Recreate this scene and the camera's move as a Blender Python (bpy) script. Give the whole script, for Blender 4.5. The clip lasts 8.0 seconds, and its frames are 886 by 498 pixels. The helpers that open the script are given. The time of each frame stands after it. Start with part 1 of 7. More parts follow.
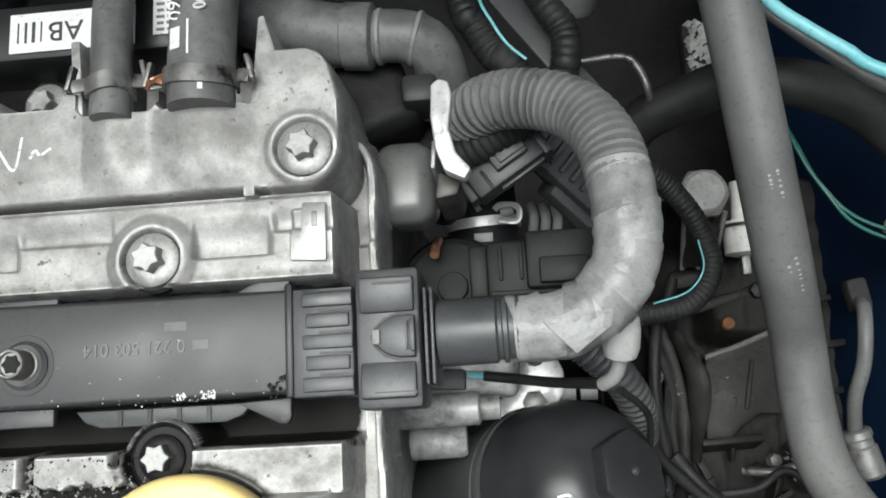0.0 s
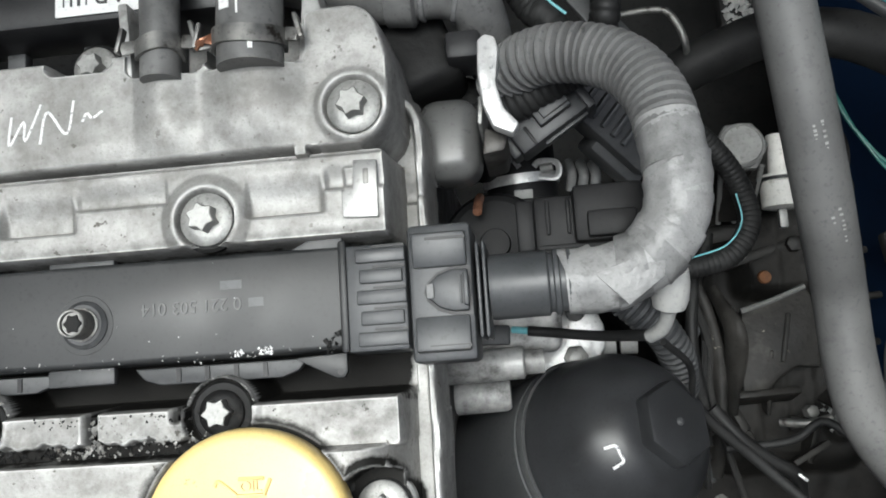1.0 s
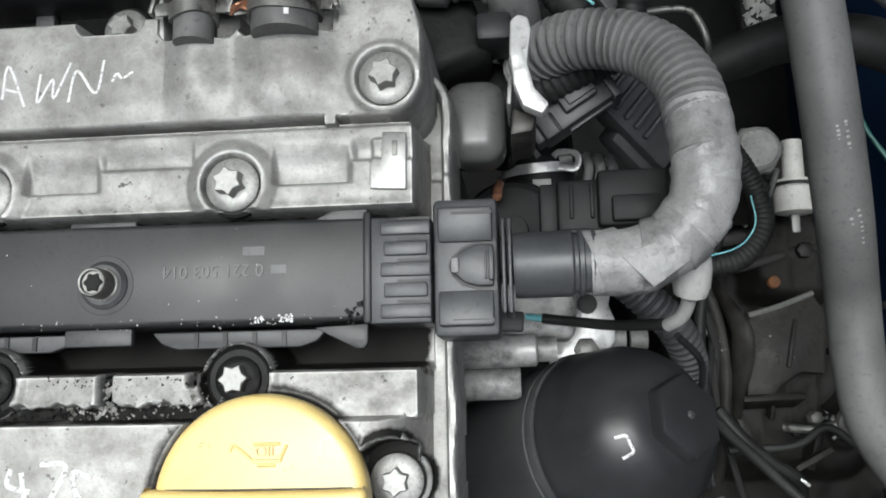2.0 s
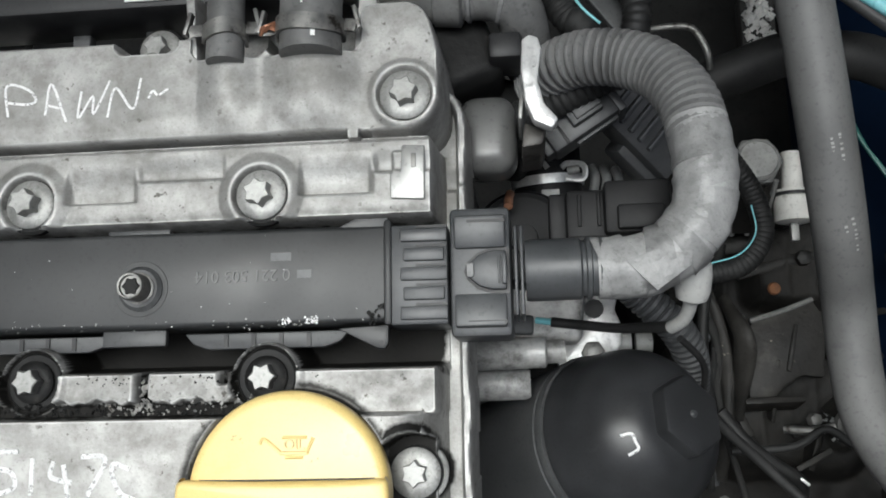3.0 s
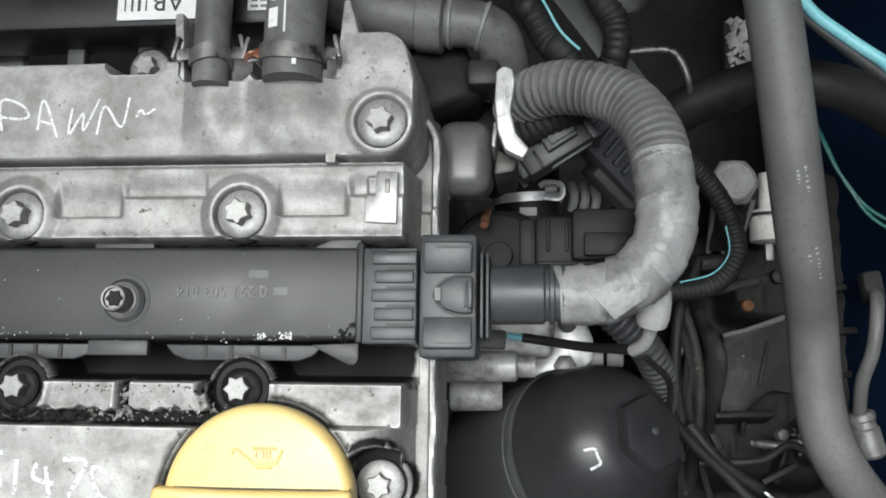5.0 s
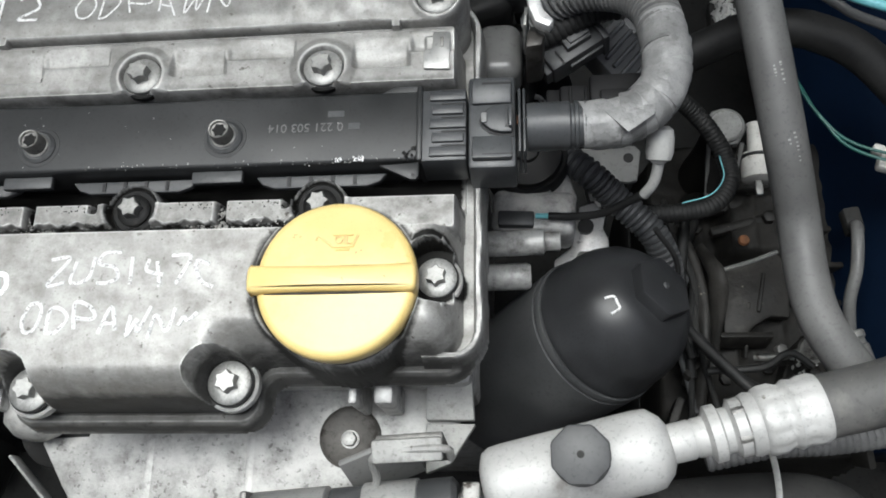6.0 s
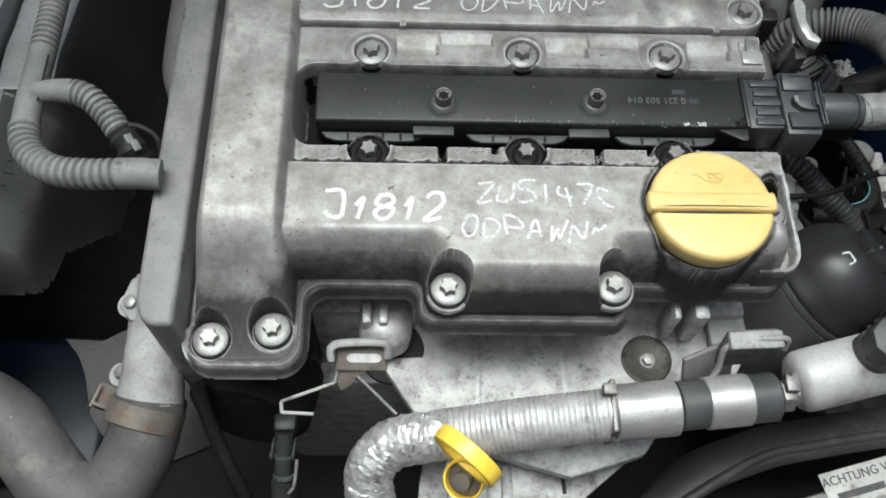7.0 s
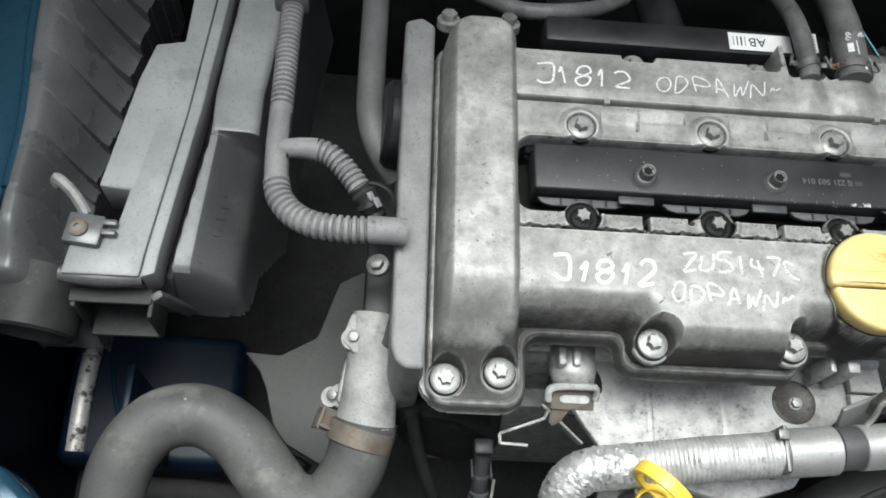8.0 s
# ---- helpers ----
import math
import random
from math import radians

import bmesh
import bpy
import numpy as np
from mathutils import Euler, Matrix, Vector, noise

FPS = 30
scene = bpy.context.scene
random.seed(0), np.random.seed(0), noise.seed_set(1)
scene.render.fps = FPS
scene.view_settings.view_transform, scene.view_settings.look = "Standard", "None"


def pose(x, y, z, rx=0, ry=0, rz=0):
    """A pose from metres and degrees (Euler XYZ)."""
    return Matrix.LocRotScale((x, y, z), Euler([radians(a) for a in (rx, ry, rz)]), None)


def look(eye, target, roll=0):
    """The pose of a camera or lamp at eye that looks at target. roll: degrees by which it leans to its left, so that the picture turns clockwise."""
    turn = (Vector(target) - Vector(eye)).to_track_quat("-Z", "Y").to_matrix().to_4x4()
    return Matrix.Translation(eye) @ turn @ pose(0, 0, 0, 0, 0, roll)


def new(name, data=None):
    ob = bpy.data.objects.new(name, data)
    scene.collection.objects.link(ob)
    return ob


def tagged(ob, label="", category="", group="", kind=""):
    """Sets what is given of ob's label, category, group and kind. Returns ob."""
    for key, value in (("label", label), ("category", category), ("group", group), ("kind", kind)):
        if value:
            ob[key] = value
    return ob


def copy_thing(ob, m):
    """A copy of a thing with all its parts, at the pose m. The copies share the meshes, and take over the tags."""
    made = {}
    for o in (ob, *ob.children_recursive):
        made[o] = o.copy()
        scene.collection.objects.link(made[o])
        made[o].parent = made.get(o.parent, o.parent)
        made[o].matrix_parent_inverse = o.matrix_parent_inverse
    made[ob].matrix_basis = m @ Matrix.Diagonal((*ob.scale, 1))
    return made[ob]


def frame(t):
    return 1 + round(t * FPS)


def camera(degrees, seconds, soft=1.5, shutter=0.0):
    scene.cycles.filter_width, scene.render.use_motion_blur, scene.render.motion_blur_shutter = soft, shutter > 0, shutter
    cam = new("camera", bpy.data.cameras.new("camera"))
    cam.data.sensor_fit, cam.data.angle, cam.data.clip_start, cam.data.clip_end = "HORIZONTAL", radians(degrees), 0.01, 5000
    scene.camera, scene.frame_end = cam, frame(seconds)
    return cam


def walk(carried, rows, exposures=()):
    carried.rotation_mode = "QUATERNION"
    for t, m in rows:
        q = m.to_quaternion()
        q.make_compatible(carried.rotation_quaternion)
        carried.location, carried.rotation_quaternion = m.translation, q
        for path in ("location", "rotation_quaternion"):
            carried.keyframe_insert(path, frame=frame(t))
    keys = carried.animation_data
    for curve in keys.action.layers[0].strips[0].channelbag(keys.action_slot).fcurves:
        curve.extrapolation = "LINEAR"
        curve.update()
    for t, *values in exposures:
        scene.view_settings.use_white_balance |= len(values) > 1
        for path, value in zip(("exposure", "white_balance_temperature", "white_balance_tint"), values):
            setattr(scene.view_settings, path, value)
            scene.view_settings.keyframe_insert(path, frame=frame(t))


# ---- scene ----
cam = camera(54.00, 8.0, soft=1.8)

PATH = [
    (0, (0.18347, -0.02088, 1.02542), (0.10101, 0.17562, 0.04839), -26.23),
    (0.3, (0.18865, -0.02797, 1.02273), (0.10729, 0.16968, 0.04585), -27.07),
    (0.5, (0.19165, -0.02564, 1.02572), (0.10577, 0.15459, 0.04585), -31.09),
    (0.7, (0.18462, -0.02371, 1.02418), (0.09697, 0.13893, 0.04140), -33.53),
    (1, (0.17303, -0.02319, 1.02834), (0.07078, 0.13351, 0.04600), -37.31),
    (1.2, (0.17522, -0.02232, 1.02646), (0.07466, 0.13049, 0.04334), -37.69),
    (1.5, (0.16861, -0.02339, 1.02580), (0.07003, 0.13215, 0.04290), -36.10),
    (1.7, (0.16585, -0.02758, 1.02484), (0.06953, 0.13624, 0.04306), -33.38),
    (2, (0.16296, -0.03289, 1.02752), (0.07048, 0.13547, 0.04614), -30.35),
    (2.2, (0.16213, -0.03310, 1.03315), (0.06510, 0.13828, 0.05274), -30.79),
    (3.3, (0.16035, -0.03763, 1.04398), (0.06194, 0.14295, 0.06535), -30.22),
    (3.5, (0.15556, -0.03685, 1.03688), (0.06132, 0.13283, 0.05589), -30.05),
    (3.8, (0.15327, -0.02199, 1.04078), (0.06380, 0.13517, 0.05726), -31.07),
    (4, (0.14852, -0.01657, 1.03866), (0.07136, 0.13525, 0.05327), -27.93),
    (4.2, (0.14459, -0.01937, 1.04226), (0.07142, 0.13723, 0.05731), -25.68),
    (5.3, (0.18071, -0.03580, 1.05772), (0.06510, 0.13218, 0.07873), -33.77),
    (5.5, (0.18097, -0.06733, 1.05197), (0.06238, 0.14094, 0.08111), -28.61),
    (5.7, (0.17695, -0.09920, 1.06179), (0.06654, 0.15120, 0.09996), -22.92),
    (6, (0.16136, -0.15309, 1.08806), (0.05796, 0.17088, 0.14766), -18.06),
    (6.2, (0.13540, -0.18838, 1.10824), (0.06029, 0.17829, 0.18093), -12.50),
    (6.5, (0.07077, -0.23174, 1.13407), (0.03957, 0.18496, 0.22556), -6.30),
    (6.7, (0.02072, -0.24817, 1.14623), (0.01829, 0.18537, 0.24510), -1.56),
    (7, (-0.05673, -0.26565, 1.15117), (-0.01798, 0.17714, 0.25539), 5.17),
    (7.2, (-0.09846, -0.26659, 1.15298), (-0.04214, 0.17492, 0.25750), 7.67),
    (7.5, (-0.14916, -0.26581, 1.16812), (-0.07441, 0.16445, 0.26851), 12.12),
    (7.7, (-0.17318, -0.25684, 1.18639), (-0.08668, 0.16158, 0.28227), 14.55),
    (8, (-0.19248, -0.25130, 1.21858), (-0.12098, 0.16089, 0.31029), 12.18),
]
walk(cam, [(t, look(eye, target, roll)) for t, eye, target, roll in PATH],
     exposures=[(0.0, 1.28, 5930, 0), (1.5, 1.14, 5870, 2), (3.5, 0.90, 5900, 2), (5.5, 1.05, 5880, 3), (7.0, 0.88, 5880, 1), (8.0, 1.14, 5860, 0)])

# ---- daylight: soft, high overcast sky with a veiled sun ----
world = bpy.data.worlds.new("sky")
scene.world = world
world.use_nodes = True
wn, wl = world.node_tree.nodes, world.node_tree.links
sky = wn.new("ShaderNodeTexSky")
sky.sky_type, sky.sun_disc = "NISHITA", False
sky.sun_elevation, sky.sun_rotation = radians(78), radians(336)
sky.air_density, sky.dust_density, sky.ozone_density = 0.45, 10.0, 0.4
wn["Background"].inputs["Strength"].default_value = 0.10
wl.new(sky.outputs["Color"], wn["Background"].inputs["Color"])
sun = new("sun", bpy.data.lights.new("sun", "SUN"))
sun.data.energy, sun.data.angle, sun.data.color = 1.7, radians(45), (1.0, 0.98, 0.95)
sun.matrix_world = look((-0.2, 0.45, 2.4), (0, 0, 0))


# ---- materials ----
def surf(name, a, b, rough=0.5, metal=0.0, scale=60.0, fine=420.0, bump=0.15, stain=None, stain_at=0.6, stain_scale=35.0,
         speck=None, speck_at=0.68, speck_scale=300.0, vary=0.0, spec=0.5, soft=0.09, smear=None, crease=None):
    """Two tones mixed by broad noise, fine grain, optional stains and specks with shapes of their own, fine relief."""
    m = bpy.data.materials.new(name)
    m.use_nodes = True
    n, l = m.node_tree.nodes, m.node_tree.links
    p = n["Principled BSDF"]
    co = n.new("ShaderNodeTexCoord").outputs["Object"]

    def tex(sc, det=5.0, ro=0.6):
        t = n.new("ShaderNodeTexNoise")
        t.inputs["Scale"].default_value, t.inputs["Detail"].default_value, t.inputs["Roughness"].default_value = sc, det, ro
        l.new(co, t.inputs["Vector"])
        return t.outputs["Fac"]

    def ramp(fac, lo, hi):
        r = n.new("ShaderNodeMapRange")
        r.inputs["From Min"].default_value, r.inputs["From Max"].default_value = lo, hi
        l.new(fac, r.inputs["Value"])
        return r.outputs["Result"]

    def mix(fac, x, y):
        q = n.new("ShaderNodeMix")
        q.data_type = "RGBA"
        for sock, v in ((q.inputs["Factor"], fac), (q.inputs["A"], x), (q.inputs["B"], y)):
            if isinstance(v, tuple):
                sock.default_value = (*v, 1)
            elif isinstance(v, float):
                sock.default_value = v
            else:
                l.new(v, sock)
        return q.outputs["Result"]

    broad, grain = tex(scale), tex(fine, 3.0)
    col = mix(ramp(broad, 0.35, 0.65), a, b)
    dark = tuple(v * 0.7 for v in a)
    col = mix(ramp(grain, 0.55, 0.8), col, dark)
    rfac = ramp(broad, 0.3, 0.7)
    if stain:
        mask = ramp(tex(stain_scale, 8.0, 0.68), stain_at, stain_at + soft)
        col = mix(mask, col, stain)
    if smear:
        col = mix(ramp(tex(smear[1], 6.0, 0.62), smear[2], smear[2] + 0.16), col, smear[0])
    if speck:
        mask2 = ramp(tex(speck_scale, 4.0, 0.6), speck_at, speck_at + 0.04)
        col = mix(mask2, col, speck)
    if vary:
        info, hsv, rng_ = n.new("ShaderNodeObjectInfo"), n.new("ShaderNodeHueSaturation"), n.new("ShaderNodeMapRange")
        rng_.inputs["To Min"].default_value, rng_.inputs["To Max"].default_value = 1 - vary, 1 + vary
        l.new(info.outputs["Random"], rng_.inputs["Value"])
        l.new(rng_.outputs["Result"], hsv.inputs["Value"])
        l.new(col, hsv.inputs["Color"])
        col = hsv.outputs["Color"]
    l.new(col, p.inputs["Base Color"])
    rr = n.new("ShaderNodeMapRange")
    rr.inputs["To Min"].default_value, rr.inputs["To Max"].default_value = max(rough - 0.1, 0.03), min(rough + 0.12, 1.0)
    l.new(rfac, rr.inputs["Value"])
    l.new(rr.outputs["Result"], p.inputs["Roughness"])
    p.inputs["Metallic"].default_value = metal
    p.inputs["Specular IOR Level"].default_value = spec
    if bump:
        bn = n.new("ShaderNodeBump")
        bn.inputs["Strength"].default_value, bn.inputs["Distance"].default_value = bump, 0.0003
        l.new(grain, bn.inputs["Height"])
        l.new(bn.outputs["Normal"], p.inputs["Normal"])
        if crease:
            cr = n.new("ShaderNodeBump")
            cr.inputs["Strength"].default_value, cr.inputs["Distance"].default_value = crease[1], 0.0015
            l.new(tex(crease[0], 4.0, 0.55), cr.inputs["Height"])
            l.new(cr.outputs["Normal"], bn.inputs["Normal"])
    return m


def cast(name, a, b, dirt, rough=0.42, metal=0.7, blotch=28.0, mottle=120.0, soiled=0.6, pits=(330.0, 0.64), polish=(0.55, 0.55, 0.535), zones=(), grime=(0.012, 0.0115, 0.0105)):
    """Cast aluminium: blotches, mottled dirt, clustered dark pits, edges rubbed bright, and ragged dark zones of oil
    and painted shade.
    A zone is (x0, x1, y0, y1, zmax, soft, ragged, strength) or a disc (x, y, radius, soft, ragged, strength)."""
    m = bpy.data.materials.new(name)
    m.use_nodes = True
    n, l = m.node_tree.nodes, m.node_tree.links
    p = n["Principled BSDF"]
    co = n.new("ShaderNodeTexCoord").outputs["Object"]

    def put(sock, v):
        if isinstance(v, tuple):
            sock.default_value = (*v, 1)
        elif isinstance(v, (int, float)):
            sock.default_value = v
        else:
            l.new(v, sock)

    def calc(op, x, y=0.0):
        q = n.new("ShaderNodeMath")
        q.operation = op
        put(q.inputs[0], x)
        put(q.inputs[1], y)
        return q.outputs[0]

    def tex(sc, det=5.0, ro=0.6):
        t = n.new("ShaderNodeTexNoise")
        t.inputs["Scale"].default_value, t.inputs["Detail"].default_value, t.inputs["Roughness"].default_value = sc, det, ro
        l.new(co, t.inputs["Vector"])
        return t.outputs["Fac"]

    def ramp(fac, lo, hi, to=1.0):
        r = n.new("ShaderNodeMapRange")
        r.inputs["From Min"].default_value, r.inputs["From Max"].default_value, r.inputs["To Max"].default_value = lo, hi, to
        l.new(fac, r.inputs["Value"])
        return r.outputs["Result"]

    def mix(fac, x, y):
        q = n.new("ShaderNodeMix")
        q.data_type = "RGBA"
        put(q.inputs["Factor"], fac)
        put(q.inputs["A"], x)
        put(q.inputs["B"], y)
        return q.outputs["Result"]

    broad, mid, fine, patch = tex(blotch, 7, 0.66), tex(mottle, 6, 0.66), tex(900, 3), tex(blotch * 2.3, 5, 0.7)
    soil = calc("MAXIMUM", ramp(mid, 0.44, 0.66, soiled), ramp(patch, 0.48, 0.68, soiled))
    pit = calc("MULTIPLY", ramp(tex(pits[0], 4, 0.55), pits[1], pits[1] + 0.05), ramp(tex(46, 4), 0.40, 0.52))
    soil = calc("MAXIMUM", soil, pit)
    rubbed = calc("MULTIPLY", ramp(n.new("ShaderNodeNewGeometry").outputs["Pointiness"], 0.515, 0.565, 0.85), ramp(mid, 0.7, 0.4))
    col = mix(ramp(broad, 0.38, 0.62), a, b)
    col = mix(ramp(fine, 0.55, 0.8, 0.5), col, dirt)
    col = mix(soil, col, dirt)
    col = mix(rubbed, col, polish)
    if zones:
        xyz = n.new("ShaderNodeSeparateXYZ")
        l.new(co, xyz.inputs[0])
        x, y, z = xyz.outputs
        rag = calc("SUBTRACT", tex(170, 6, 0.65), 0.5)
        # mask for oil stains and for shade painted into the same zones
        oil = None
        for zone in zones:
            if len(zone) == 8:
                d = calc("MINIMUM", calc("SUBTRACT", x, zone[0]), calc("SUBTRACT", zone[1], x))
                d = calc("MINIMUM", d, calc("MINIMUM", calc("SUBTRACT", y, zone[2]), calc("SUBTRACT", zone[3], y)))
                d = calc("MINIMUM", d, calc("SUBTRACT", zone[4], z))
            else:
                d = calc("SUBTRACT", zone[2], calc("SQRT", calc("ADD", calc("POWER", calc("SUBTRACT", x, zone[0]), 2.0), calc("POWER", calc("SUBTRACT", y, zone[1]), 2.0))))
            soft, ragged, strength = zone[-3:]
            f = ramp(calc("ADD", d, calc("MULTIPLY", rag, ragged * 4)), 0.0, soft, strength)
            oil = f if oil is None else calc("MAXIMUM", oil, f)
        col = mix(oil, col, grime)
        col = mix(calc("MULTIPLY", rubbed, 0.8), col, polish)
        soil = calc("MAXIMUM", soil, oil)
        l.new(calc("SUBTRACT", 0.5, calc("MULTIPLY", oil, 0.38)), p.inputs["Specular IOR Level"])
    l.new(col, p.inputs["Base Color"])
    l.new(calc("MULTIPLY", calc("SUBTRACT", 1.0, calc("MULTIPLY", soil, 0.85)), metal), p.inputs["Metallic"])
    l.new(calc("ADD", calc("ADD", rough - 0.1, ramp(broad, 0.3, 0.7, 0.16)), calc("MULTIPLY", soil, 0.14)), p.inputs["Roughness"])
    small, large = n.new("ShaderNodeBump"), n.new("ShaderNodeBump")
    small.inputs["Strength"].default_value, small.inputs["Distance"].default_value = 0.35, 0.0003
    large.inputs["Strength"].default_value, large.inputs["Distance"].default_value = 0.22, 0.0012
    l.new(calc("SUBTRACT", fine, calc("MULTIPLY", pit, 0.8)), small.inputs["Height"])
    l.new(tex(120, 5, 0.6), large.inputs["Height"])
    l.new(large.outputs["Normal"], small.inputs["Normal"])
    l.new(small.outputs["Normal"], p.inputs["Normal"])
    return m


BX, U_Y, L_Y = (-0.0778, 0.0018, 0.0783), 0.030, -0.0265
# oily dirt; the front skirt, valley and cap seat zones also paint in shade
OIL_AND_SHADE = [(-0.114, 0.1335, -0.0262, 0.0218, 0.7766, 0.0015, 0.0016, 1.0), (-0.114, 0.0955, -0.0400, -0.0255, 0.7766, 0.0015, 0.0016, 1.0), (-0.114, 0.097, -0.0394, -0.0330, 0.7845, 0.0012, 0.0012, 1.0), (0.1245, -0.0562, 0.0112, 0.0012, 0.0008, 1.0),
        (0.1235, -0.0490, 0.0090, 0.0012, 0.0008, 1.0), (0.0885, -0.0612, 0.0342, 0.0020, 0.0010, 0.9), (-0.128, 0.140, -0.116, -0.0800, 0.7775, 0.006, 0.0022, 0.78), (-0.166, -0.094, -0.135, -0.0960, 0.7720, 0.006, 0.0022, 0.78),
        (-0.114, 0.134, -0.0390, -0.0210, 0.7822, 0.004, 0.0024, 0.45), (-0.114, 0.134, 0.0200, 0.0255, 0.7872, 0.003, 0.0016, 0.55)]
OIL_AND_SHADE += [(bx, L_Y, 0.0118, 0.0012, 0.0008, 1.0) for bx in BX] + [(bx, U_Y, 0.0094, 0.0012, 0.0008, 0.6) for bx in BX]
ALU = cast("cast_aluminium", (0.26, 0.258, 0.248), (0.45, 0.448, 0.432), (0.120, 0.113, 0.100), 0.52, 0.42, 24, 105, 0.56, zones=OIL_AND_SHADE)
ALU_PLAIN = cast("weathered_cast_aluminium", (0.235, 0.233, 0.225), (0.45, 0.448, 0.432), (0.105, 0.100, 0.090), 0.52, 0.42)
ALU_DIRTY = cast("oil_stained_aluminium", (0.20, 0.197, 0.19), (0.36, 0.355, 0.34), (0.06, 0.057, 0.052), 0.47, 0.3, 50, 110, 0.8)
ALU_FRESH = surf("pale_aluminium", (0.38, 0.38, 0.37), (0.50, 0.50, 0.487), 0.42, 0.6, 50, 600, 0.15, (0.3, 0.3, 0.29), 0.62, 60)
ALU_HEAD = cast("speckled_aluminium", (0.25, 0.249, 0.240), (0.40, 0.398, 0.385), (0.050, 0.047, 0.042), 0.55, 0.3, 40, 90, 0.38, (430.0, 0.585))
STEEL = surf("bright_bolt_steel", (0.22, 0.22, 0.212), (0.38, 0.38, 0.365), 0.45, 0.5, 170, 900, 0.2, (0.14, 0.135, 0.125), 0.56, 190, soft=0.2, vary=0.15)
STEEL_DARK = surf("grimy_steel", (0.16, 0.16, 0.155), (0.28, 0.275, 0.26), 0.5, 0.7, 120, 700, 0.2, (0.04, 0.035, 0.03), 0.55, 90)
BLACK = surf("black_plastic", (0.014, 0.014, 0.015), (0.026, 0.026, 0.027), 0.42, 0.0, 60, 800, 0.1, spec=0.3)
COIL = surf("dusty_dark_plastic", (0.021, 0.022, 0.0225), (0.037, 0.038, 0.039), 0.44, 0.0, 22, 700, 0.1,
            (0.026, 0.027, 0.027), 0.57, 40, (0.4, 0.4, 0.39), 0.75, 260, spec=0.4, soft=0.2)
GREYPLAS = surf("dusty_grey_plastic", (0.042, 0.0435, 0.045), (0.07, 0.0715, 0.073), 0.5, 0.0, 40, 600, 0.12, (0.04, 0.04, 0.04), 0.6, 60)
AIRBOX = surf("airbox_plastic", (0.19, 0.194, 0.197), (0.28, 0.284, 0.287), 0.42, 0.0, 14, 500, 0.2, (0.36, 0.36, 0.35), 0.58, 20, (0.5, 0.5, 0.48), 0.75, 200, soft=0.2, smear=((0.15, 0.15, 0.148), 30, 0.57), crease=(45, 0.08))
# the same box plastic, darkened for faces that tilt out of the light
AIRBOX_SHADED = surf("airbox_plastic_shaded", (0.055, 0.056, 0.057), (0.095, 0.096, 0.097), 0.4, 0.0, 14, 500, 0.2, (0.12, 0.12, 0.117), 0.6, 26, (0.2, 0.2, 0.195), 0.75, 200, soft=0.2, crease=(45, 0.1))
LID = surf("glossy_dark_lid", (0.075, 0.078, 0.080), (0.125, 0.129, 0.131), 0.28, 0.0, 14, 500, 0.15, (0.12, 0.12, 0.118), 0.58, 24, soft=0.2, crease=(45, 0.08))
CONDUIT = surf("dusty_conduit", (0.165, 0.165, 0.165), (0.235, 0.235, 0.232), 0.55, 0.0, 60, 500, 0.1, (0.07, 0.07, 0.07), 0.6, 70)
TAPE = surf("grey_cloth_tape", (0.2, 0.2, 0.198), (0.31, 0.31, 0.306), 0.4, 0.0, 120, 900, 0.3, (0.15, 0.15, 0.148), 0.58, 130, vary=0.28, crease=(110, 0.7))
RUBBER = surf("grey_rubber_hose", (0.058, 0.058, 0.0565), (0.10, 0.0985, 0.0955), 0.6, 0.0, 22, 500, 0.15, (0.18, 0.172, 0.155), 0.56, 38, (0.3, 0.28, 0.24), 0.72, 160, soft=0.2, smear=((0.19, 0.185, 0.172), 24, 0.56), crease=(70, 0.12))
RUBBER_DARK = surf("black_rubber", (0.012, 0.012, 0.012), (0.028, 0.028, 0.0275), 0.55, 0.0, 40, 500, 0.12, spec=0.3)
PIPEGREY = surf("grey_clad_pipe", (0.11, 0.11, 0.108), (0.16, 0.16, 0.157), 0.5, 0.0, 25, 500, 0.12, (0.09, 0.09, 0.09), 0.6, 40, (0.5, 0.5, 0.5), 0.74, 200)
FILTER = surf("satin_black_filter", (0.018, 0.0185, 0.0195), (0.028, 0.029, 0.031), 0.38, 0.0, 40, 900, 0.08, (0.045, 0.045, 0.045), 0.62, 50, spec=0.38, soft=0.2)
DULL = surf("dull_black_plastic", (0.008, 0.008, 0.0085), (0.016, 0.016, 0.0165), 0.5, 0.0, 60, 800, 0.1, (0.03, 0.029, 0.027), 0.62, 60, spec=0.2)
PLUG = surf("dusty_connector_plastic", (0.044, 0.0465, 0.049), (0.074, 0.077, 0.080), 0.4, 0.0, 40, 600, 0.12, (0.04, 0.04, 0.04), 0.6, 60)
YELLOW = surf("yellow_plastic", (0.70, 0.535, 0.20), (0.77, 0.60, 0.25), 0.36, 0.0, 30, 2600, 0.05, (0.64, 0.48, 0.15), 0.56, 34, (0.30, 0.20, 0.07), 0.70, 190, soft=0.25)
WHITE = surf("offwhite_plastic", (0.6, 0.59, 0.55), (0.7, 0.69, 0.65), 0.5, 0.0, 80, 600, 0.08, (0.35, 0.33, 0.29), 0.62, 90)
BOOT = surf("aged_white_rubber", (0.32, 0.32, 0.31), (0.42, 0.42, 0.405), 0.5, 0.0, 90, 600, 0.08, (0.22, 0.215, 0.2), 0.6, 100)
YELLOW_DIRT = surf("grubby_yellow_plastic", (0.6, 0.45, 0.185), (0.67, 0.52, 0.23), 0.5, 0.0, 90, 600, 0.05)
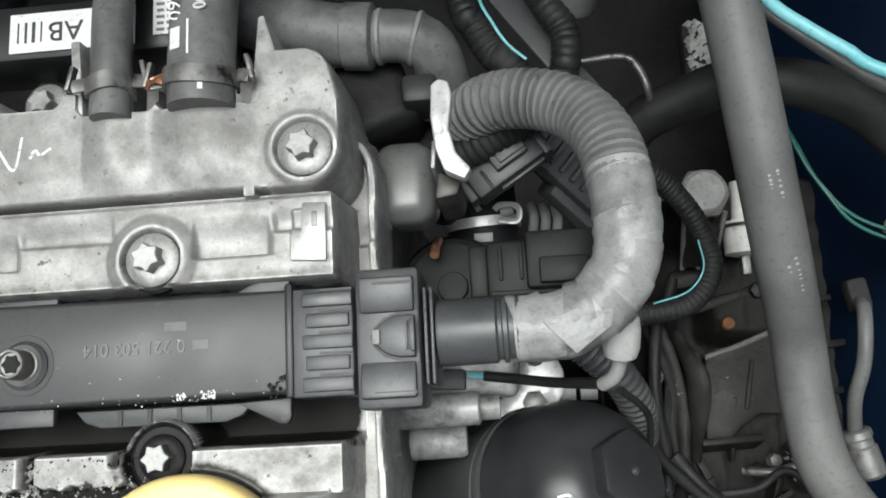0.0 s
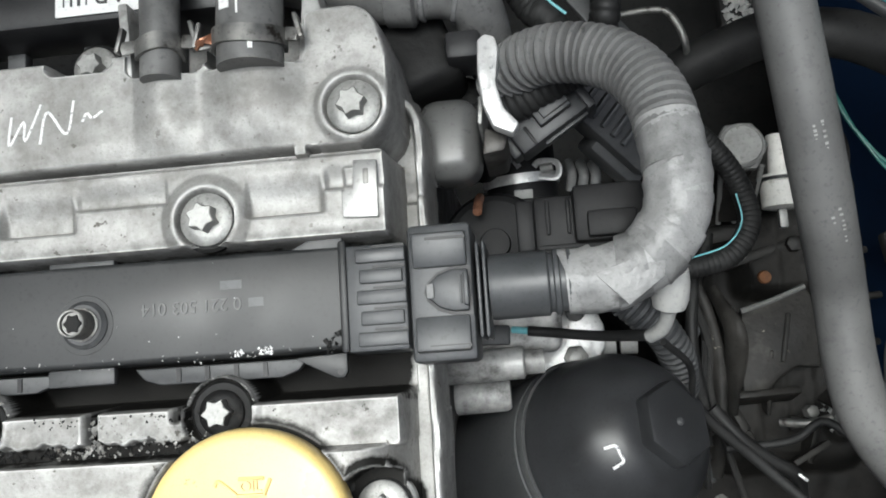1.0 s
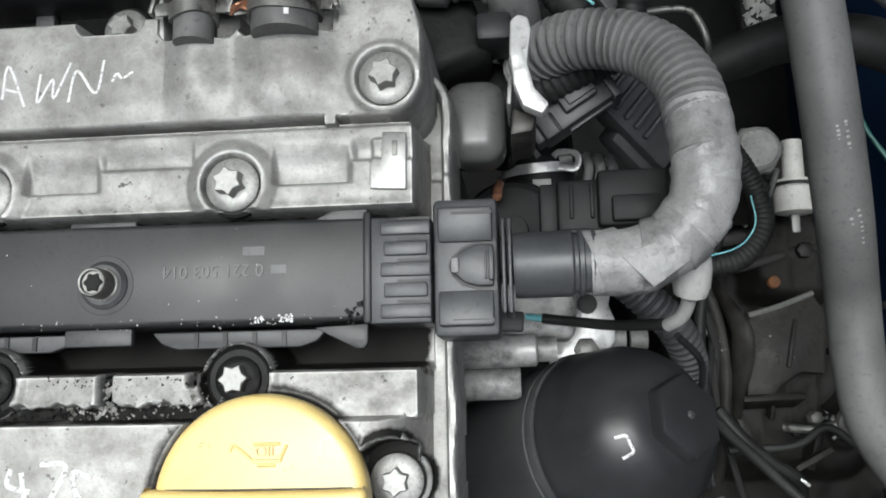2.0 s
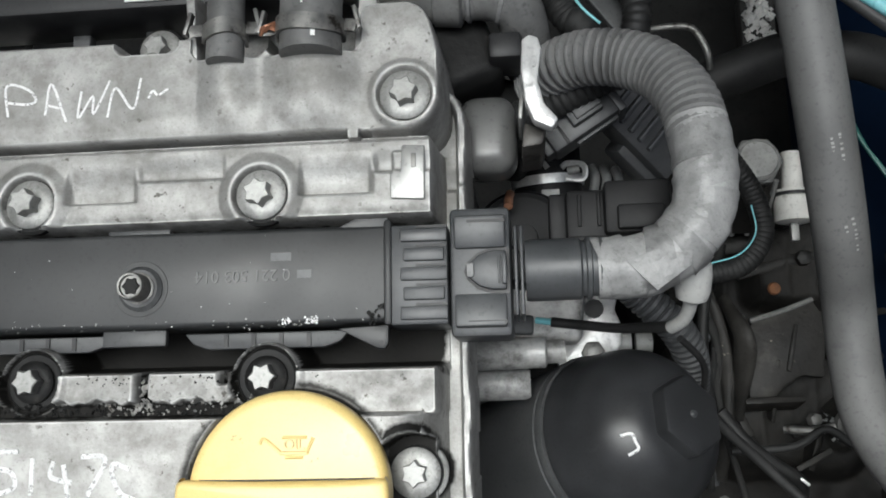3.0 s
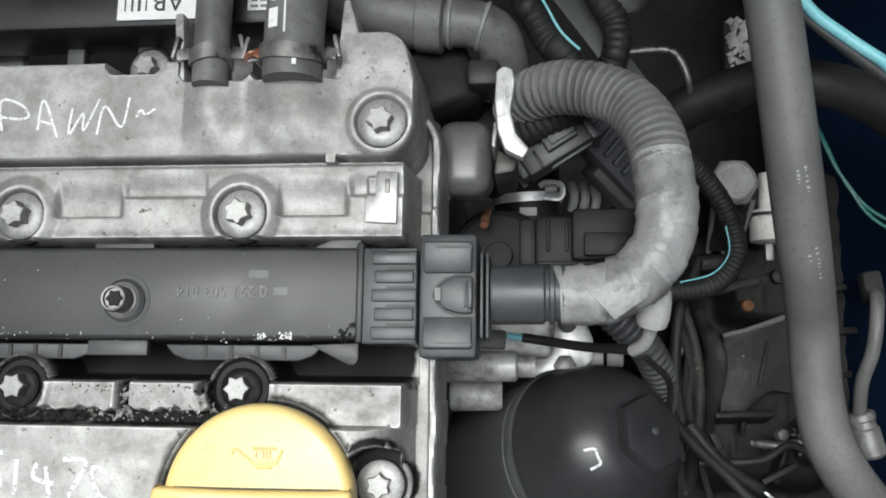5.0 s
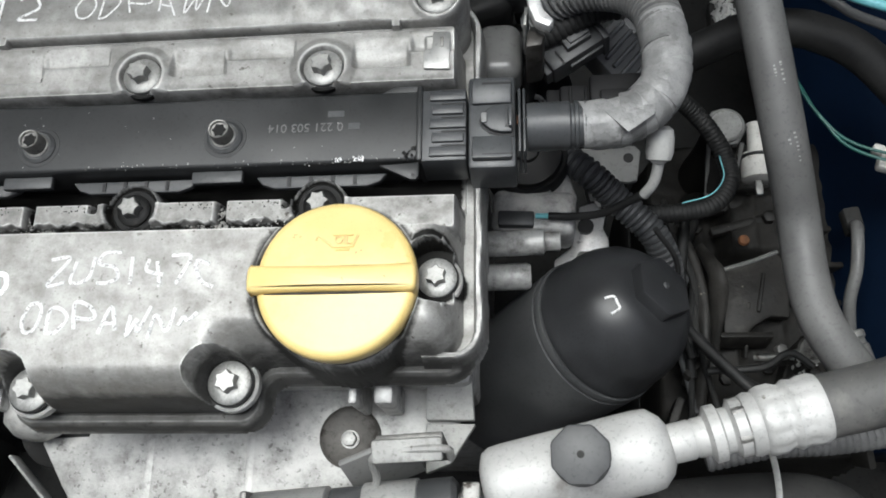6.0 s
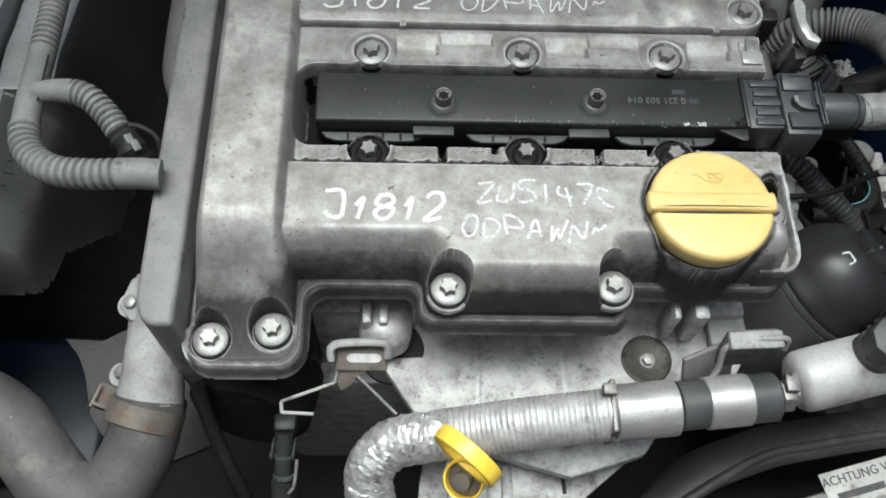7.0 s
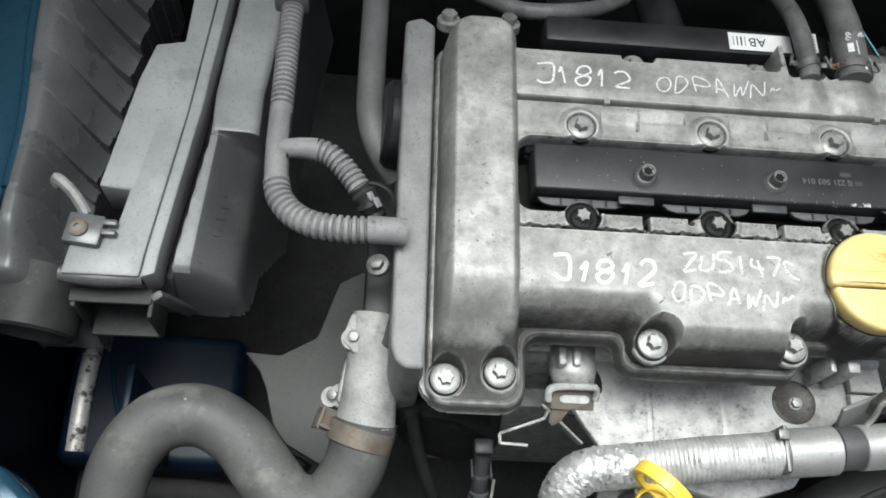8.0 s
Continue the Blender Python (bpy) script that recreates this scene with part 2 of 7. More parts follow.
PAPER = surf("white_label", (0.75, 0.75, 0.74), (0.82, 0.82, 0.8), 0.6, 0.0, 80, 600, 0.03, (0.5, 0.5, 0.48), 0.66, 90)
MOTTLED_SILVER = surf("flaking_silver", (0.35, 0.34, 0.32), (0.5, 0.49, 0.47), 0.5, 0.4, 90, 500, 0.4, (0.03, 0.03, 0.028), 0.52, 110)
DINGY = surf("dingy_label", (0.3, 0.3, 0.285), (0.45, 0.45, 0.43), 0.6, 0.0, 60, 600, 0.05, (0.14, 0.135, 0.125), 0.54, 80, soft=0.15)
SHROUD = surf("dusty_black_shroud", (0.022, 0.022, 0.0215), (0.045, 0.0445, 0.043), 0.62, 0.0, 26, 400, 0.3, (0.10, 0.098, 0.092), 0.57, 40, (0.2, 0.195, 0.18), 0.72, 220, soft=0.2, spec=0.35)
SATIN_GREY = surf("satin_grey_cover", (0.085, 0.085, 0.083), (0.125, 0.125, 0.122), 0.27, 0.0, 30, 500, 0.08, (0.09, 0.09, 0.087), 0.6, 40, soft=0.2)
BRIGHT = surf("rubbed_bright_steel", (0.62, 0.62, 0.61), (0.80, 0.80, 0.785), 0.34, 0.45, 90, 600, 0.35, (0.34, 0.33, 0.31), 0.62, 120, soft=0.12, crease=(160, 0.3))
MARKER = surf("white_paint_marker", (0.7, 0.7, 0.7), (0.85, 0.85, 0.84), 0.6, 0.0, 300, 900, 0.1)
FAINT = surf("smeared_marker", (0.55, 0.55, 0.55), (0.68, 0.68, 0.67), 0.6, 0.0, 300, 900, 0.1)
for mt, lo in ((MARKER.node_tree, 0.27), (FAINT.node_tree, 0.28)):
    wear, cut = mt.nodes.new("ShaderNodeTexNoise"), mt.nodes.new("ShaderNodeMapRange")
    wear.inputs["Scale"].default_value, wear.inputs["Detail"].default_value = 900, 4
    cut.inputs["From Min"].default_value, cut.inputs["From Max"].default_value = lo, lo + 0.18
    mt.links.new(mt.nodes["Texture Coordinate"].outputs["Object"], wear.inputs["Vector"])
    mt.links.new(wear.outputs["Fac"], cut.inputs["Value"])
    mt.links.new(cut.outputs["Result"], mt.nodes["Principled BSDF"].inputs["Alpha"])
INK = surf("dark_print", (0.03, 0.03, 0.03), (0.06, 0.06, 0.06), 0.6, 0.0, 200, 600, 0.0)
FOIL = surf("crinkled_foil", (0.5, 0.5, 0.49), (0.72, 0.72, 0.71), 0.42, 0.6, 180, 420, 1.0, (0.16, 0.155, 0.15), 0.57, 120, (0.1, 0.095, 0.09), 0.66, 260, crease=(170, 0.7))
FOIL_RIB = surf("ribbed_foil", (0.45, 0.45, 0.44), (0.62, 0.62, 0.61), 0.45, 0.5, 120, 500, 0.3, (0.25, 0.245, 0.235), 0.6, 70, (0.15, 0.14, 0.13), 0.7, 260)
PALE_LIME = surf("pale_lime_ink", (0.62, 0.62, 0.3), (0.72, 0.72, 0.4), 0.5, 0.0, 200, 600, 0.05)
# one body paint in three tones: WING_BLUE lit by sky, BLUE and CHASSIS_BLUE shaded
WING_BLUE = surf("glossy_blue_paint_lit", (0.022, 0.062, 0.10), (0.030, 0.078, 0.125), 0.16, 0.25, 6, 300, 0.02)
BLUE = surf("blue_body_paint_shaded", (0.0013, 0.005, 0.014), (0.002, 0.008, 0.024), 0.5, 0.0, 6, 300, 0.05, (0.010, 0.012, 0.016), 0.6, 12, spec=0.15)
MATT_BLACK = surf("matt_black", (0.022, 0.022, 0.0216), (0.04, 0.0395, 0.038), 0.75, 0.0, 22, 300, 0.5, (0.03, 0.028, 0.025), 0.63, 35, spec=0.2, soft=0.2)
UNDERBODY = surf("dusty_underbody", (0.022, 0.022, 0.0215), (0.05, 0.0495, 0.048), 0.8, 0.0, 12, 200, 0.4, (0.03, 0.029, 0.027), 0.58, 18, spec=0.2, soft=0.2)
CHASSIS_BLUE = surf("blue_chassis_paint_shaded", (0.003, 0.011, 0.028), (0.005, 0.018, 0.042), 0.4, 0.0, 12, 300, 0.05, (0.02, 0.024, 0.03), 0.6, 20, soft=0.15)
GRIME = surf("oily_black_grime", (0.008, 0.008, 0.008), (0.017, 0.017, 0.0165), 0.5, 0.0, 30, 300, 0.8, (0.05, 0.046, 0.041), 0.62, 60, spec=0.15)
GEAR = surf("dirty_gearbox_casting", (0.009, 0.0086, 0.008), (0.026, 0.0245, 0.022), 0.65, 0.0, 45, 350, 0.6, (0.02, 0.019, 0.017), 0.53, 60, (0.22, 0.19, 0.14), 0.73, 300, soft=0.2, spec=0.22)
GEAR_PLATE = surf("grubby_bracket_steel", (0.010, 0.0096, 0.0088), (0.036, 0.034, 0.031), 0.55, 0.1, 34, 400, 0.6, (0.018, 0.017, 0.015), 0.52, 80, (0.26, 0.24, 0.2), 0.7, 260, spec=0.3, soft=0.15, smear=((0.065, 0.062, 0.056), 48, 0.57), crease=(60, 0.6))
RECESS = surf("oil_browned_recess", (0.045, 0.042, 0.038), (0.09, 0.085, 0.077), 0.5, 0.3, 80, 500, 0.3, (0.03, 0.026, 0.022), 0.55, 120)
THERMO = surf("chalky_cast_aluminium", (0.26, 0.26, 0.25), (0.42, 0.42, 0.405), 0.7, 0.2, 60, 600, 0.5, (0.2, 0.195, 0.18), 0.55, 90, (0.12, 0.11, 0.1), 0.69, 300, soft=0.15, crease=(130, 0.4))
CANISTER = surf("matt_silver_paint", (0.40, 0.40, 0.39), (0.54, 0.54, 0.527), 0.55, 0.2, 40, 700, 0.15, (0.27, 0.26, 0.24), 0.55, 45, (0.2, 0.19, 0.17), 0.71, 160, soft=0.15, crease=(90, 0.1))
LOOM_GREY = surf("dark_grey_conduit", (0.135, 0.135, 0.133), (0.2, 0.2, 0.197), 0.55, 0.0, 60, 500, 0.1, (0.045, 0.045, 0.044), 0.6, 70)
MOTTLED = surf("mottled_grey_moulding", (0.09, 0.09, 0.088), (0.17, 0.17, 0.166), 0.5, 0.0, 70, 500, 0.2, (0.035, 0.035, 0.034), 0.57, 80, soft=0.2)
STICK_YELLOW = surf("bright_yellow_plastic", (0.85, 0.58, 0.05), (0.9, 0.64, 0.09), 0.4, 0.0, 60, 700, 0.05, (0.7, 0.46, 0.05), 0.62, 90)
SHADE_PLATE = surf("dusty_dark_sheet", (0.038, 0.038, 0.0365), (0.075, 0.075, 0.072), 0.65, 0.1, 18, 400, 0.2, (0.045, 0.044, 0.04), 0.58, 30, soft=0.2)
SHEET = surf("grey_sheet_metal", (0.15, 0.15, 0.146), (0.22, 0.22, 0.213), 0.6, 0.2, 18, 400, 0.1, (0.12, 0.118, 0.11), 0.62, 40)
RUST = surf("rusty_clamp", (0.13, 0.118, 0.1), (0.2, 0.18, 0.15), 0.6, 0.4, 60, 500, 0.3, (0.17, 0.085, 0.05), 0.55, 90, soft=0.15)
RUST_ORANGE = surf("orange_rust", (0.13, 0.058, 0.026), (0.22, 0.095, 0.038), 0.8, 0.0, 200, 700, 0.3)
COPPER = surf("copper_red", (0.5, 0.22, 0.13), (0.65, 0.35, 0.22), 0.4, 0.8, 300, 900, 0.2)
CYAN = surf("cyan_cable", (0.2, 0.55, 0.6), (0.3, 0.65, 0.7), 0.4, 0.0, 40, 500, 0.03)
GREEN = surf("green_wire", (0.015, 0.08, 0.07), (0.02, 0.12, 0.1), 0.5, 0.0, 80, 500, 0.03)
GROUND = surf("asphalt", (0.04, 0.04, 0.04), (0.06, 0.06, 0.058), 0.9, 0.0, 3, 120, 0.4)
SKYBLOCK = surf("dark_sky_blocker", (0.05, 0.048, 0.045), (0.09, 0.087, 0.08), 0.9, 0.0, 3, 60, 0.4)
GRAVEL = surf("pale_gravel", (0.3, 0.3, 0.29), (0.6, 0.6, 0.58), 0.8, 0.0, 60, 500, 0.2)


# ---- building helpers ----
def finish(me, mat, sharp=38):
    me.materials.append(mat)
    for f in me.polygons:
        f.use_smooth = True
    me.set_sharp_from_angle(angle=radians(sharp))


def thing(name, label, category, at=(0, 0, 0), group=""):
    ob = new(name)
    ob.empty_display_size = 0.01
    ob.matrix_basis = Matrix.Translation(at)
    return tagged(ob, label, category, group)


def part(name, bm, mat, parent=None, label="", sharp=38, kind=""):
    me = bpy.data.meshes.new(name)
    if isinstance(bm, tuple):
        me.from_pydata(*bm)
    else:
        bm.to_mesh(me)
        bm.free()
    me.update()
    finish(me, mat, sharp)
    ob = new(name, me)
    if parent:
        ob.parent = parent
        ob.matrix_parent_inverse = Matrix() if parent.data else parent.matrix_basis.inverted()
    if label or kind:
        tagged(ob, label, kind=kind)
    return ob


def join(*bms):
    out = bmesh.new()
    for b in bms:
        me = bpy.data.meshes.new("tmp")
        b.to_mesh(me)
        out.from_mesh(me)
        bpy.data.meshes.remove(me)
        b.free()
    return out


def rbox(c, size, bevel=0.001, rot=(0, 0, 0), seg=2, taper=1.0):
    bm = bmesh.new()
    bmesh.ops.create_cube(bm, size=1)
    for v in bm.verts:
        k = taper if v.co.z > 0 else 1.0
        v.co = Vector((v.co.x * size[0] * k, v.co.y * size[1] * k, v.co.z * size[2]))
    if bevel:
        bmesh.ops.bevel(bm, geom=bm.edges[:], offset=bevel, segments=seg, affect="EDGES", profile=0.5)
    bm.transform(pose(*c, *rot))
    return bm


def frame_to(p, d, up=(0, 0, 1)):
    """The pose at p whose z axis points along d."""
    return Matrix.Translation(p) @ Vector(d).to_track_quat("Z", "Y").to_matrix().to_4x4()


def lathe(profile, m=None, seg=32):
    """A turned body from (radius, height) pairs about z, moved by m."""
    bm = bmesh.new()
    rings = []
    for r, h in profile:
        if r < 1e-6:
            rings.append([bm.verts.new((0, 0, h))])
        else:
            rings.append([bm.verts.new((r * math.cos(2 * math.pi * k / seg), r * math.sin(2 * math.pi * k / seg), h)) for k in range(seg)])
    for a, b in zip(rings, rings[1:]):
        for k in range(seg):
            q = (k + 1) % seg
            if len(a) == 1 and len(b) > 1:
                bm.faces.new((a[0], b[q], b[k]))
            elif len(b) == 1 and len(a) > 1:
                bm.faces.new((a[k], a[q], b[0]))
            elif len(a) > 1:
                bm.faces.new((a[k], a[q], b[q], b[k]))
    for ring, flip in ((rings[0], True), (rings[-1], False)):
        if len(ring) > 1:
            bm.faces.new(ring[::-1] if flip else ring)
    bmesh.ops.recalc_face_normals(bm, faces=bm.faces[:])
    if m is not None:
        bm.transform(m)
    return bm


def prism(pts, z0, z1, bevel=0.0, m=None, seg=2):
    bm = bmesh.new()
    low = [bm.verts.new((x, y, z0)) for x, y in pts]
    top = [bm.verts.new((x, y, z1)) for x, y in pts]
    n = len(pts)
    bm.faces.new(low[::-1])
    bm.faces.new(top)
    for k in range(n):
        bm.faces.new((low[k], low[(k + 1) % n], top[(k + 1) % n], top[k]))
    bmesh.ops.recalc_face_normals(bm, faces=bm.faces[:])
    if bevel:
        bmesh.ops.bevel(bm, geom=bm.edges[:], offset=bevel, segments=seg, affect="EDGES", profile=0.5)
    if m is not None:
        bm.transform(m)
    return bm


def spline(pts, step):
    """Even points along a Catmull-Rom curve through pts."""
    p = [Vector(q) for q in pts]
    p = [p[0] * 2 - p[1]] + p + [p[-1] * 2 - p[-2]]
    raw = []
    for a, b, c, d in zip(p, p[1:], p[2:], p[3:]):
        for k in range(24):
            t = k / 24
            raw.append(0.5 * ((2 * b) + (c - a) * t + (2 * a - 5 * b + 4 * c - d) * t * t + (3 * b - a - 3 * c + d) * t ** 3))
    raw.append(p[-2])
    far = [0.0]
    for a, b in zip(raw, raw[1:]):
        far.append(far[-1] + (b - a).length)
    n = max(2, int(far[-1] / step))
    xs = np.linspace(0, far[-1], n + 1)
    arr = np.array([tuple(v) for v in raw])
    return [Vector((np.interp(x, far, arr[:, 0]), np.interp(x, far, arr[:, 1]), np.interp(x, far, arr[:, 2]))) for x in xs], xs


def tube(pts, r, seg=16, step=0.003, rf=None, flat=1.0):
    """A round body along a smooth curve; rf(s) scales the radius along its length s."""
    c, xs = spline(pts, step)
    bm = bmesh.new()
    tang = [(c[min(k + 1, len(c) - 1)] - c[max(k - 1, 0)]).normalized() for k in range(len(c))]
    u = tang[0].orthogonal().normalized()
    rings = []
    for k, q in enumerate(c):
        u = (u - tang[k] * u.dot(tang[k])).normalized()
        w = tang[k].cross(u)
        rad = r * (rf(xs[k]) if rf else 1.0)
        rings.append([bm.verts.new(q + (u * math.cos(2 * math.pi * j / seg) + w * math.sin(2 * math.pi * j / seg) * flat) * rad) for j in range(seg)])
    for a, b in zip(rings, rings[1:]):
        for j in range(seg):
            bm.faces.new((a[j], a[(j + 1) % seg], b[(j + 1) % seg], b[j]))
    bm.faces.new(rings[0][::-1])
    bm.faces.new(rings[-1])
    bmesh.ops.recalc_face_normals(bm, faces=bm.faces[:])
    return bm


def hoop(profile, m, seg=40, squash=1.0):
    """A closed ring: a closed (radius, height) outline turned about z."""
    bm = bmesh.new()
    n = len(profile)
    rings = [[bm.verts.new((q * math.cos(2 * math.pi * k / seg), squash * q * math.sin(2 * math.pi * k / seg), h)) for q, h in profile] for k in range(seg)]
    for k in range(seg):
        for j in range(n):
            bm.faces.new((rings[k][j], rings[k][(j + 1) % n], rings[(k + 1) % seg][(j + 1) % n], rings[(k + 1) % seg][j]))
    bmesh.ops.recalc_face_normals(bm, faces=bm.faces[:])
    bm.transform(m)
    return bm


def corrugated(pts, r, pitch=0.0032, depth=0.07, seg=20):
    return tube(pts, r, seg, pitch / 7, lambda s: 1 - depth + depth * min(1.0, 1.9 * math.sin(math.pi * s / pitch) ** 2))


def hexagon(r, m, h, bevel=0.0006, turn=0.0):
    return prism([(r * math.cos(math.pi * k / 3 + turn), r * math.sin(math.pi * k / 3 + turn)) for k in range(6)], 0, h, bevel, m)


def star(r1, r2, h, m, n=6):
    pts = [((r1 if k % 2 == 0 else r2) * math.cos(math.pi * k / n), (r1 if k % 2 == 0 else r2) * math.sin(math.pi * k / n)) for k in range(2 * n)]
    return prism(pts, 0, h, 0.0003, m, 1)


# ---- engine bay: ground, body panels, undertray ----
def slab(name, c, size, mat, label, bevel=0.004):
    return tagged(part(name, rbox(c, size, bevel), mat), label, kind="structure")


slab("ground", (0, 0, -0.05), (400, 400, 0.1), GROUND, "dark asphalt ground under the car", 0)
slab("undertray", (0, 0.0, 0.28), (1.3, 0.9, 0.02), UNDERBODY, "oily black undertray below the engine")
slab("wall_firewall", (0, 0.42, 0.6), (1.3, 0.03, 0.62), UNDERBODY, "grimy black bulkhead behind the engine")
slab("wall_front", (0, -0.43, 0.46), (1.3, 0.03, 0.56), UNDERBODY, "dark front panel of the engine bay")
slab("wall_wing_east", (0.47, 0, 0.62), (0.03, 0.86, 0.66), BLUE, "dark blue painted inner wing panel")
tagged(part("wall_bonnet", rbox((0, 0.36, 1.27), (1.3, 0.03, 0.98), 0.004, (13, 0, 0)), BLACK), "raised open bonnet, black underside", kind="structure")
# three unseen walls added to cut low skylight and darken reflections
slab("wall_yard_west", (-1.75, 0.675, 1.35), (0.2, 4.65, 2.7), SKYBLOCK, "plain dark unseen wall added beside the car to block skylight", 0)
slab("wall_yard_south", (0.425, -1.75, 1.25), (4.55, 0.2, 2.5), SKYBLOCK, "plain dark unseen wall added before the car to block skylight", 0)
slab("wall_yard_east", (2.6, 0.675, 1.25), (0.2, 4.65, 2.5), SKYBLOCK, "plain dark unseen wall added beside the car to block skylight", 0)
slab("wall_wing_west", (-0.5, 0, 0.60), (0.03, 0.86, 0.66), BLUE, "dark blue painted inner wing panel")


# ---- valve cover ----
def rect(x, y, x0, x1, y0, y1, r):
    qx, qy = np.abs(x - (x0 + x1) / 2) - (x1 - x0) / 2 + r, np.abs(y - (y0 + y1) / 2) - (y1 - y0) / 2 + r
    return np.hypot(np.maximum(qx, 0), np.maximum(qy, 0)) + np.minimum(np.maximum(qx, qy), 0) - r


def soft_min(a, b, k):
    h = np.clip(0.5 + 0.5 * (b - a) / k, 0, 1)
    return b + (a - b) * h - k * h * (1 - h)


def ease(d, w):
    t = np.clip(d / w, 0, 1)
    return t * t * (3 - 2 * t)


def dome(d, w):
    t = np.clip(d / w, 0, 1)
    return np.sqrt(np.maximum(0, 1 - (1 - t) ** 2))


BANK_Z, REAR_Z, LIP_Z = 0.787, 0.789, 0.750
BOLT_HOLES = [(BX[k + 1], U_Y, 0.7844, 0.0089) for k in (-1, 0, 1)] + [(BX[k + 1], L_Y, 0.7755, 0.0104) for k in (-1, 0, 1)]
BOLT_HOLES += [(0.1245, 0.0595, 0.7868, 0.0086), (-0.0375, -0.0962, 0.762, 0.0105), (0.0435, -0.0942, 0.762, 0.0105), (0.1245, -0.0562, 0.772, 0.0120)]


def cover_height(x, y):
    # outline of the flange
    out = soft_min(rect(x, y, -0.125, 0.1385, -0.0905, 0.0815, 0.014), rect(x, y, -0.053, 0.054, -0.1095, 0, 0.010), 0.008)
    out = soft_min(out, rect(x, y, -0.1645, -0.107, -0.1335, 0.110, 0.014), 0.012)
    z = 0.740 + (LIP_Z - 0.740) * ease(-out + 0.0008, 0.0022)
    z += 0.0012 * ease(-out - 0.0012, 0.0015) * (1 - ease(-out - 0.0045, 0.002))
    # raised body: front bank with its lobe, timing end, rear bank
    front = soft_min(rect(x, y, -0.13, 0.1335, -0.0855, -0.0, 0.012), rect(x, y, -0.0495, 0.051, -0.1035, -0.05, 0.009), 0.008)
    z = np.where(front < 0, np.maximum(z, LIP_Z + (BANK_Z - LIP_Z) * dome(-front, 0.0128) * 1.0), z)
    z = np.where((y > -0.0388) & (x > -0.117) & (front < 0), np.minimum(z, BANK_Z - 0.007 * ease(y + 0.0388, 0.0012)), z)
    time = rect(x, y, -0.1605, -0.1125, -0.1285, 0.107, 0.018)
    slope = 0.7945 - 0.0435 * ease(-(y + 0.066), 0.064)
    z = np.where(time < 0, np.maximum(z, LIP_Z + (slope - LIP_Z) * dome(-time, 0.0085)), z)
    rear = soft_min(rect(x, y, -0.13, 0.1355, 0.0476, 0.0835, 0.012), rect(x, y, 0.106, 0.134, 0.05, 0.092, 0.010), 0.006)
    rear = np.minimum(rear, rect(x, y, -0.13, 0.1280, 0.0476, 0.0700, 0.002))
    bank = REAR_Z - 0.0011 * ease(0.0560 - y, 0.0085)
    z = np.where(rear < 0, np.maximum(z, LIP_Z + (bank - LIP_Z) * dome(-rear, 0.0018)), z)
    mid = rect(x, y, -0.12, 0.1345, -0.041, 0.050, 0.004)
    z = np.where(mid < 0, np.maximum(z, LIP_Z + (np.where(y > 0, 0.7856, 0.7805) - LIP_Z) * ease(-mid, 0.003)), z)
    # rough raised flange at the gearbox end
    side = rect(x, y, 0.10, 0.1420, -0.0865, 0.072, 0.013) + 0.0004 * np.sin(y * 210) * ease(x - 0.137, 0.004)
    rim = 0.757 + 0.008 * ease(-side, 0.0014) * (1 - ease(-side - 0.0030, 0.0016))
    z = np.maximum(z, np.where((side < 0) & (x > 0.118), rim, 0))
    # fine groove under the ledge of the rear bank
    z -= 0.0010 * ease(y - 0.0456, 0.0008) * ease(0.0480 - y, 0.0008) * (x > -0.116) * (x < 0.134)
    # shallow pockets between the bolts of the rear row
    for k in (-1, 0, 1):
        bx = BX[k + 1]
        wide = ease(x - bx - 0.0115, 0.0016) * ease(bx + 0.0365 - x, 0.0030)
        z -= 0.0026 * wide * ease(y - 0.0288, 0.0012) * (1 - ease(y - 0.0330, 0.0100)) * (y < 0.046)
        slim = ease(x - bx - 0.0345, 0.0030) * ease(bx + 0.0650 - x, 0.0016)
        z -= 0.0019 * slim * ease(y - 0.0352, 0.0012) * (1 - ease(y - 0.0375, 0.0075)) * (y < 0.046)
        ring = np.hypot(x - bx, y - U_Y)
        z += 0.0010 * ease(0.0142 - ring, 0.0024) * (y > 0.02) * (y < 0.0470)
    pad = rect(x, y, 0.1195, 0.1300, 0.0290, 0.0425, 0.0012)
    z += 0.0012 * ease(-pad, 0.0010)
    for px in (0.1080, -0.0615):
        pad = rect(x, y, px - 0.0026, px + 0.0026, 0.0455, 0.0500, 0.001)
        z = np.maximum(z, 0.7880 * ease(-pad, 0.0008))
    # dirty broken strip in front of the coil
    gut = rect(x, y, -0.116, 0.098, -0.0400, -0.0330, 0.0015) + 0.0006 * np.sin(x * 420) + 0.0004 * np.sin(x * 1130 + 2)
    z -= 0.0038 * ease(-gut, 0.0012) * (y > -0.0386)
    # the deep valley for the coil pack, open at its far end
    valley = rect(x, y, -0.1165, 0.20, -0.0250, 0.0225, 0.010)
    for k in (-1, 0, 1):
        # pads broken by ragged notches, round bosses under the bolts
        for n0, n1, nd in ((0.0345, 0.0400, 0.0345), (0.0615, 0.0660, 0.029)):
            if BX[k + 1] + n1 < 0.1:
                valley = np.minimum(valley, rect(x, y, BX[k + 1] + n0, BX[k + 1] + n1, -nd, 0.0, 0.0015))
        valley = np.maximum(valley, 0.0100 - np.hypot(x - BX[k + 1], y - L_Y))
    z = np.where(x < 0.1345, z - (z - 0.755) * ease(-valley, 0.0034), z)
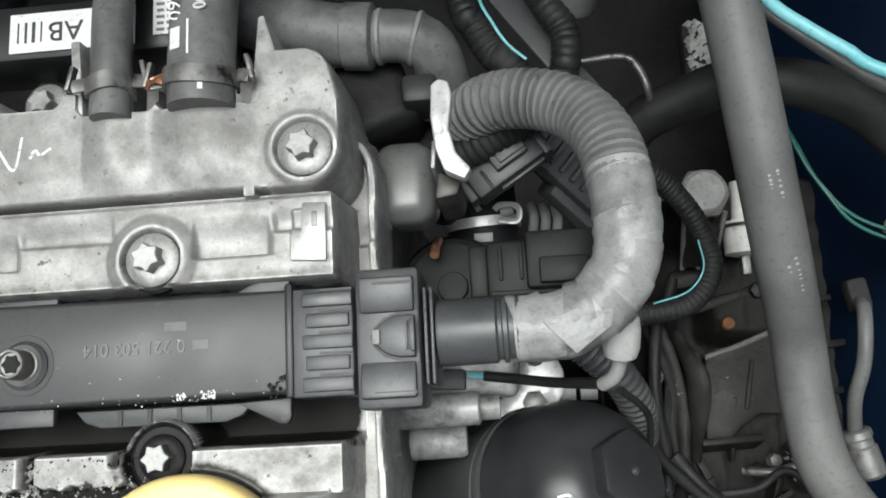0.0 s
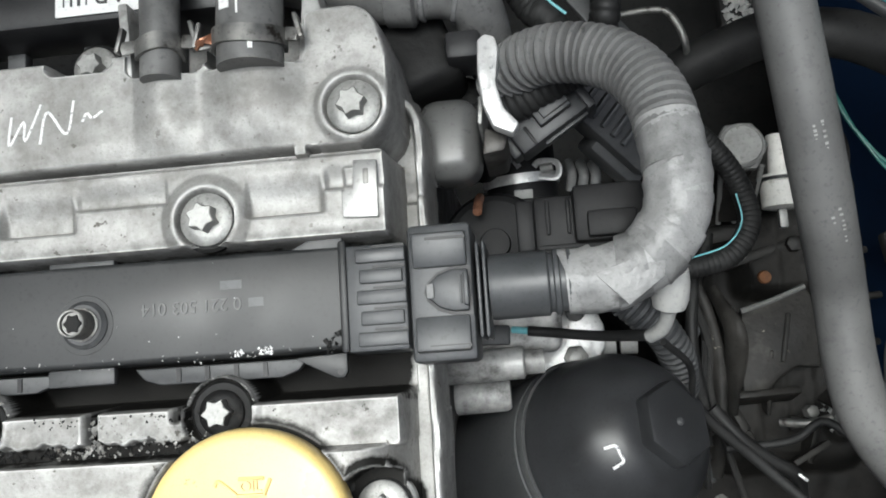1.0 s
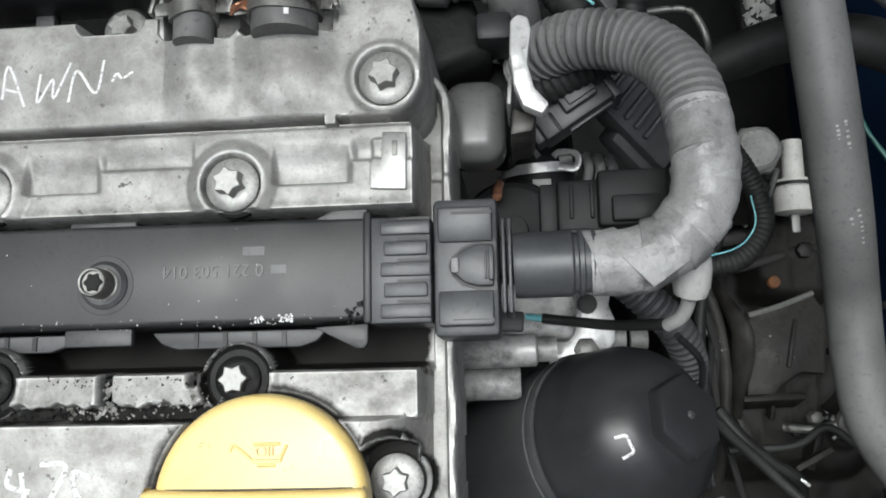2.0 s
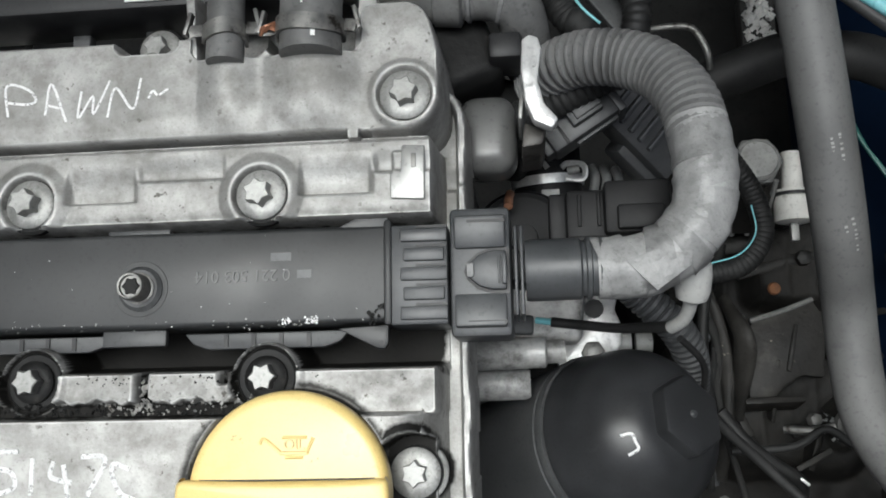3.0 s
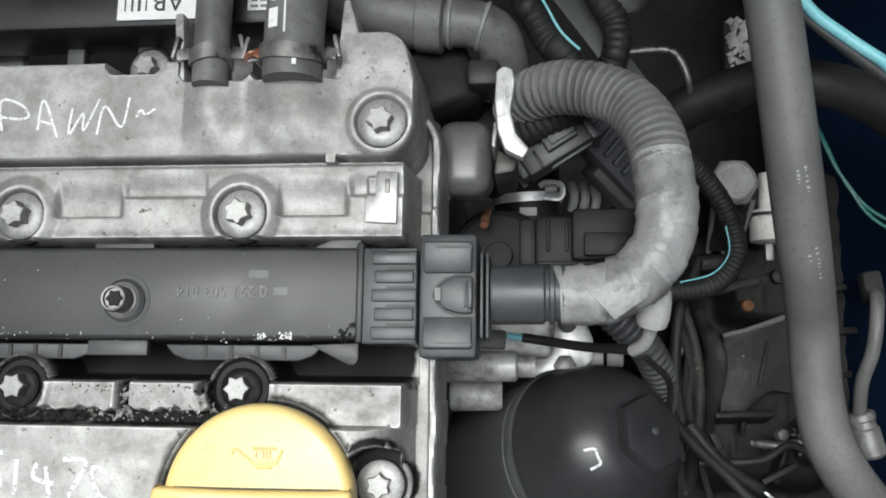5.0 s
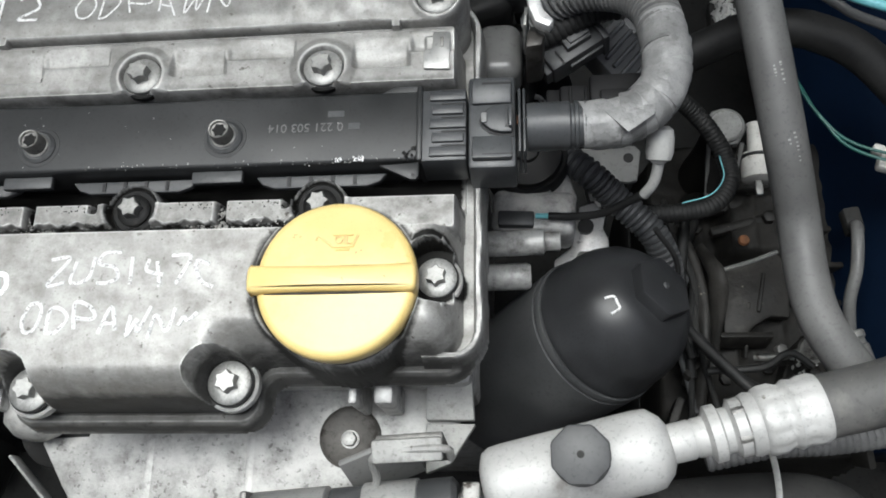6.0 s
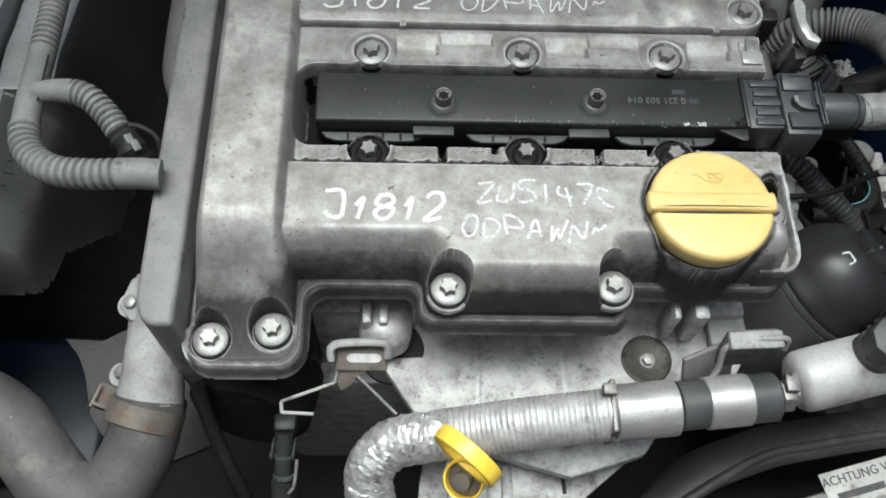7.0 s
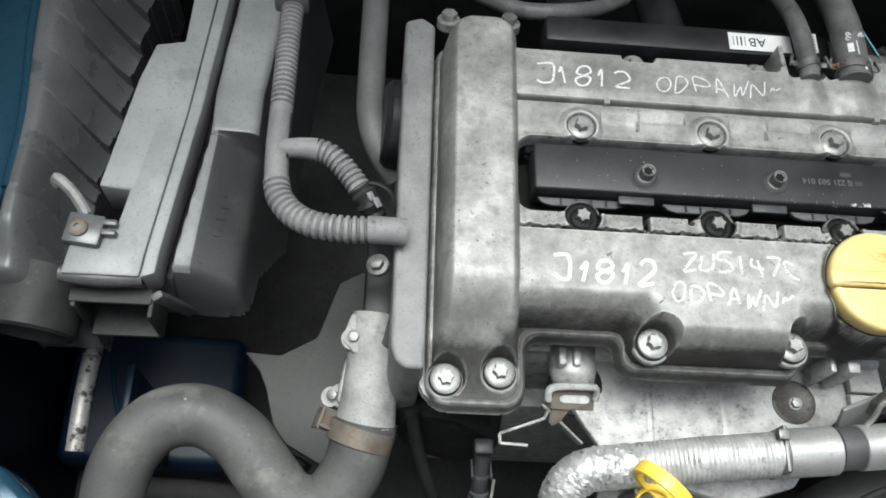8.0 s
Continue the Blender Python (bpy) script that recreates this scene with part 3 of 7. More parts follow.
    # bosses for the hoses on the rear edge
    for hx, hr in ((0.0675, 0.0068), (0.0952, 0.0108)):
        hump = hr * 0.42 * np.cos(np.clip((x - hx) / (hr * 1.5), -1, 1) * math.pi / 2) ** 1.3 * ease(y - 0.044, 0.022) * (y < 0.0745)
        z = z + np.where(z > 0.78, hump * ease(z - 0.78, 0.006), 0)
    for hx, hw in ((0.0675, 0.0125), (0.0952, 0.0155), (-0.040, 0.011), (0.040, 0.011)):
        cut = rect(x, y, hx - hw, hx + hw, 0.0745 if hx > 0.05 else 0.0775, 0.12, 0.004)
        z -= (z - 0.743) * ease(-cut, 0.0022) * (x > -0.11)
    # oil filler seat
    seat = np.hypot(x - 0.0885, y + 0.0610)
    z -= (z - 0.778) * ease(0.0312 - seat, 0.0014)
    # bores of the bolts
    for bx, by, bz, br in BOLT_HOLES:
        d = np.hypot(x - bx, y - by)
        z += 0.0010 * ease(br + 0.0036 - d, 0.0026) * (z < bz + 0.010) * (z > 0.7792)
        z -= np.maximum(z - bz, 0) * ease(br + 0.0004 - d, 0.0010)
    for bx, by, bz in ((-0.1525, -0.1175, 0.748), (-0.1225, -0.1135, 0.7515)):
        d = np.hypot(x - bx, y - by)
        z += (bz - 0.003 - z) * ease(0.0112 - d, 0.0016)
        z = np.maximum(z, np.where((d > 0.0112) & (d < 0.0145), bz - 0.0012, 0))
    return z


def height_body(fn, x0, x1, y0, y1, step, floor, pick=None):
    xs, ys = np.arange(x0, x1, step), np.arange(y0, y1, step)
    gx, gy = np.meshgrid(xs, ys)
    gz = fn(gx, gy)
    h, w = gz.shape
    idx = np.arange(h * w).reshape(h, w)
    quads = np.stack([idx[:-1, :-1], idx[:-1, 1:], idx[1:, 1:], idx[1:, :-1]], -1).reshape(-1, 4)
    high = gz.ravel()[quads].max(1) > floor + 0.0005
    quads = quads[high]
    if pick is not None:
        quads = quads[pick(gx.ravel()[quads].mean(1), gy.ravel()[quads].mean(1), gz.ravel()[quads].mean(1))]
    used = np.unique(quads)
    remap = np.full(h * w, -1)
    remap[used] = np.arange(len(used))
    verts = np.stack([gx.ravel(), gy.ravel(), gz.ravel()], -1)[used]
    return verts.tolist(), [], remap[quads].tolist()


cover = thing("valve_cover", "grey cast aluminium valve cover, oil-stained, with white marker handwriting", "engine cover", (0, 0, 0.75))
part("body", height_body(cover_height, -0.170, 0.146, -0.140, 0.116, 0.0005, 0.740), ALU, cover, sharp=60)
part("machined_pad", prism([(0.1196, 0.0268), (0.1300, 0.0262), (0.1302, 0.0432), (0.1232, 0.0436), (0.1228, 0.0350), (0.1196, 0.0345)], 0.7858, 0.7872, 0.0004), ALU_FRESH, cover, "pale bare machined pad")
part("pad_slot", rbox((0.1268, 0.0385, 0.7871), (0.0016, 0.0046, 0.0008), 0.0003), STEEL_DARK, cover)


# handwriting: strokes on a 4 x 6 grid for each letter
STROKES = {"J": "06 46 41 30 10 01", "1": "14 26 20", "8": "23 04 16 36 44 23 02 10 30 42 23", "B": "00 06 36 44 33 03 33 42 30 00",
           "2": "05 16 36 45 43 00 40", "0": "16 03 10 30 43 36 16", "D": "00 06 26 43 20 00", "P": "00 06 36 44 33 03", "A": "00 26 40/12 32",
           "W": "06 10 24 30 46", "N": "00 06 40 46", "Z": "06 46 00 40", "U": "06 01 20 41 46", "S": "46 16 04 33 41 20 00",
           "I": "26 20", "/": "00 46", "4": "16 03 43/36 30", "7": "06 46 10", "C": "46 16 03 10 40", "-": "03 43", "~": "02 14 23 45",
           "E": "46 06 00 40/03 33"}


def write(text, x, y, w, h, z, slant, width, parent, gap=0.32, mat=MARKER):
    bm = bmesh.new()
    rng = random.Random(len(text) * 7 + int(x * 1e4))
    cw = w / (len(text) * (1 + gap))
    for k, ch in enumerate(text):
        if ch not in STROKES:
            continue
        ox, oy = x + k * cw * (1 + gap), y + k * slant + rng.uniform(-0.0006, 0.0006)
        sc, lean, wide = rng.uniform(0.8, 1.12), rng.uniform(-0.8, 1.0), rng.uniform(0.8, 1.1)
        for stroke in STROKES[ch].split("/"):
            pts = [(ox + int(q[0]) / 4 * cw * wide + lean * (int(q[1]) - 3) * 0.0005 + rng.uniform(-0.0003, 0.0003), oy + int(q[1]) / 6 * h * sc + lean * (int(q[0]) - 2) * 0.0008 + rng.uniform(-0.0003, 0.0003), z) for q in stroke.split()]
            if len(pts) == 1:
                continue
            b = tube(pts, width, 6, 0.0008, None, 1.0)
            for v in b.verts:
                v.co.z = z + (v.co.z - z) * 0.25
            bm = join(bm, b)
    return part("handwriting", bm, mat, parent, "white paint marker handwriting")


part("drilled_hole", lathe([(0.0034, 0), (0.0034, 0.0004), (0, 0.0004)], pose(-0.0402, 0.0305, 0.7836), 16), MATT_BLACK, cover, "dark drilled hole")
write("J1812", -0.104, 0.0575, 0.060, 0.0125, REAR_Z + 0.0001, 0.0002, 0.0007, cover)
write("0DPAWN~", -0.030, 0.0575, 0.083, 0.0105, REAR_Z + 0.0001, 0.0001, 0.00045, cover)
write("J1812", -0.097, -0.0695, 0.060, 0.0135, BANK_Z + 0.0001, -0.0001, 0.0011, cover)
write("ZUSI47C", -0.0235, -0.0595, 0.068, 0.0105, BANK_Z + 0.0001, -0.0003, 0.00078, cover, mat=FAINT)
write("0DPAWN~", -0.0315, -0.0785, 0.072, 0.0105, BANK_Z + 0.0001, -0.0003, 0.0008, cover, mat=FAINT)


def bolt(r_flange=0.0080, r_head=0.0046, h=0.0048, mat=STEEL, wide=True, flange_mat=None):
    b = thing("cover_bolt", "bright steel flanged bolt with a star-shaped head in the valve cover", "bolt", group="valve cover bolts")
    part("flange", lathe([(r_flange * 0.9, -0.012), (r_flange * 0.9, 0), (r_flange, 0.0002), (r_flange, 0.0012), (r_flange * 0.92, 0.0017), (r_head, 0.0022), (0, 0.0022)]), flange_mat or mat, b)
    if wide:
        part("seal", lathe([(0.0092, -0.004), (0.0097, -0.003), (0.0097, -0.0006), (0.0088, 0.0001), (0, 0.0001)]), GRIME, b, "oily black rubber seal")
    else:
        part("seal", lathe([(r_flange, -0.004), (r_flange + 0.0007, -0.003), (r_flange + 0.0007, 0.0002), (r_flange, 0.0006), (0, 0.0006)]), GRIME, b, "thin dark seal")
        part("collar", lathe([(r_flange + 0.0004, -0.006), (r_flange + 0.0022, -0.006), (r_flange + 0.0022, -0.0022), (r_flange + 0.0014, -0.0014), (r_flange + 0.0006, -0.002)]), ALU_PLAIN, b)
    part("head", star(r_head, r_head * 0.70, h, Matrix.Translation((0, 0, 0.002))), mat, b)
    return b


first = bolt()
first.matrix_basis = pose(BX[1], U_Y, 0.7844, 0, 0, 20)
for bx, by, bz, s in [(BX[0], U_Y, 0.7844, 1), (BX[2], U_Y, 0.7844, 1),
                      (0.1245, 0.0595, 0.7868, 1.0), (-0.040, 0.0835, 0.777, 0.9), (0.040, 0.0835, 0.777, 0.9)]:
    copy_thing(first, pose(bx, by, bz, 0, 0, (bx * 4000 + by * 900) % 60) @ Matrix.Scale(s, 4))
low = bolt(0.0068, 0.0045, 0.0044, STEEL, True, GRIME)
low.matrix_basis = pose(BX[1], L_Y, 0.7760, 0, 0, 5)
for bx in (BX[0], BX[2]):
    copy_thing(low, pose(bx, L_Y, 0.7760, 0, 0, 40 + bx * 300))
edge = bolt(0.0086, 0.0047, 0.0048, STEEL, False)
edge.matrix_basis = pose(-0.0375, -0.0962, 0.7635, 0, 0, 12)
for bx, by, bz, s in [(0.0435, -0.0942, 0.7635, 1.0), (0.1245, -0.0562, 0.7725, 0.9), (-0.1525, -0.1175, 0.7485, 1.0), (-0.1225, -0.1135, 0.752, 1.0)]:
    copy_thing(edge, pose(bx, by, bz, 0, 0, (bx * 4000 + by * 900) % 60) @ Matrix.Scale(s, 4))

# ---- oil filler cap ----
CX, CY = 0.0892, -0.0610
cap = thing("oil_filler_cap", "yellow plastic oil filler cap, grip bar dirty at its edges", "cap", (CX, CY, 0.781))
disc = part("disc", lathe([(0.024, 0.775), (0.0285, 0.778), (0.0298, 0.782), (0.0302, 0.7872), (0.0300, 0.7888), (0.0294, 0.7902), (0.0284, 0.7909), (0.0268, 0.7912), (0, 0.7912)], Matrix.Translation((CX, CY, 0)), 72), YELLOW, cap)
def grip_outline(n=14):
    side = [(-0.0302 + 0.0604 * k / n, 0.0047 + 0.0007 * abs(2 * k / n - 1) ** 3) for k in range(n + 1)]
    ends = [(0.0310, 0.0042), (0.0314, 0.0022), (0.0314, -0.0022), (0.0310, -0.0042)]
    ring = side + ends + [(x, -y) for x, y in side[::-1]] + [(-x, y) for x, y in ends[::-1]]
    return [(CX - 0.0010 + x, CY - 0.0005 + y) for x, y in ring]


part("grip", prism(grip_outline(), 0.7880, 0.7946, 0.0019, None, 4), YELLOW, cap, "yellow grip bar", sharp=50)
for sy, r in ((-0.0056, 0.0005), (0.0046, 0.0003)):
    part("grime_line", tube([(CX - 0.026, CY + sy, 0.7910), (CX - 0.009, CY + sy - 0.0001, 0.7912), (CX + 0.011, CY + sy, 0.7912), (CX + 0.026, CY + sy + 0.0002, 0.7910)], r, 6, 0.004), RECESS, disc, "brown dirt along the grip")
icon = bmesh.new()
for stroke in ([(-7, 2), (-6, 2.6), (-2, -0.8), (-1.5, -1.2), (5, -1.2), (5.2, -0.8)], [(5, -1.2), (6.6, 2.8)], [(-1.4, 3), (5, 3)], [(-0.5, -2.4), (4, -2.4)], [(-7, 2), (-7.2, 1.2)]):
    icon = join(icon, tube([(CX + 0.0003 + a * 0.00115, -0.0476 + b * 0.00105, 0.7913) for a, b in stroke], 0.0005, 6, 0.0008))
part("oil_can_mark", icon, YELLOW, disc)


def text_mesh(body, size, m, depth=0.0002):
    cu = bpy.data.curves.new("text", "FONT")
    cu.body, cu.size, cu.extrude, cu.align_x, cu.align_y = body, size, depth, "CENTER", "CENTER"
    tmp = bpy.data.objects.new("tmp", cu)
    me = bpy.data.meshes.new_from_object(tmp)
    bpy.data.objects.remove(tmp)
    bpy.data.curves.remove(cu)
    bm = bmesh.new()
    bm.from_mesh(me)
    bpy.data.meshes.remove(me)
    bm.transform(m)
    return bm


part("lettering", text_mesh("OIL", 0.0040, pose(CX + 0.0023, -0.0466, 0.7914), 0.0004), YELLOW_DIRT, disc)

# ---- ignition coil pack ----
coil = thing("ignition_coil_pack", "dusty dark plastic ignition coil bar bolted between cover banks", "ignition coil", (0.005, 0.003, 0.757))
bar = part("housing", join(rbox((0.0066, 0.0045, 0.7720), (0.2248, 0.0305, 0.0205), 0.0016, seg=3),
                     rbox((0.0055, 0.0035, 0.760), (0.205, 0.024, 0.014), 0.002)), COIL, coil)
part("end_rim", rbox((0.1180, 0.0045, 0.7728), (0.0024, 0.0325, 0.0230), 0.0008), COIL, coil)
for sy in (1, -1):
    ear = part("ear", prism([(0.1178, 0.0035 + sy * 0.0150), (0.1178, 0.0035 + sy * 0.0205), (0.1168, 0.0035 + sy * 0.0222), (0.1145, 0.0035 + sy * 0.0222), (0.102, 0.0035 + sy * 0.0158)][::sy], 0.7795, 0.7818, 0.0004), COIL, coil)
    part("ear_hole", lathe([(0.0010, 0), (0.0010, 0.0002), (0, 0.0002)], pose(0.1158, 0.0035 + sy * 0.0205, 0.7818), 12), INK, ear)
    for tx in (-0.045, 0.0355):
        part("tab", rbox((tx, 0.0035 + sy * 0.0170, 0.7770), (0.021, 0.0052, 0.003), 0.0006), GREYPLAS, coil)
for tx in (-0.075, 0.0, 0.078):
    shield = part("rail", prism([(tx - 0.028, -0.0120), (tx - 0.025, -0.0155), (tx - 0.020, -0.0172), (tx + 0.018, -0.0172), (tx + 0.023, -0.0155), (tx + 0.026, -0.0120)], 0.7705, 0.7735, 0.0006), GREYPLAS, coil)
    for k in range(4):
        part("rail_slot", rbox((tx - 0.014 + 0.009 * k, -0.0145, 0.7737), (0.0014, 0.0042, 0.0006), 0), BLACK, shield)
part("embossed_number", text_mesh("0 221 503 014", 0.0053, pose(0.0718, 0.0050, 0.7824, 0, 0, 180), 0.0002), PIPEGREY, bar, "worn pale embossed number", kind="stuff")
for mx, my, mw in ((0.0840, 0.0106, 0.0066), (0.0915, 0.0050, 0.0046)):
    part("embossed_mark", rbox((mx, my, 0.7822), (mw, 0.0026, 0.0003), 0), PLUG, bar, "worn embossed mark")


def coil_screw(mat):
    s = thing("coil_screw", "dark steel socket screw with a flange on the coil bar", "screw", group="coil screws")
    part("washer", lathe([(0.0072, 0), (0.0072, 0.0008), (0.0060, 0.0018), (0, 0.0018)]), GREYPLAS, s)
    part("head", lathe([(0.0050, 0.0012), (0.0050, 0.0022), (0.0044, 0.0024), (0.0044, 0.0076), (0.0040, 0.0084), (0.0035, 0.0083), (0.0033, 0.0072), (0, 0.0070)], seg=24), mat, s, "socket screw head")
    part("boss", lathe([(0.0095, -0.0006), (0.0088, 0.0003), (0, 0.0003)]), COIL, s)
    part("socket", star(0.0031, 0.0022, 0.0004, Matrix.Translation((0, 0, 0.0070))), GRIME, s)
    return s


s1 = coil_screw(STEEL_DARK)
s1.matrix_basis = pose(0.0388, 0.0018, 0.7821)
s2 = coil_screw(STEEL_DARK)
s2.matrix_basis = pose(-0.0402, 0.0006, 0.7821, 0, 0, 25)

# ---- coil connector with its sleeve ----
plug = thing("coil_connector", "dark grey plastic wiring connector plugged into the coil bar", "connector", (0.138, 0.0035, 0.755))
neck = part("neck", rbox((0.1275, 0.0035, 0.7735), (0.018, 0.031, 0.020), 0.001), PLUG, plug)
for k in range(5):
    part("fin", rbox((0.1292, -0.0085 + k * 0.006, 0.7838), (0.0145 - 0.002 * (k % 2), 0.0040, 0.0022), 0.0005), PLUG, neck)
    part("fin_slot", rbox((0.1315, -0.0058 + k * 0.006, 0.7837), (0.0095, 0.0007, 0.0006), 0), BLACK, neck)
shell = part("housing", join(rbox((0.1465, 0.0035, 0.774), (0.0185, 0.0395, 0.0215), 0.0016), rbox((0.1465, 0.0155, 0.7855), (0.0155, 0.010, 0.003), 0.0008, (8, 0, 0)),
                     rbox((0.1465, -0.0085, 0.7855), (0.0155, 0.010, 0.003), 0.0008, (-8, 0, 0))), PLUG, plug)
for sy in (0.0185, -0.0120):
    part("slot", rbox((0.1485, sy, 0.7872), (0.0115, 0.0009, 0.0006), 0), BLACK, shell)
arch = [(0.1552, 0.0105), (0.1500, 0.0105), (0.1455, 0.0090), (0.1425, 0.0062), (0.1415, 0.0035), (0.1425, 0.0008), (0.1455, -0.0020), (0.1500, -0.0035), (0.1552, -0.0035)]
part("latch_gap", prism(arch, 0.7842, 0.7853, 0), BLACK, shell, "dark gap round the latch")
part("latch", join(prism([(0.1490 + (a - 0.1490) * 0.86, 0.0035 + (c - 0.0035) * 0.84) for a, c in arch], 0.7845, 0.7874, 0.0006), rbox((0.1538, 0.0035, 0.7880), (0.0014, 0.0090, 0.003), 0.0004),
                   rbox((0.1522, 0.0035, 0.7876), (0.0006, 0.0080, 0.002), 0.0002)), PLUG, shell)
part("latch_eye", rbox((0.1436, 0.0035, 0.7876), (0.0022, 0.0042, 0.0014), 0.0004), CONDUIT, shell)
for rx in (0.1572, 0.1590):
    part("flange_ring", rbox((rx, 0.0035, 0.7745), (0.0010, 0.027, 0.0215), 0.0004), PLUG, plug)
part("sleeve", lathe([(0.0093, 0), (0.0096, 0.001), (0.0096, 0.0165), (0.0086, 0.0172), (0.0086, 0.0182), (0.0096, 0.0186), (0.0096, 0.0198), (0.0086, 0.0202), (0.0086, 0.022), (0.0096, 0.0224), (0.0094, 0.0235), (0.007, 0.0238)],
                     frame_to((0.1600, 0.0045, 0.7760), (1, 0.01, 0)), 40), PLUG, plug)

# ---- taped wiring loom ----
loom = thing("wiring_loom", "wiring loom in ribbed conduit, partly wrapped in pale grey tape", "wiring", (0.21, 0.03, 0.75))
LOOM = [(0.182, 0.0045, 0.776), (0.1935, 0.005, 0.7765), (0.206, 0.0100, 0.7775), (0.2145, 0.0215, 0.7785), (0.2158, 0.036, 0.778), (0.2150, 0.050, 0.7755)]
part("taped_section", tube(LOOM, 0.0094, 28, 0.0014, lambda s: 1 + 0.02 * math.sin(s * 300)), TAPE, loom, "pale grey tape wrapping")
run, _ = spline(LOOM, 0.001)
rng = random.Random(11)
at = 1
while at < len(run) - 7:
    n = rng.randint(8, 15)
    piece = run[at:min(at + n, len(run))]
    tilt, wave, fat = rng.uniform(-0.5, 0.5), rng.uniform(0, 6), rng.uniform(1.0, 1.05)
    b = tube([tuple(q) for q in piece[::3]] if len(piece) > 6 else [tuple(q) for q in piece], 0.0096 * fat, 32, 0.0008)
    mid_q, ax = piece[len(piece) // 2], (piece[-1] - piece[0]).normalized()
    for v in b.verts:
        off = v.co - mid_q
        along, radial = off.dot(ax), off - ax * off.dot(ax)
        v.co += ax * off.cross(ax).z * tilt
        v.co += radial * (0.018 * math.sin(wave + along * 900 + 4 * math.atan2(radial.z, radial.y)) + 0.012 * math.sin(wave * 2 + 7 * math.atan2(radial.z, radial.x)))
    part("tape_wrap", b, TAPE, loom)
    at += n - rng.randint(1, 3)
part("ribbed_conduit", corrugated([(0.2153, 0.0455, 0.7763), (0.2135, 0.058, 0.772), (0.2072, 0.0705, 0.766), (0.1965, 0.0785, 0.760), (0.183, 0.0822, 0.754), (0.173, 0.0825, 0.745), (0.1665, 0.082, 0.728)], 0.0099, 0.0031, 0.28), LOOM_GREY, loom)
part("tape_flap", prism([(0.1982, -0.0042), (0.2085, 0.0030), (0.2100, 0.0120), (0.1895, 0.0050)], 0.7858, 0.7866, 0.0002), TAPE, loom)
part("lower_conduit", corrugated([(0.203, 0.0800, 0.744), (0.192, 0.0795, 0.743), (0.180, 0.0755, 0.740), (0.168, 0.0710, 0.736), (0.150, 0.067, 0.73)], 0.0062, 0.003, 0.09), RUBBER_DARK, loom)

# ---- lifting eye and soft grey block beside the cover ----
eye = thing("lifting_bracket", "worn bright steel lifting bracket with a bent edge", "bracket", (0.164, 0.065, 0.74))
part("bracket_plate", prism([(0.1612, 0.0805), (0.1636, 0.0823), (0.1666, 0.0812), (0.1676, 0.0770), (0.1660, 0.0665), (0.1678, 0.0585), (0.1722, 0.0532), (0.1700, 0.0500), (0.1642, 0.0530), (0.1616, 0.0600), (0.1606, 0.0700)], 0.7705, 0.7768, 0.0009, None, 2), BRIGHT, eye)
part("bracket_leg", prism([(0.1600, 0.0655), (0.1618, 0.0650), (0.1605, 0.0560), (0.1592, 0.0565)], 0.745, 0.7690, 0.0006), STEEL, eye)
part("bracket_web", prism([(0.1612, 0.0560), (0.1640, 0.0545), (0.1685, 0.0530), (0.1670, 0.0480), (0.1600, 0.0470)], 0.735, 0.7665, 0.001), RECESS, eye)
tagged(part("rubber_block", rbox((0.1478, 0.0600, 0.735), (0.0210, 0.0285, 0.024), 0.0070, seg=6), SATIN_GREY), "smooth dull grey block beside the cover", "cover")

# sloping inner wing on the gearbox side
tagged(part("wall_inner_wing", prism([(0.325, 0.50), (0.335, 0.535), (0.372, 0.575), (0.47, 0.66), (0.47, 0.50)], -0.10, 0.32, 0.004, Matrix(((1, 0, 0, 0), (0, 0, 1, 0), (0, 1, 0, 0), (0, 0, 0, 1)))), BLUE), "dark blue sloping inner wing panel", kind="structure")

# ---- oil filter housing ----
F_C, F_D = Vector((0.1920, -0.0520, 0.668)), Vector((0.60, 0.24, 0.76)).normalized()
F_M = frame_to(F_C, F_D)
filt = thing("oil_filter_housing", "satin black oil filter housing with a hexagonal top, leaning", "oil filter", F_C - F_D * 0.08)
part("lower_body", lathe([(0.030, -0.095), (0.0362, -0.085), (0.0372, -0.004), (0.035, -0.003), (0.035, 0.0)], F_M, 56), GREYPLAS, filt, "dull black lower body")
part("seal_ring", lathe([(0.0350, -0.0032), (0.0370, -0.003), (0.0374, -0.001), (0.0370, 0.001), (0.035, 0.001)], F_M, 56), GREYPLAS, filt)
part("cap", lathe([(0.0350, 0.0012), (0.0362, 0.002), (0.0362, 0.005), (0.0350, 0.007), (0.0346, 0.015), (0.0332, 0.0225), (0.0305, 0.0290), (0.0265, 0.0345), (0.0220, 0.0385), (0.0175, 0.0410), (0, 0.042)], F_M, 64), FILTER, filt)
hex_top = part("hex_top", hexagon(0.0162, F_M @ Matrix.Translation((0, 0, 0.036)), 0.0112, 0.0016, 0.6), FILTER, filt)
part("centre_pip", lathe([(0.0016, 0), (0.0012, 0.001), (0, 0.0012)], F_M @ Matrix.Translation((0, 0, 0.0472)), 12), GREYPLAS, hex_top)

JL = F_M.inverted() @ Vector((0.1968, -0.0500, 0.712))
ja = math.atan2(JL.y, JL.x)


def on_cap(da, dh):
    h = 0.0352 + dh
    r = float(np.interp(h, [0.007, 0.015, 0.0225, 0.0290, 0.0345, 0.0385, 0.041], [0.0350, 0.0346, 0.0332, 0.0305, 0.0265, 0.0220, 0.0175])) + 0.0001
    return tuple(F_M @ Vector((r * math.cos(ja + da), r * math.sin(ja + da), h)))


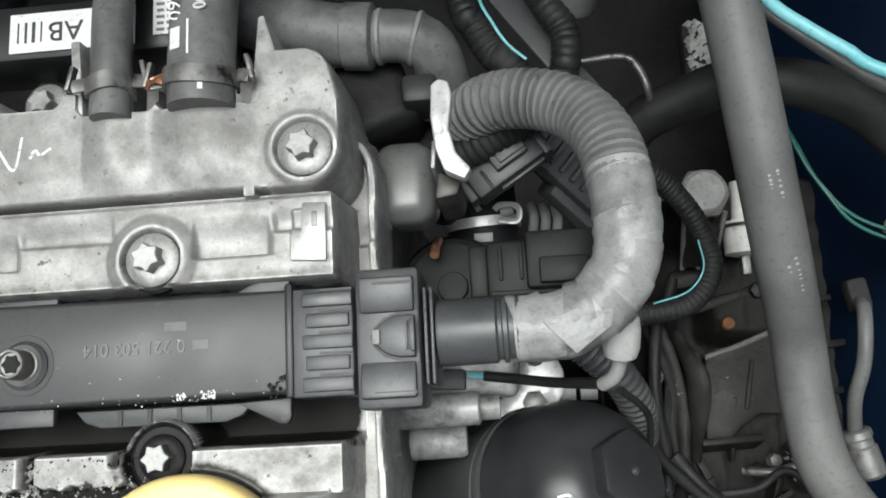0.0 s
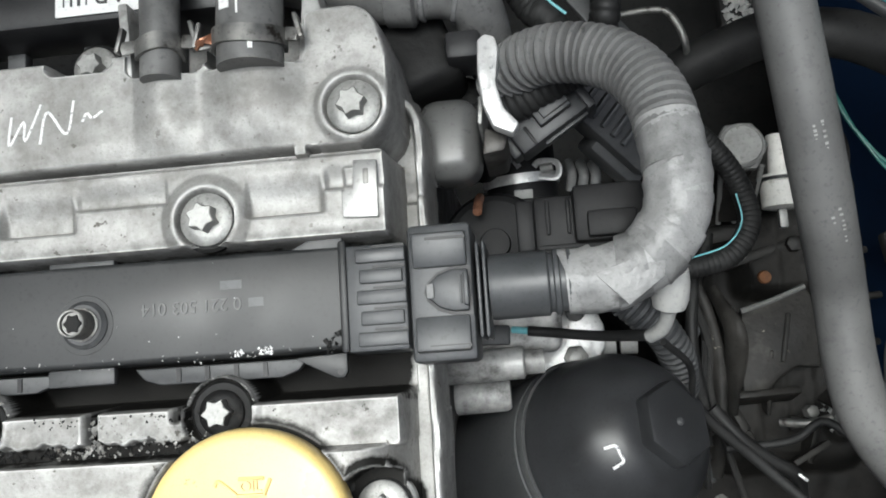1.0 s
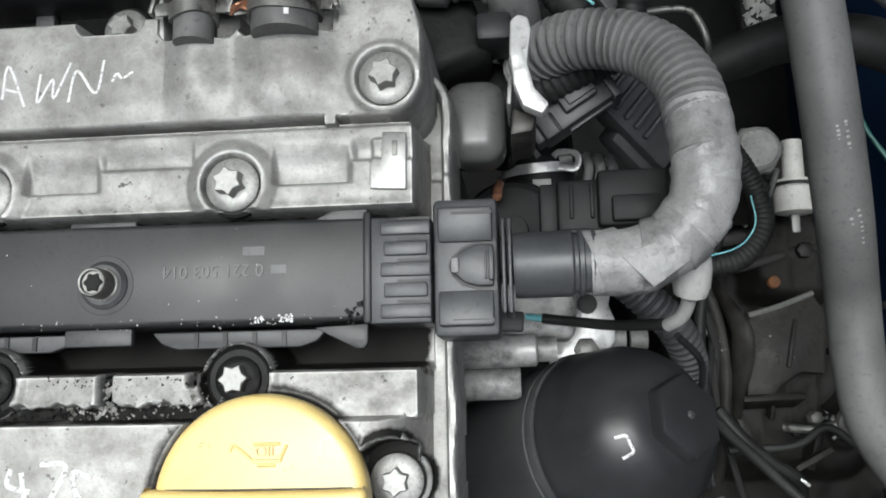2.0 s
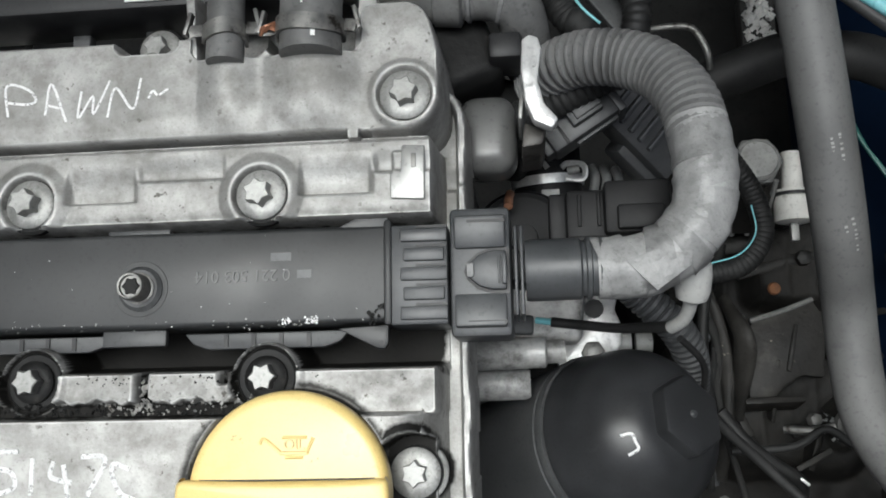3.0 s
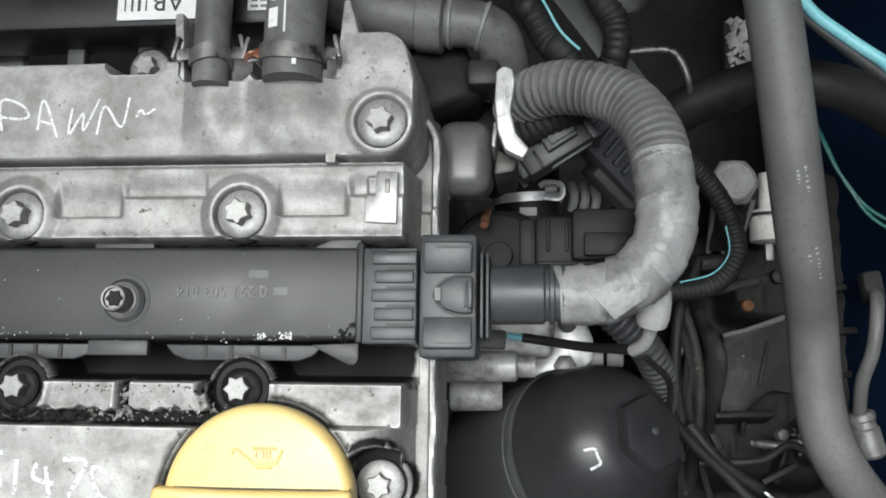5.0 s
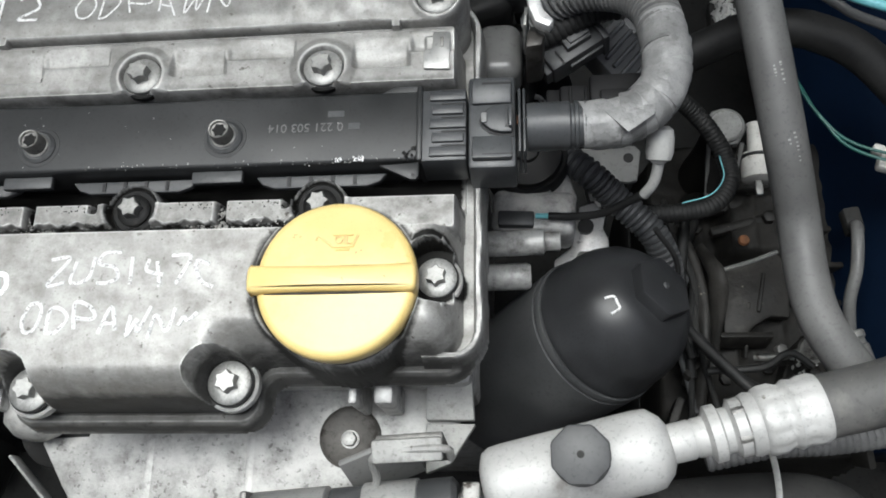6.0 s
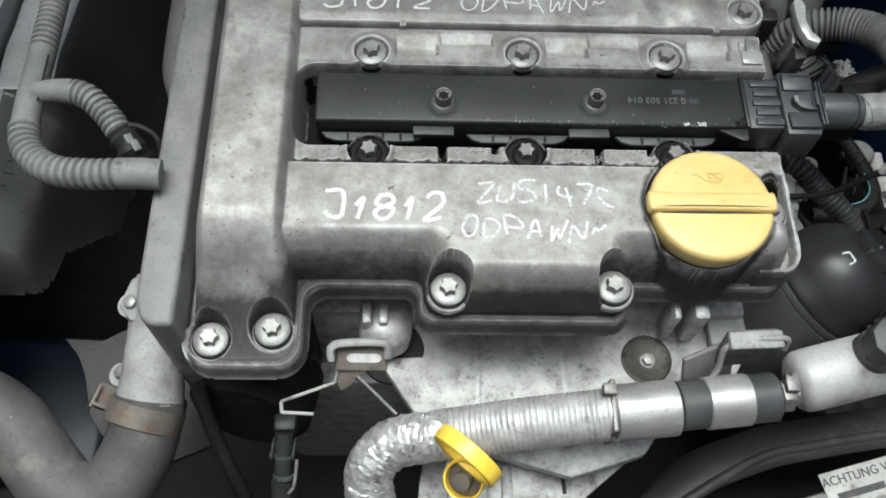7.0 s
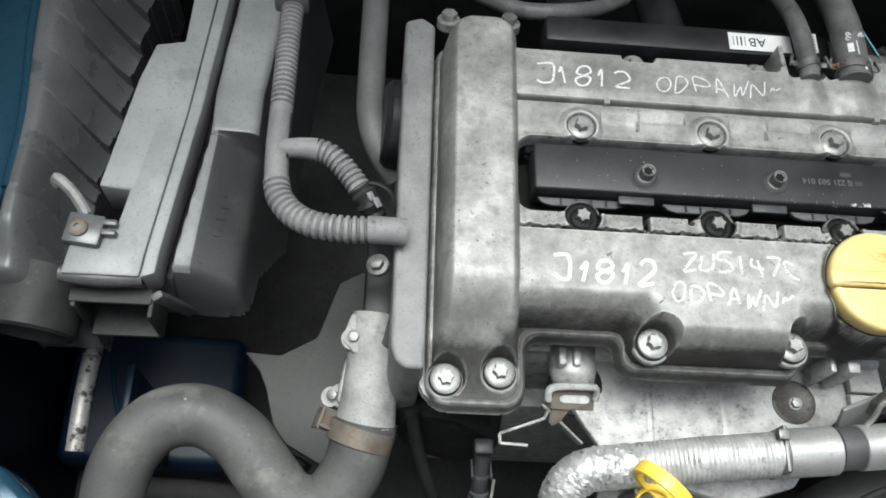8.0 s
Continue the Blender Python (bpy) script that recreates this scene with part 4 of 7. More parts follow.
part("marker_sign", tube([on_cap(-0.13, -0.0012), on_cap(-0.11, 0.0016), on_cap(0.02, 0.0018), on_cap(0.14, 0.0016), on_cap(0.15, -0.0014)], 0.0006, 6, 0.0008), MARKER, filt, "white marker stroke")

# ---- clad pipe across the bay ----
PIPE = [(0.250, 0.25, 0.752), (0.2600, 0.15, 0.737), (0.2650, 0.125, 0.730), (0.2700, 0.092, 0.723), (0.2753, 0.060, 0.713), (0.2825, 0.030, 0.696), (0.2915, 0.005, 0.671), (0.2945, -0.020, 0.663),
        (0.2980, -0.040, 0.659), (0.3050, -0.056, 0.656), (0.318, -0.073, 0.650), (0.345, -0.10, 0.63)]
tagged(part("clad_pipe", tube(PIPE, 0.0104, 28, 0.004), PIPEGREY), "long grey plastic-clad pipe bending across the bay", "pipe")

# ---- gearbox and mount ----
gear = thing("gearbox", "dirty dark cast gearbox casing low in the bay", "gearbox", (0.28, 0.0, 0.4))
def gear_height(x, y):
    z = 0.50 + 0 * x
    z = np.maximum(z, 0.50 + 0.065 * dome(-rect(x, y, 0.245, 0.345, -0.085, 0.075, 0.025), 0.02))
    z = np.maximum(z, 0.50 + 0.082 * dome(-rect(x, y, 0.268, 0.325, 0.006, 0.062, 0.012), 0.012))
    z = np.maximum(z, 0.50 + 0.048 * ease(-rect(x, y, 0.228, 0.37, -0.11, 0.11, 0.03), 0.01))
    for k in range(7):
        z += 0.0015 * ease(-rect(x, y, 0.25 + 0.014 * k, 0.253 + 0.014 * k, -0.075 + 0.006 * k, 0.065, 0.001) + 0.001, 0.003)
    z += 0.004 * ease(0.010 - np.hypot(x - 0.262, y + 0.03), 0.004) + 0.006 * ease(0.008 - np.hypot(x - 0.318, y + 0.055), 0.003)
    z += 0.0009 * np.sin(x * 260 + 3 * np.sin(y * 90)) * np.sin(y * 210 + 2 * np.sin(x * 70))
    return z


part("casing", height_body(gear_height, 0.222, 0.378, -0.118, 0.118, 0.0016, 0.502), GEAR, gear, sharp=70)
part("lower_case", rbox((0.295, 0.0, 0.43), (0.14, 0.21, 0.15), 0.01), MATT_BLACK, gear)
part("plate", prism([(0.2738, 0.0046), (0.290, 0.009), (0.3057, 0.0148), (0.312, 0.004), (0.3085, -0.0253), (0.298, -0.024), (0.288, -0.030), (0.280, -0.0385), (0.2699, -0.0385)], 0.572, 0.580, 0.0015, pose(0, 0, 0.0)), GEAR_PLATE, gear, "flat dirty bracket plate")
# lighter tube paints a highlight along the plate's edge
part("plate_edge", tube([(0.2735, 0.0046, 0.5805), (0.2895, 0.0092, 0.5805), (0.3055, 0.0150, 0.5805)], 0.0014, 8, 0.003), SHEET, gear)
part("strut", join(tube([(0.248, 0.030, 0.588), (0.2503, 0.0197, 0.588), (0.2554, 0.0026, 0.588), (0.2584, -0.0196, 0.586), (0.2569, -0.0516, 0.580), (0.254, -0.075, 0.57)], 0.0045, 12, 0.003, None, 0.7),
                   tube([(0.262, 0.010, 0.578), (0.2655, -0.002, 0.581), (0.266, -0.0095, 0.582), (0.2635, -0.020, 0.578)], 0.0042, 12, 0.002, lambda s: 0.7 + 14 * s if s < 0.018 else 0.95)), GEAR_PLATE, gear, "curved grimy web")
# black filler block stands in for the shadow between web and plate
part("web_shadow_gap", prism([(0.2595, -0.010), (0.2685, -0.012), (0.2685, -0.052), (0.2610, -0.056)], 0.55, 0.5695, 0.002), MATT_BLACK, gear, "black block for the shadow gap beside the web")
part("ledge", join(rbox((0.289, 0.0335, 0.579), (0.044, 0.006, 0.008), 0.002, (0, 0, 14)), rbox((0.285, 0.047, 0.577), (0.050, 0.010, 0.010), 0.003, (0, 0, 8))), GEAR_PLATE, gear)
part("rust_spot", lathe([(0.0034, 0), (0.0028, 0.002), (0, 0.0026)], pose(0.285, 0.0201, 0.588), 12), RUST_ORANGE, gear, "orange rusted plug")
mount = thing("engine_mount", "pale ribbed pillar with a large hex bolt on top", "mount", (0.273, 0.08, 0.55))
part("pillar", lathe([(0.016, 0.55), (0.0125, 0.58), (0.011, 0.618), (0, 0.618)], Matrix.Translation((0.273, 0.078, 0)), 20), GEAR, mount)
for k in (-1, 0, 1):
    part("rib", tube([(0.2735 + 0.0095 * k, 0.070, 0.616), (0.2730 + 0.0085 * k, 0.060, 0.606), (0.2725 + 0.0075 * k, 0.048, 0.592)], 0.0013, 8, 0.002), SHEET, mount)
part("rib_web", prism([(0.2630, 0.068), (0.2840, 0.068), (0.2815, 0.045), (0.2645, 0.045)], 0, 0.006, 0.001, pose(0, 0.068, 0.607, 46, 0, 0) @ Matrix.Translation((0, -0.068, 0))), GEAR, mount)
part("hex_bolt", hexagon(0.0128, pose(0.2735, 0.079, 0.614), 0.006, 0.001), SHEET, mount)
part("bolt_cap", lathe([(0.0105, 0.6195), (0.0105, 0.6225), (0.0092, 0.6238), (0.0088, 0.6232), (0, 0.6234)], Matrix.Translation((0.2735, 0.079, 0)), 28), THERMO, mount, "pale round bolt top")
sens = thing("white_sensor", "off-white plastic sensor plug lying beside the clad pipe", "sensor", (0.2925, 0.068, 0.595))
SM = frame_to((0.2925, 0.050, 0.6065), (0.02, 1, 0.03))
part("body", lathe([(0.006, 0), (0.0095, 0.001), (0.0095, 0.0125), (0.0085, 0.0135)], SM, 20), WHITE, sens)
part("seal", lathe([(0.0085, 0.0135), (0.0098, 0.0136), (0.0098, 0.0150), (0.0085, 0.0151)], SM, 20), BLACK, sens, "black seal ring")
part("stem", lathe([(0.0090, 0.0151), (0.0090, 0.0165), (0.0052, 0.0172), (0.0048, 0.036), (0, 0.036)], SM, 16), WHITE, sens)
part("terminal", rbox((0.2922, 0.046, 0.6065), (0.004, 0.010, 0.003), 0.0006), STEEL, sens)

# ---- right hand boots, wires ----
boot = thing("white_boot", "translucent white rubber boot on a thin cable", "cable boot", (0.2145, -0.004, 0.745))
part("boot", lathe([(0.003, 0), (0.0049, 0.0014), (0.0056, 0.005), (0.0057, 0.0105), (0.0050, 0.0135), (0.0033, 0.0142), (0.0027, 0.0150)], frame_to((0.2140, 0.0085, 0.765), (-0.10, -1, -0.55)), 24), BOOT, boot)
part("stem", tube([(0.2129, -0.0040, 0.7575), (0.2123, -0.0075, 0.752), (0.2110, -0.0098, 0.747), (0.2085, -0.0112, 0.741)], 0.0023, 12, 0.001), BOOT, boot)
wire = thing("black_lead", "thin black lead with a cyan tip", "wire", (0.19, -0.008, 0.72))
part("lead", tube([(0.1690, -0.0045, 0.7012), (0.180, -0.0062, 0.704), (0.194, -0.0088, 0.715), (0.2090, -0.0110, 0.742)], 0.0019, 10, 0.003), RUBBER_DARK, wire)
part("tip", tube([(0.1630, -0.0035, 0.6992), (0.171, -0.0048, 0.7020)], 0.0013, 8, 0.001), CYAN, wire, "cyan wire tip")

# ---- valve unit and sensors beside the cover ----
unit = thing("solenoid_unit", "grey plastic solenoid unit with cylindrical ports below the connector", "solenoid", (0.16, -0.012, 0.67))
part("body", rbox((0.1620, 0.0000, 0.6845), (0.040, 0.022, 0.026), 0.004, (0, 0, -4), 3), ALU_DIRTY, unit)
part("pale_bracket", prism([(0.1590, 0.0308), (0.1764, 0.0316), (0.1835, 0.0087), (0.1800, 0.0040), (0.1640, 0.0060)], 0.684, 0.690, 0.0015), THERMO, unit, "pale cast web")
part("web_rib", rbox((0.1700, 0.019, 0.692), (0.004, 0.022, 0.006), 0.0015, (0, 0, -12)), THERMO, unit)
part("port", lathe([(0.0055, 0), (0.0062, 0.001), (0.0062, 0.030), (0.0046, 0.031), (0.0046, 0.038), (0, 0.038)], frame_to((0.136, -0.0165, 0.697), (1, 0.02, 0)), 20), ALU_DIRTY, unit)
part("port", lathe([(0.006, 0), (0.0066, 0.001), (0.0066, 0.020), (0.0055, 0.022), (0, 0.022)], frame_to((0.138, -0.028, 0.680), (1, 0.02, 0)), 20), ALU_DIRTY, unit)
plate = thing("alloy_bracket", "pale aluminium bracket plate with a nut", "bracket", (0.186, -0.006, 0.675))
part("plate", prism([(0.172, -0.024), (0.192, -0.021), (0.2000, -0.011), (0.2000, -0.002), (0.1975, 0.004), (0.1995, 0.012), (0.1930, 0.0185), (0.1855, 0.016), (0.1865, 0.011), (0.1815, 0.008), (0.181, -0.006), (0.172, -0.013)], 0.6550, 0.6595, 0.001), BRIGHT, plate)
part("nut", join(hexagon(0.0052, pose(0.1872, -0.0145, 0.6595), 0.005), lathe([(0.0028, 0.6595), (0.0028, 0.6665), (0, 0.6670)], Matrix.Translation((0.1872, -0.0145, 0)), 12)), STEEL_DARK, plate)
part("hole_plug", lathe([(0.0042, 0.6590), (0.0042, 0.6620), (0, 0.6620)], Matrix.Translation((0.1885, 0.0045, 0)), 12), BLACK, plate)
for k in range(2):
    part("bush", lathe([(0.0040, 0), (0.0044, 0.001), (0.0044, 0.007), (0, 0.0072)], frame_to((0.1975 + 0.009 * k, -0.0100, 0.6520), (1, 0, 0)), 16), BOOT, plate, "white plastic bush")

egr = thing("throttle_unit", "black plastic actuator with a round lid and a plug", "actuator", (0.17, 0.028, 0.72))
part("lid", lathe([(0.020, 0.700), (0.021, 0.703), (0.021, 0.723), (0.0195, 0.7255), (0.0175, 0.7245), (0.017, 0.7275), (0.006, 0.7285), (0.0055, 0.7305), (0, 0.731)], Matrix.Translation((0.1592, 0.0292, -0.027)), 40), DULL, egr)
part("block", join(rbox((0.187, 0.025, 0.743), (0.026, 0.020, 0.024), 0.002), rbox((0.1715, 0.026, 0.744), (0.006, 0.017, 0.016), 0.001)), DULL, egr)
for k in range(3):
    part("block_rib", rbox((0.1785 + 0.0065 * k, 0.0275, 0.7555), (0.0012, 0.011, 0.002), 0.0004), DULL, egr)
part("block_step", rbox((0.1870, 0.0180, 0.7552), (0.024, 0.0016, 0.0016), 0.0004), DULL, egr)
part("plug", join(rbox((0.1975, 0.0275, 0.7515), (0.022, 0.018, 0.018), 0.0016), rbox((0.198, 0.0235, 0.7615), (0.015, 0.008, 0.004), 0.0008)), DULL, egr, "black connector plug")
def by_neck(pts):
    return [(0.1702 + (a - 0.169) * 1.28, 0.0628 + (c - 0.0395) * 1.12, h - 0.0765) for a, c, h in pts]


ring = thing("hose_clamp_ring", "bright steel clamp with two open ears over a dark neck", "clamp", (0.17, 0.055, 0.68))
part("band", lathe([(0.0150, -0.0020), (0.0160, -0.0020), (0.0160, 0.0020), (0.0150, 0.0020)], frame_to((0.1705, 0.0600, 0.6685), (-0.05, 1, 0.12)), 40), BRIGHT, ring, "bright clamp band")
for loop_pts in ([(0.1737, 0.0394, 0.7590), (0.1756, 0.0411, 0.7590), (0.1806, 0.0404, 0.7590), (0.1815, 0.0371, 0.7590), (0.1801, 0.0347, 0.7590), (0.1750, 0.0355, 0.7590)],
                 [(0.1600, 0.0389, 0.7600), (0.1604, 0.0425, 0.7600), (0.1622, 0.0450, 0.7600), (0.1652, 0.0445, 0.7600), (0.1671, 0.0425, 0.7600), (0.1690, 0.0392, 0.7600)]):
    part("ear", tube(by_neck(loop_pts), 0.0010, 8, 0.0008, None, 1.5), BRIGHT, ring)
part("clamp_screw", lathe([(0.0019, 0), (0.0019, 0.005), (0.0008, 0.0054), (0, 0.0054)], frame_to(by_neck([(0.1756, 0.0385, 0.7580)])[0], (1, 0.1, 0.1)), 14), STEEL, ring)
part("red_stub", tube([(0.1545, 0.0480, 0.700), (0.1540, 0.0440, 0.708), (0.1538, 0.0400, 0.712)], 0.0018, 8, 0.002), COPPER, ring, "reddish stub")
part("neck", tube([(0.1715, 0.040, 0.667), (0.1708, 0.055, 0.668), (0.1700, 0.075, 0.669), (0.168, 0.095, 0.66)], 0.0149, 28, 0.004), DULL, ring, "dark neck")
part("neck_tag", rbox((0.1712, 0.0515, 0.6835), (0.0075, 0.0036, 0.0010), 0.0003, (20, 0, 0)), BOOT, ring, "small pale tag")
row_leads = thing("lead_row", "three short pale grey insulated leads beside the clamp", "wires", (0.196, 0.066, 0.645))
for k in range(3):
    part("lead", tube([(0.1915 + 0.0052 * k, 0.0590 - 0.0006 * k, 0.650), (0.1925 + 0.0052 * k, 0.0650 - 0.0006 * k, 0.654), (0.1915 + 0.0052 * k, 0.0715 - 0.0008 * k, 0.650)], 0.0022, 10, 0.001), BOOT, row_leads)

con = thing("sensor_connector", "dark plastic wiring connector hanging at an angle", "connector", (0.1815, 0.0675, 0.72))
CM = pose(0.1815, 0.0675, 0.7270, 0, -4, 32)
b = join(rbox((0, 0, 0), (0.028, 0.0125, 0.014), 0.0014), rbox((0.003, 0.001, 0.0085), (0.013, 0.007, 0.004), 0.0008), rbox((-0.0150, 0, -0.001), (0.0045, 0.010, 0.010), 0.001))
b.transform(CM)
con_body = part("body", b, GREYPLAS, con)
for name, c, s in (("latch", (0.004, 0.0015, 0.0108), (0.0105, 0.0052, 0.0016)), ("slot", (-0.004, 0.0045, 0.0072), (0.0022, 0.0030, 0.0004)), ("slot", (-0.008, -0.002, 0.0072), (0.0012, 0.0075, 0.0004)), ("hood", (0.0150, 0.0, 0.0005), (0.0030, 0.0142, 0.0155)), ("side_rib", (0.004, -0.0068, 0.001), (0.018, 0.0014, 0.004))):
    b = rbox(c, s, 0.0004)
    b.transform(CM)
    part(name, b, BLACK if name == "slot" else GREYPLAS, con_body)
con2 = thing("wide_connector", "black ribbed wiring connector under the loom", "connector", (0.2, 0.062, 0.725))
CM = pose(0.2085, 0.0750, 0.7000, 0, 30, -40)
b = join(rbox((0, 0, 0), (0.042, 0.024, 0.016), 0.0015), rbox((0.012, -0.001, -0.006), (0.026, 0.030, 0.014), 0.002))
b.transform(CM)
part("body", b, GREYPLAS, con2)
for k in range(5):
    b = rbox((-0.017 + 0.0056 * k, 0.001, 0.0088), (0.0020, 0.020, 0.0030), 0.0005)
    b.transform(CM)
    part("rib", b, PLUG, con2)

tag = thing("sheet_bracket", "grey sheet steel bracket with a round hole under the loom", "bracket", (0.21, 0.04, 0.65))
tab_plate = part("plate", prism([(0.1865, 0.0490), (0.1960, 0.0515), (0.2040, 0.0522), (0.2165, 0.0500), (0.2192, 0.0470), (0.2165, 0.0300), (0.2120, 0.0290), (0.1990, 0.0310), (0.1900, 0.0255), (0.1872, 0.0290)], 0.6565, 0.6598, 0.0008), SHEET, tag)
for hx, hy, hr in ((0.1910, 0.0390, 0.0036), (0.2125, 0.0430, 0.0027)):
    part("hole", lathe([(hr, 0), (hr, 0.0004), (0, 0.0004)], pose(hx, hy, 0.6598), 16), MATT_BLACK, tab_plate, "dark round hole")
row = thing("pin_connector", "grey multi-pin connector below the sheet bracket", "connector", (0.2, 0.026, 0.64))
part("body", rbox((0.2005, 0.0275, 0.650), (0.020, 0.010, 0.010), 0.001, (0, 0, 12)), SHEET, row)
for k in range(4):
    part("pin", rbox((0.1955 + 0.0042 * k, 0.0215 + 0.001 * k, 0.652), (0.003, 0.008, 0.004), 0.0006, (0, 0, 12)), BOOT, row)
part("sleeve_block", rbox((0.1535, -0.0050, 0.6985), (0.017, 0.0075, 0.006), 0.001, (0, 0, -3)), GREYPLAS, unit)

# clutter on the gearbox: leads, ribs, bolt heads
rng = random.Random(29)
for k in range(5):
    x0, y0 = rng.uniform(0.234, 0.254), rng.uniform(0.02, 0.06)
    pts = [(x0, y0, 0.575), (x0 + rng.uniform(-0.008, 0.012), y0 - 0.03, 0.59 + rng.uniform(-0.008, 0.006)), (x0 + rng.uniform(-0.01, 0.02), y0 - 0.065, 0.588), (x0 + rng.uniform(0.0, 0.015), y0 - 0.115, 0.57)]
    tagged(part("gearbox_lead", tube(pts, rng.uniform(0.0012, 0.0028), 8, 0.004), (RUBBER_DARK, MATT_BLACK, GREYPLAS)[k % 3]), "dull black lead lying over the gearbox", "wire", "gearbox leads")
for bx, by in ((0.262, 0.036), (0.302, 0.036), (0.332, 0.012), (0.334, -0.030), (0.296, -0.052), (0.272, -0.058)):
    part("case_bolt", hexagon(0.0042, pose(bx, by, gear_height(np.array([bx]), np.array([by]))[0] - 0.001), 0.006, 0.0006), GEAR_PLATE, gear)
for k in range(5):
    part("case_rib", rbox((0.326 + 0.004 * (k % 2), 0.03 - 0.022 * k, 0.565), (0.026, 0.0035, 0.022), 0.001, (0, 14, 8 - 5 * k)), GEAR_PLATE, gear)

rng = random.Random(57)
for k in range(14):
    x0, y0 = rng.uniform(0.236, 0.345), rng.uniform(-0.100, 0.010)
    part("case_web", rbox((x0, y0, 0.562 + rng.uniform(0, 0.016)), (rng.uniform(0.012, 0.034), rng.uniform(0.002, 0.005), rng.uniform(0.012, 0.026)), 0.0008, (rng.uniform(-20, 20), rng.uniform(-14, 14), rng.uniform(0, 180))), GEAR_PLATE, gear)
for x0, y0, z0 in ((0.266, 0.004, 0.592), (0.298, -0.046, 0.586), (0.324, -0.018, 0.588), (0.252, -0.086, 0.588), (0.332, -0.066, 0.584)):
    part("case_bolt", hexagon(0.0034, pose(x0, y0, z0, rng.uniform(-20, 20), rng.uniform(-20, 20), rng.uniform(0, 60)), 0.005, 0.0005), STEEL_DARK, gear)
part("flank", tube([(0.2585, 0.016, 0.590), (0.2625, 0.004, 0.597), (0.2655, -0.006, 0.600), (0.2660, -0.020, 0.592), (0.264, -0.045, 0.578)], 0.0060, 14, 0.002, lambda q: 0.55 + 0.45 * math.sin(min(q / 0.065, 1.0) * math.pi) ** 2, 0.55), GEAR_PLATE, gear, "worn webbed flank of the casing")
stay = thing("pipe_stay", "dark bent steel stay with worn bright tips low in the bay", "bracket", (0.27, -0.065, 0.59))
part("rod", tube([(0.250, -0.041, 0.604), (0.262, -0.056, 0.604), (0.274, -0.066, 0.601), (0.286, -0.074, 0.598), (0.289, -0.084, 0.590)], 0.0034, 12, 0.002), RUBBER_DARK, stay)
for tx, ty in ((0.2645, -0.0582), (0.2868, -0.0742)):
    part("worn_tip", rbox((tx, ty, 0.6055), (0.0052, 0.0016, 0.0016), 0.0006, (0, 0, -40)), BRIGHT, stay, "rubbed bright spot")
part("eyelet", lathe([(0.0058, -0.0016), (0.0078, -0.0016), (0.0078, 0.0016), (0.0058, 0.0016), (0.0058, -0.0016)], pose(0.3135, -0.0475, 0.596, 20, 10, 0), 24), STEEL_DARK, stay)
part("eyelet_arm", tube([(0.306, -0.049, 0.596), (0.296, -0.051, 0.594), (0.284, -0.050, 0.588)], 0.0022, 10, 0.002), STEEL_DARK, stay)

# ---- rear: hoses, clips, intake and labels ----
def clip_hose(name, label, pts, r, mat, cy):
    h = thing(name, label, "hose", pts[0])
    part("hose", tube(pts, r, 28, 0.003), mat, h)
    x = pts[0][0]
    zc = pts[0][2]
    band = bmesh.new()
    arc = [(-0.5 + 0.16 * k) for k in range(27)]
    rows_ = [[band.verts.new((x + q * math.cos(a), cy + w + 0.0008 * math.sin(a * 2 + x * 90), zc + q * math.sin(a))) for q, w in ((r + 0.0003, -0.0026), (r + 0.0013, -0.0026), (r + 0.0013, 0.0026), (r + 0.0003, 0.0026))] for a in arc]
    for p, q in zip(rows_, rows_[1:]):
        for j in range(4):
            band.faces.new((p[j], p[(j + 1) % 4], q[(j + 1) % 4], q[j]))
    bmesh.ops.recalc_face_normals(band, faces=band.faces[:])
    clip = part("spring_clip", band, STEEL_DARK, h, "flat steel spring clip")
    for sx in (-1, 1):
        part("clip_ear", join(rbox((x + sx * (r + 0.0032), cy + 0.0010, zc + 0.0015), (0.0048, 0.0042, 0.0012), 0.0004, (0, sx * -20, sx * -15)),
                              rbox((x + sx * (r + 0.0054), cy + 0.0030, zc + 0.0022), (0.0014, 0.0078, 0.0030), 0.0004, (0, 0, sx * 14))), STEEL_DARK, clip)
    return h


clip_hose("breather_hose", "slim black rubber breather hose clamped to the cover", [(0.0675, 0.072, 0.7915), (0.0675, 0.085, 0.7915), (0.067, 0.11, 0.790), (0.066, 0.14, 0.78), (0.065, 0.19, 0.75)], 0.0060, MOTTLED, 0.0815)
h2 = clip_hose("breather_pipe", "thick black rubber breather hose with white printing", [(0.0955, 0.0725, 0.7925), (0.0958, 0.09, 0.793), (0.097, 0.115, 0.791), (0.099, 0.15, 0.78), (0.10, 0.2, 0.76)], 0.0098, MOTTLED, 0.080)
part("printing", join(rbox((0.0952, 0.0905, 0.8029), (0.0006, 0.0105, 0.0004), 0), text_mesh("09", 0.0055, pose(0.0912, 0.0990, 0.8021, 0, -20, 90)), text_mesh("00", 0.0055, pose(0.0988, 0.1010, 0.8024, 0, 16, 90)),
                         rbox((0.0912, 0.0905, 0.8021), (0.0036, 0.0065, 0.0004), 0.0001, (0, -22, 0)), rbox((0.0985, 0.0765, 0.8020), (0.0014, 0.0036, 0.0004), 0, (0, 16, 0))), PAPER, h2, "white printed marks")
tagged(part("copper_strands", join(*[tube([(0.0805 + 0.0012 * math.cos(k), 0.0800 + 0.0012 * math.sin(k * 2.1), 0.795), (0.083, 0.0805, 0.7965 + 0.0004 * k), (0.0855, 0.0800 + 0.0008 * k, 0.795)], 0.0005, 6, 0.001) for k in range(5)]), COPPER), "frayed copper strands at the hose clip", "wire")

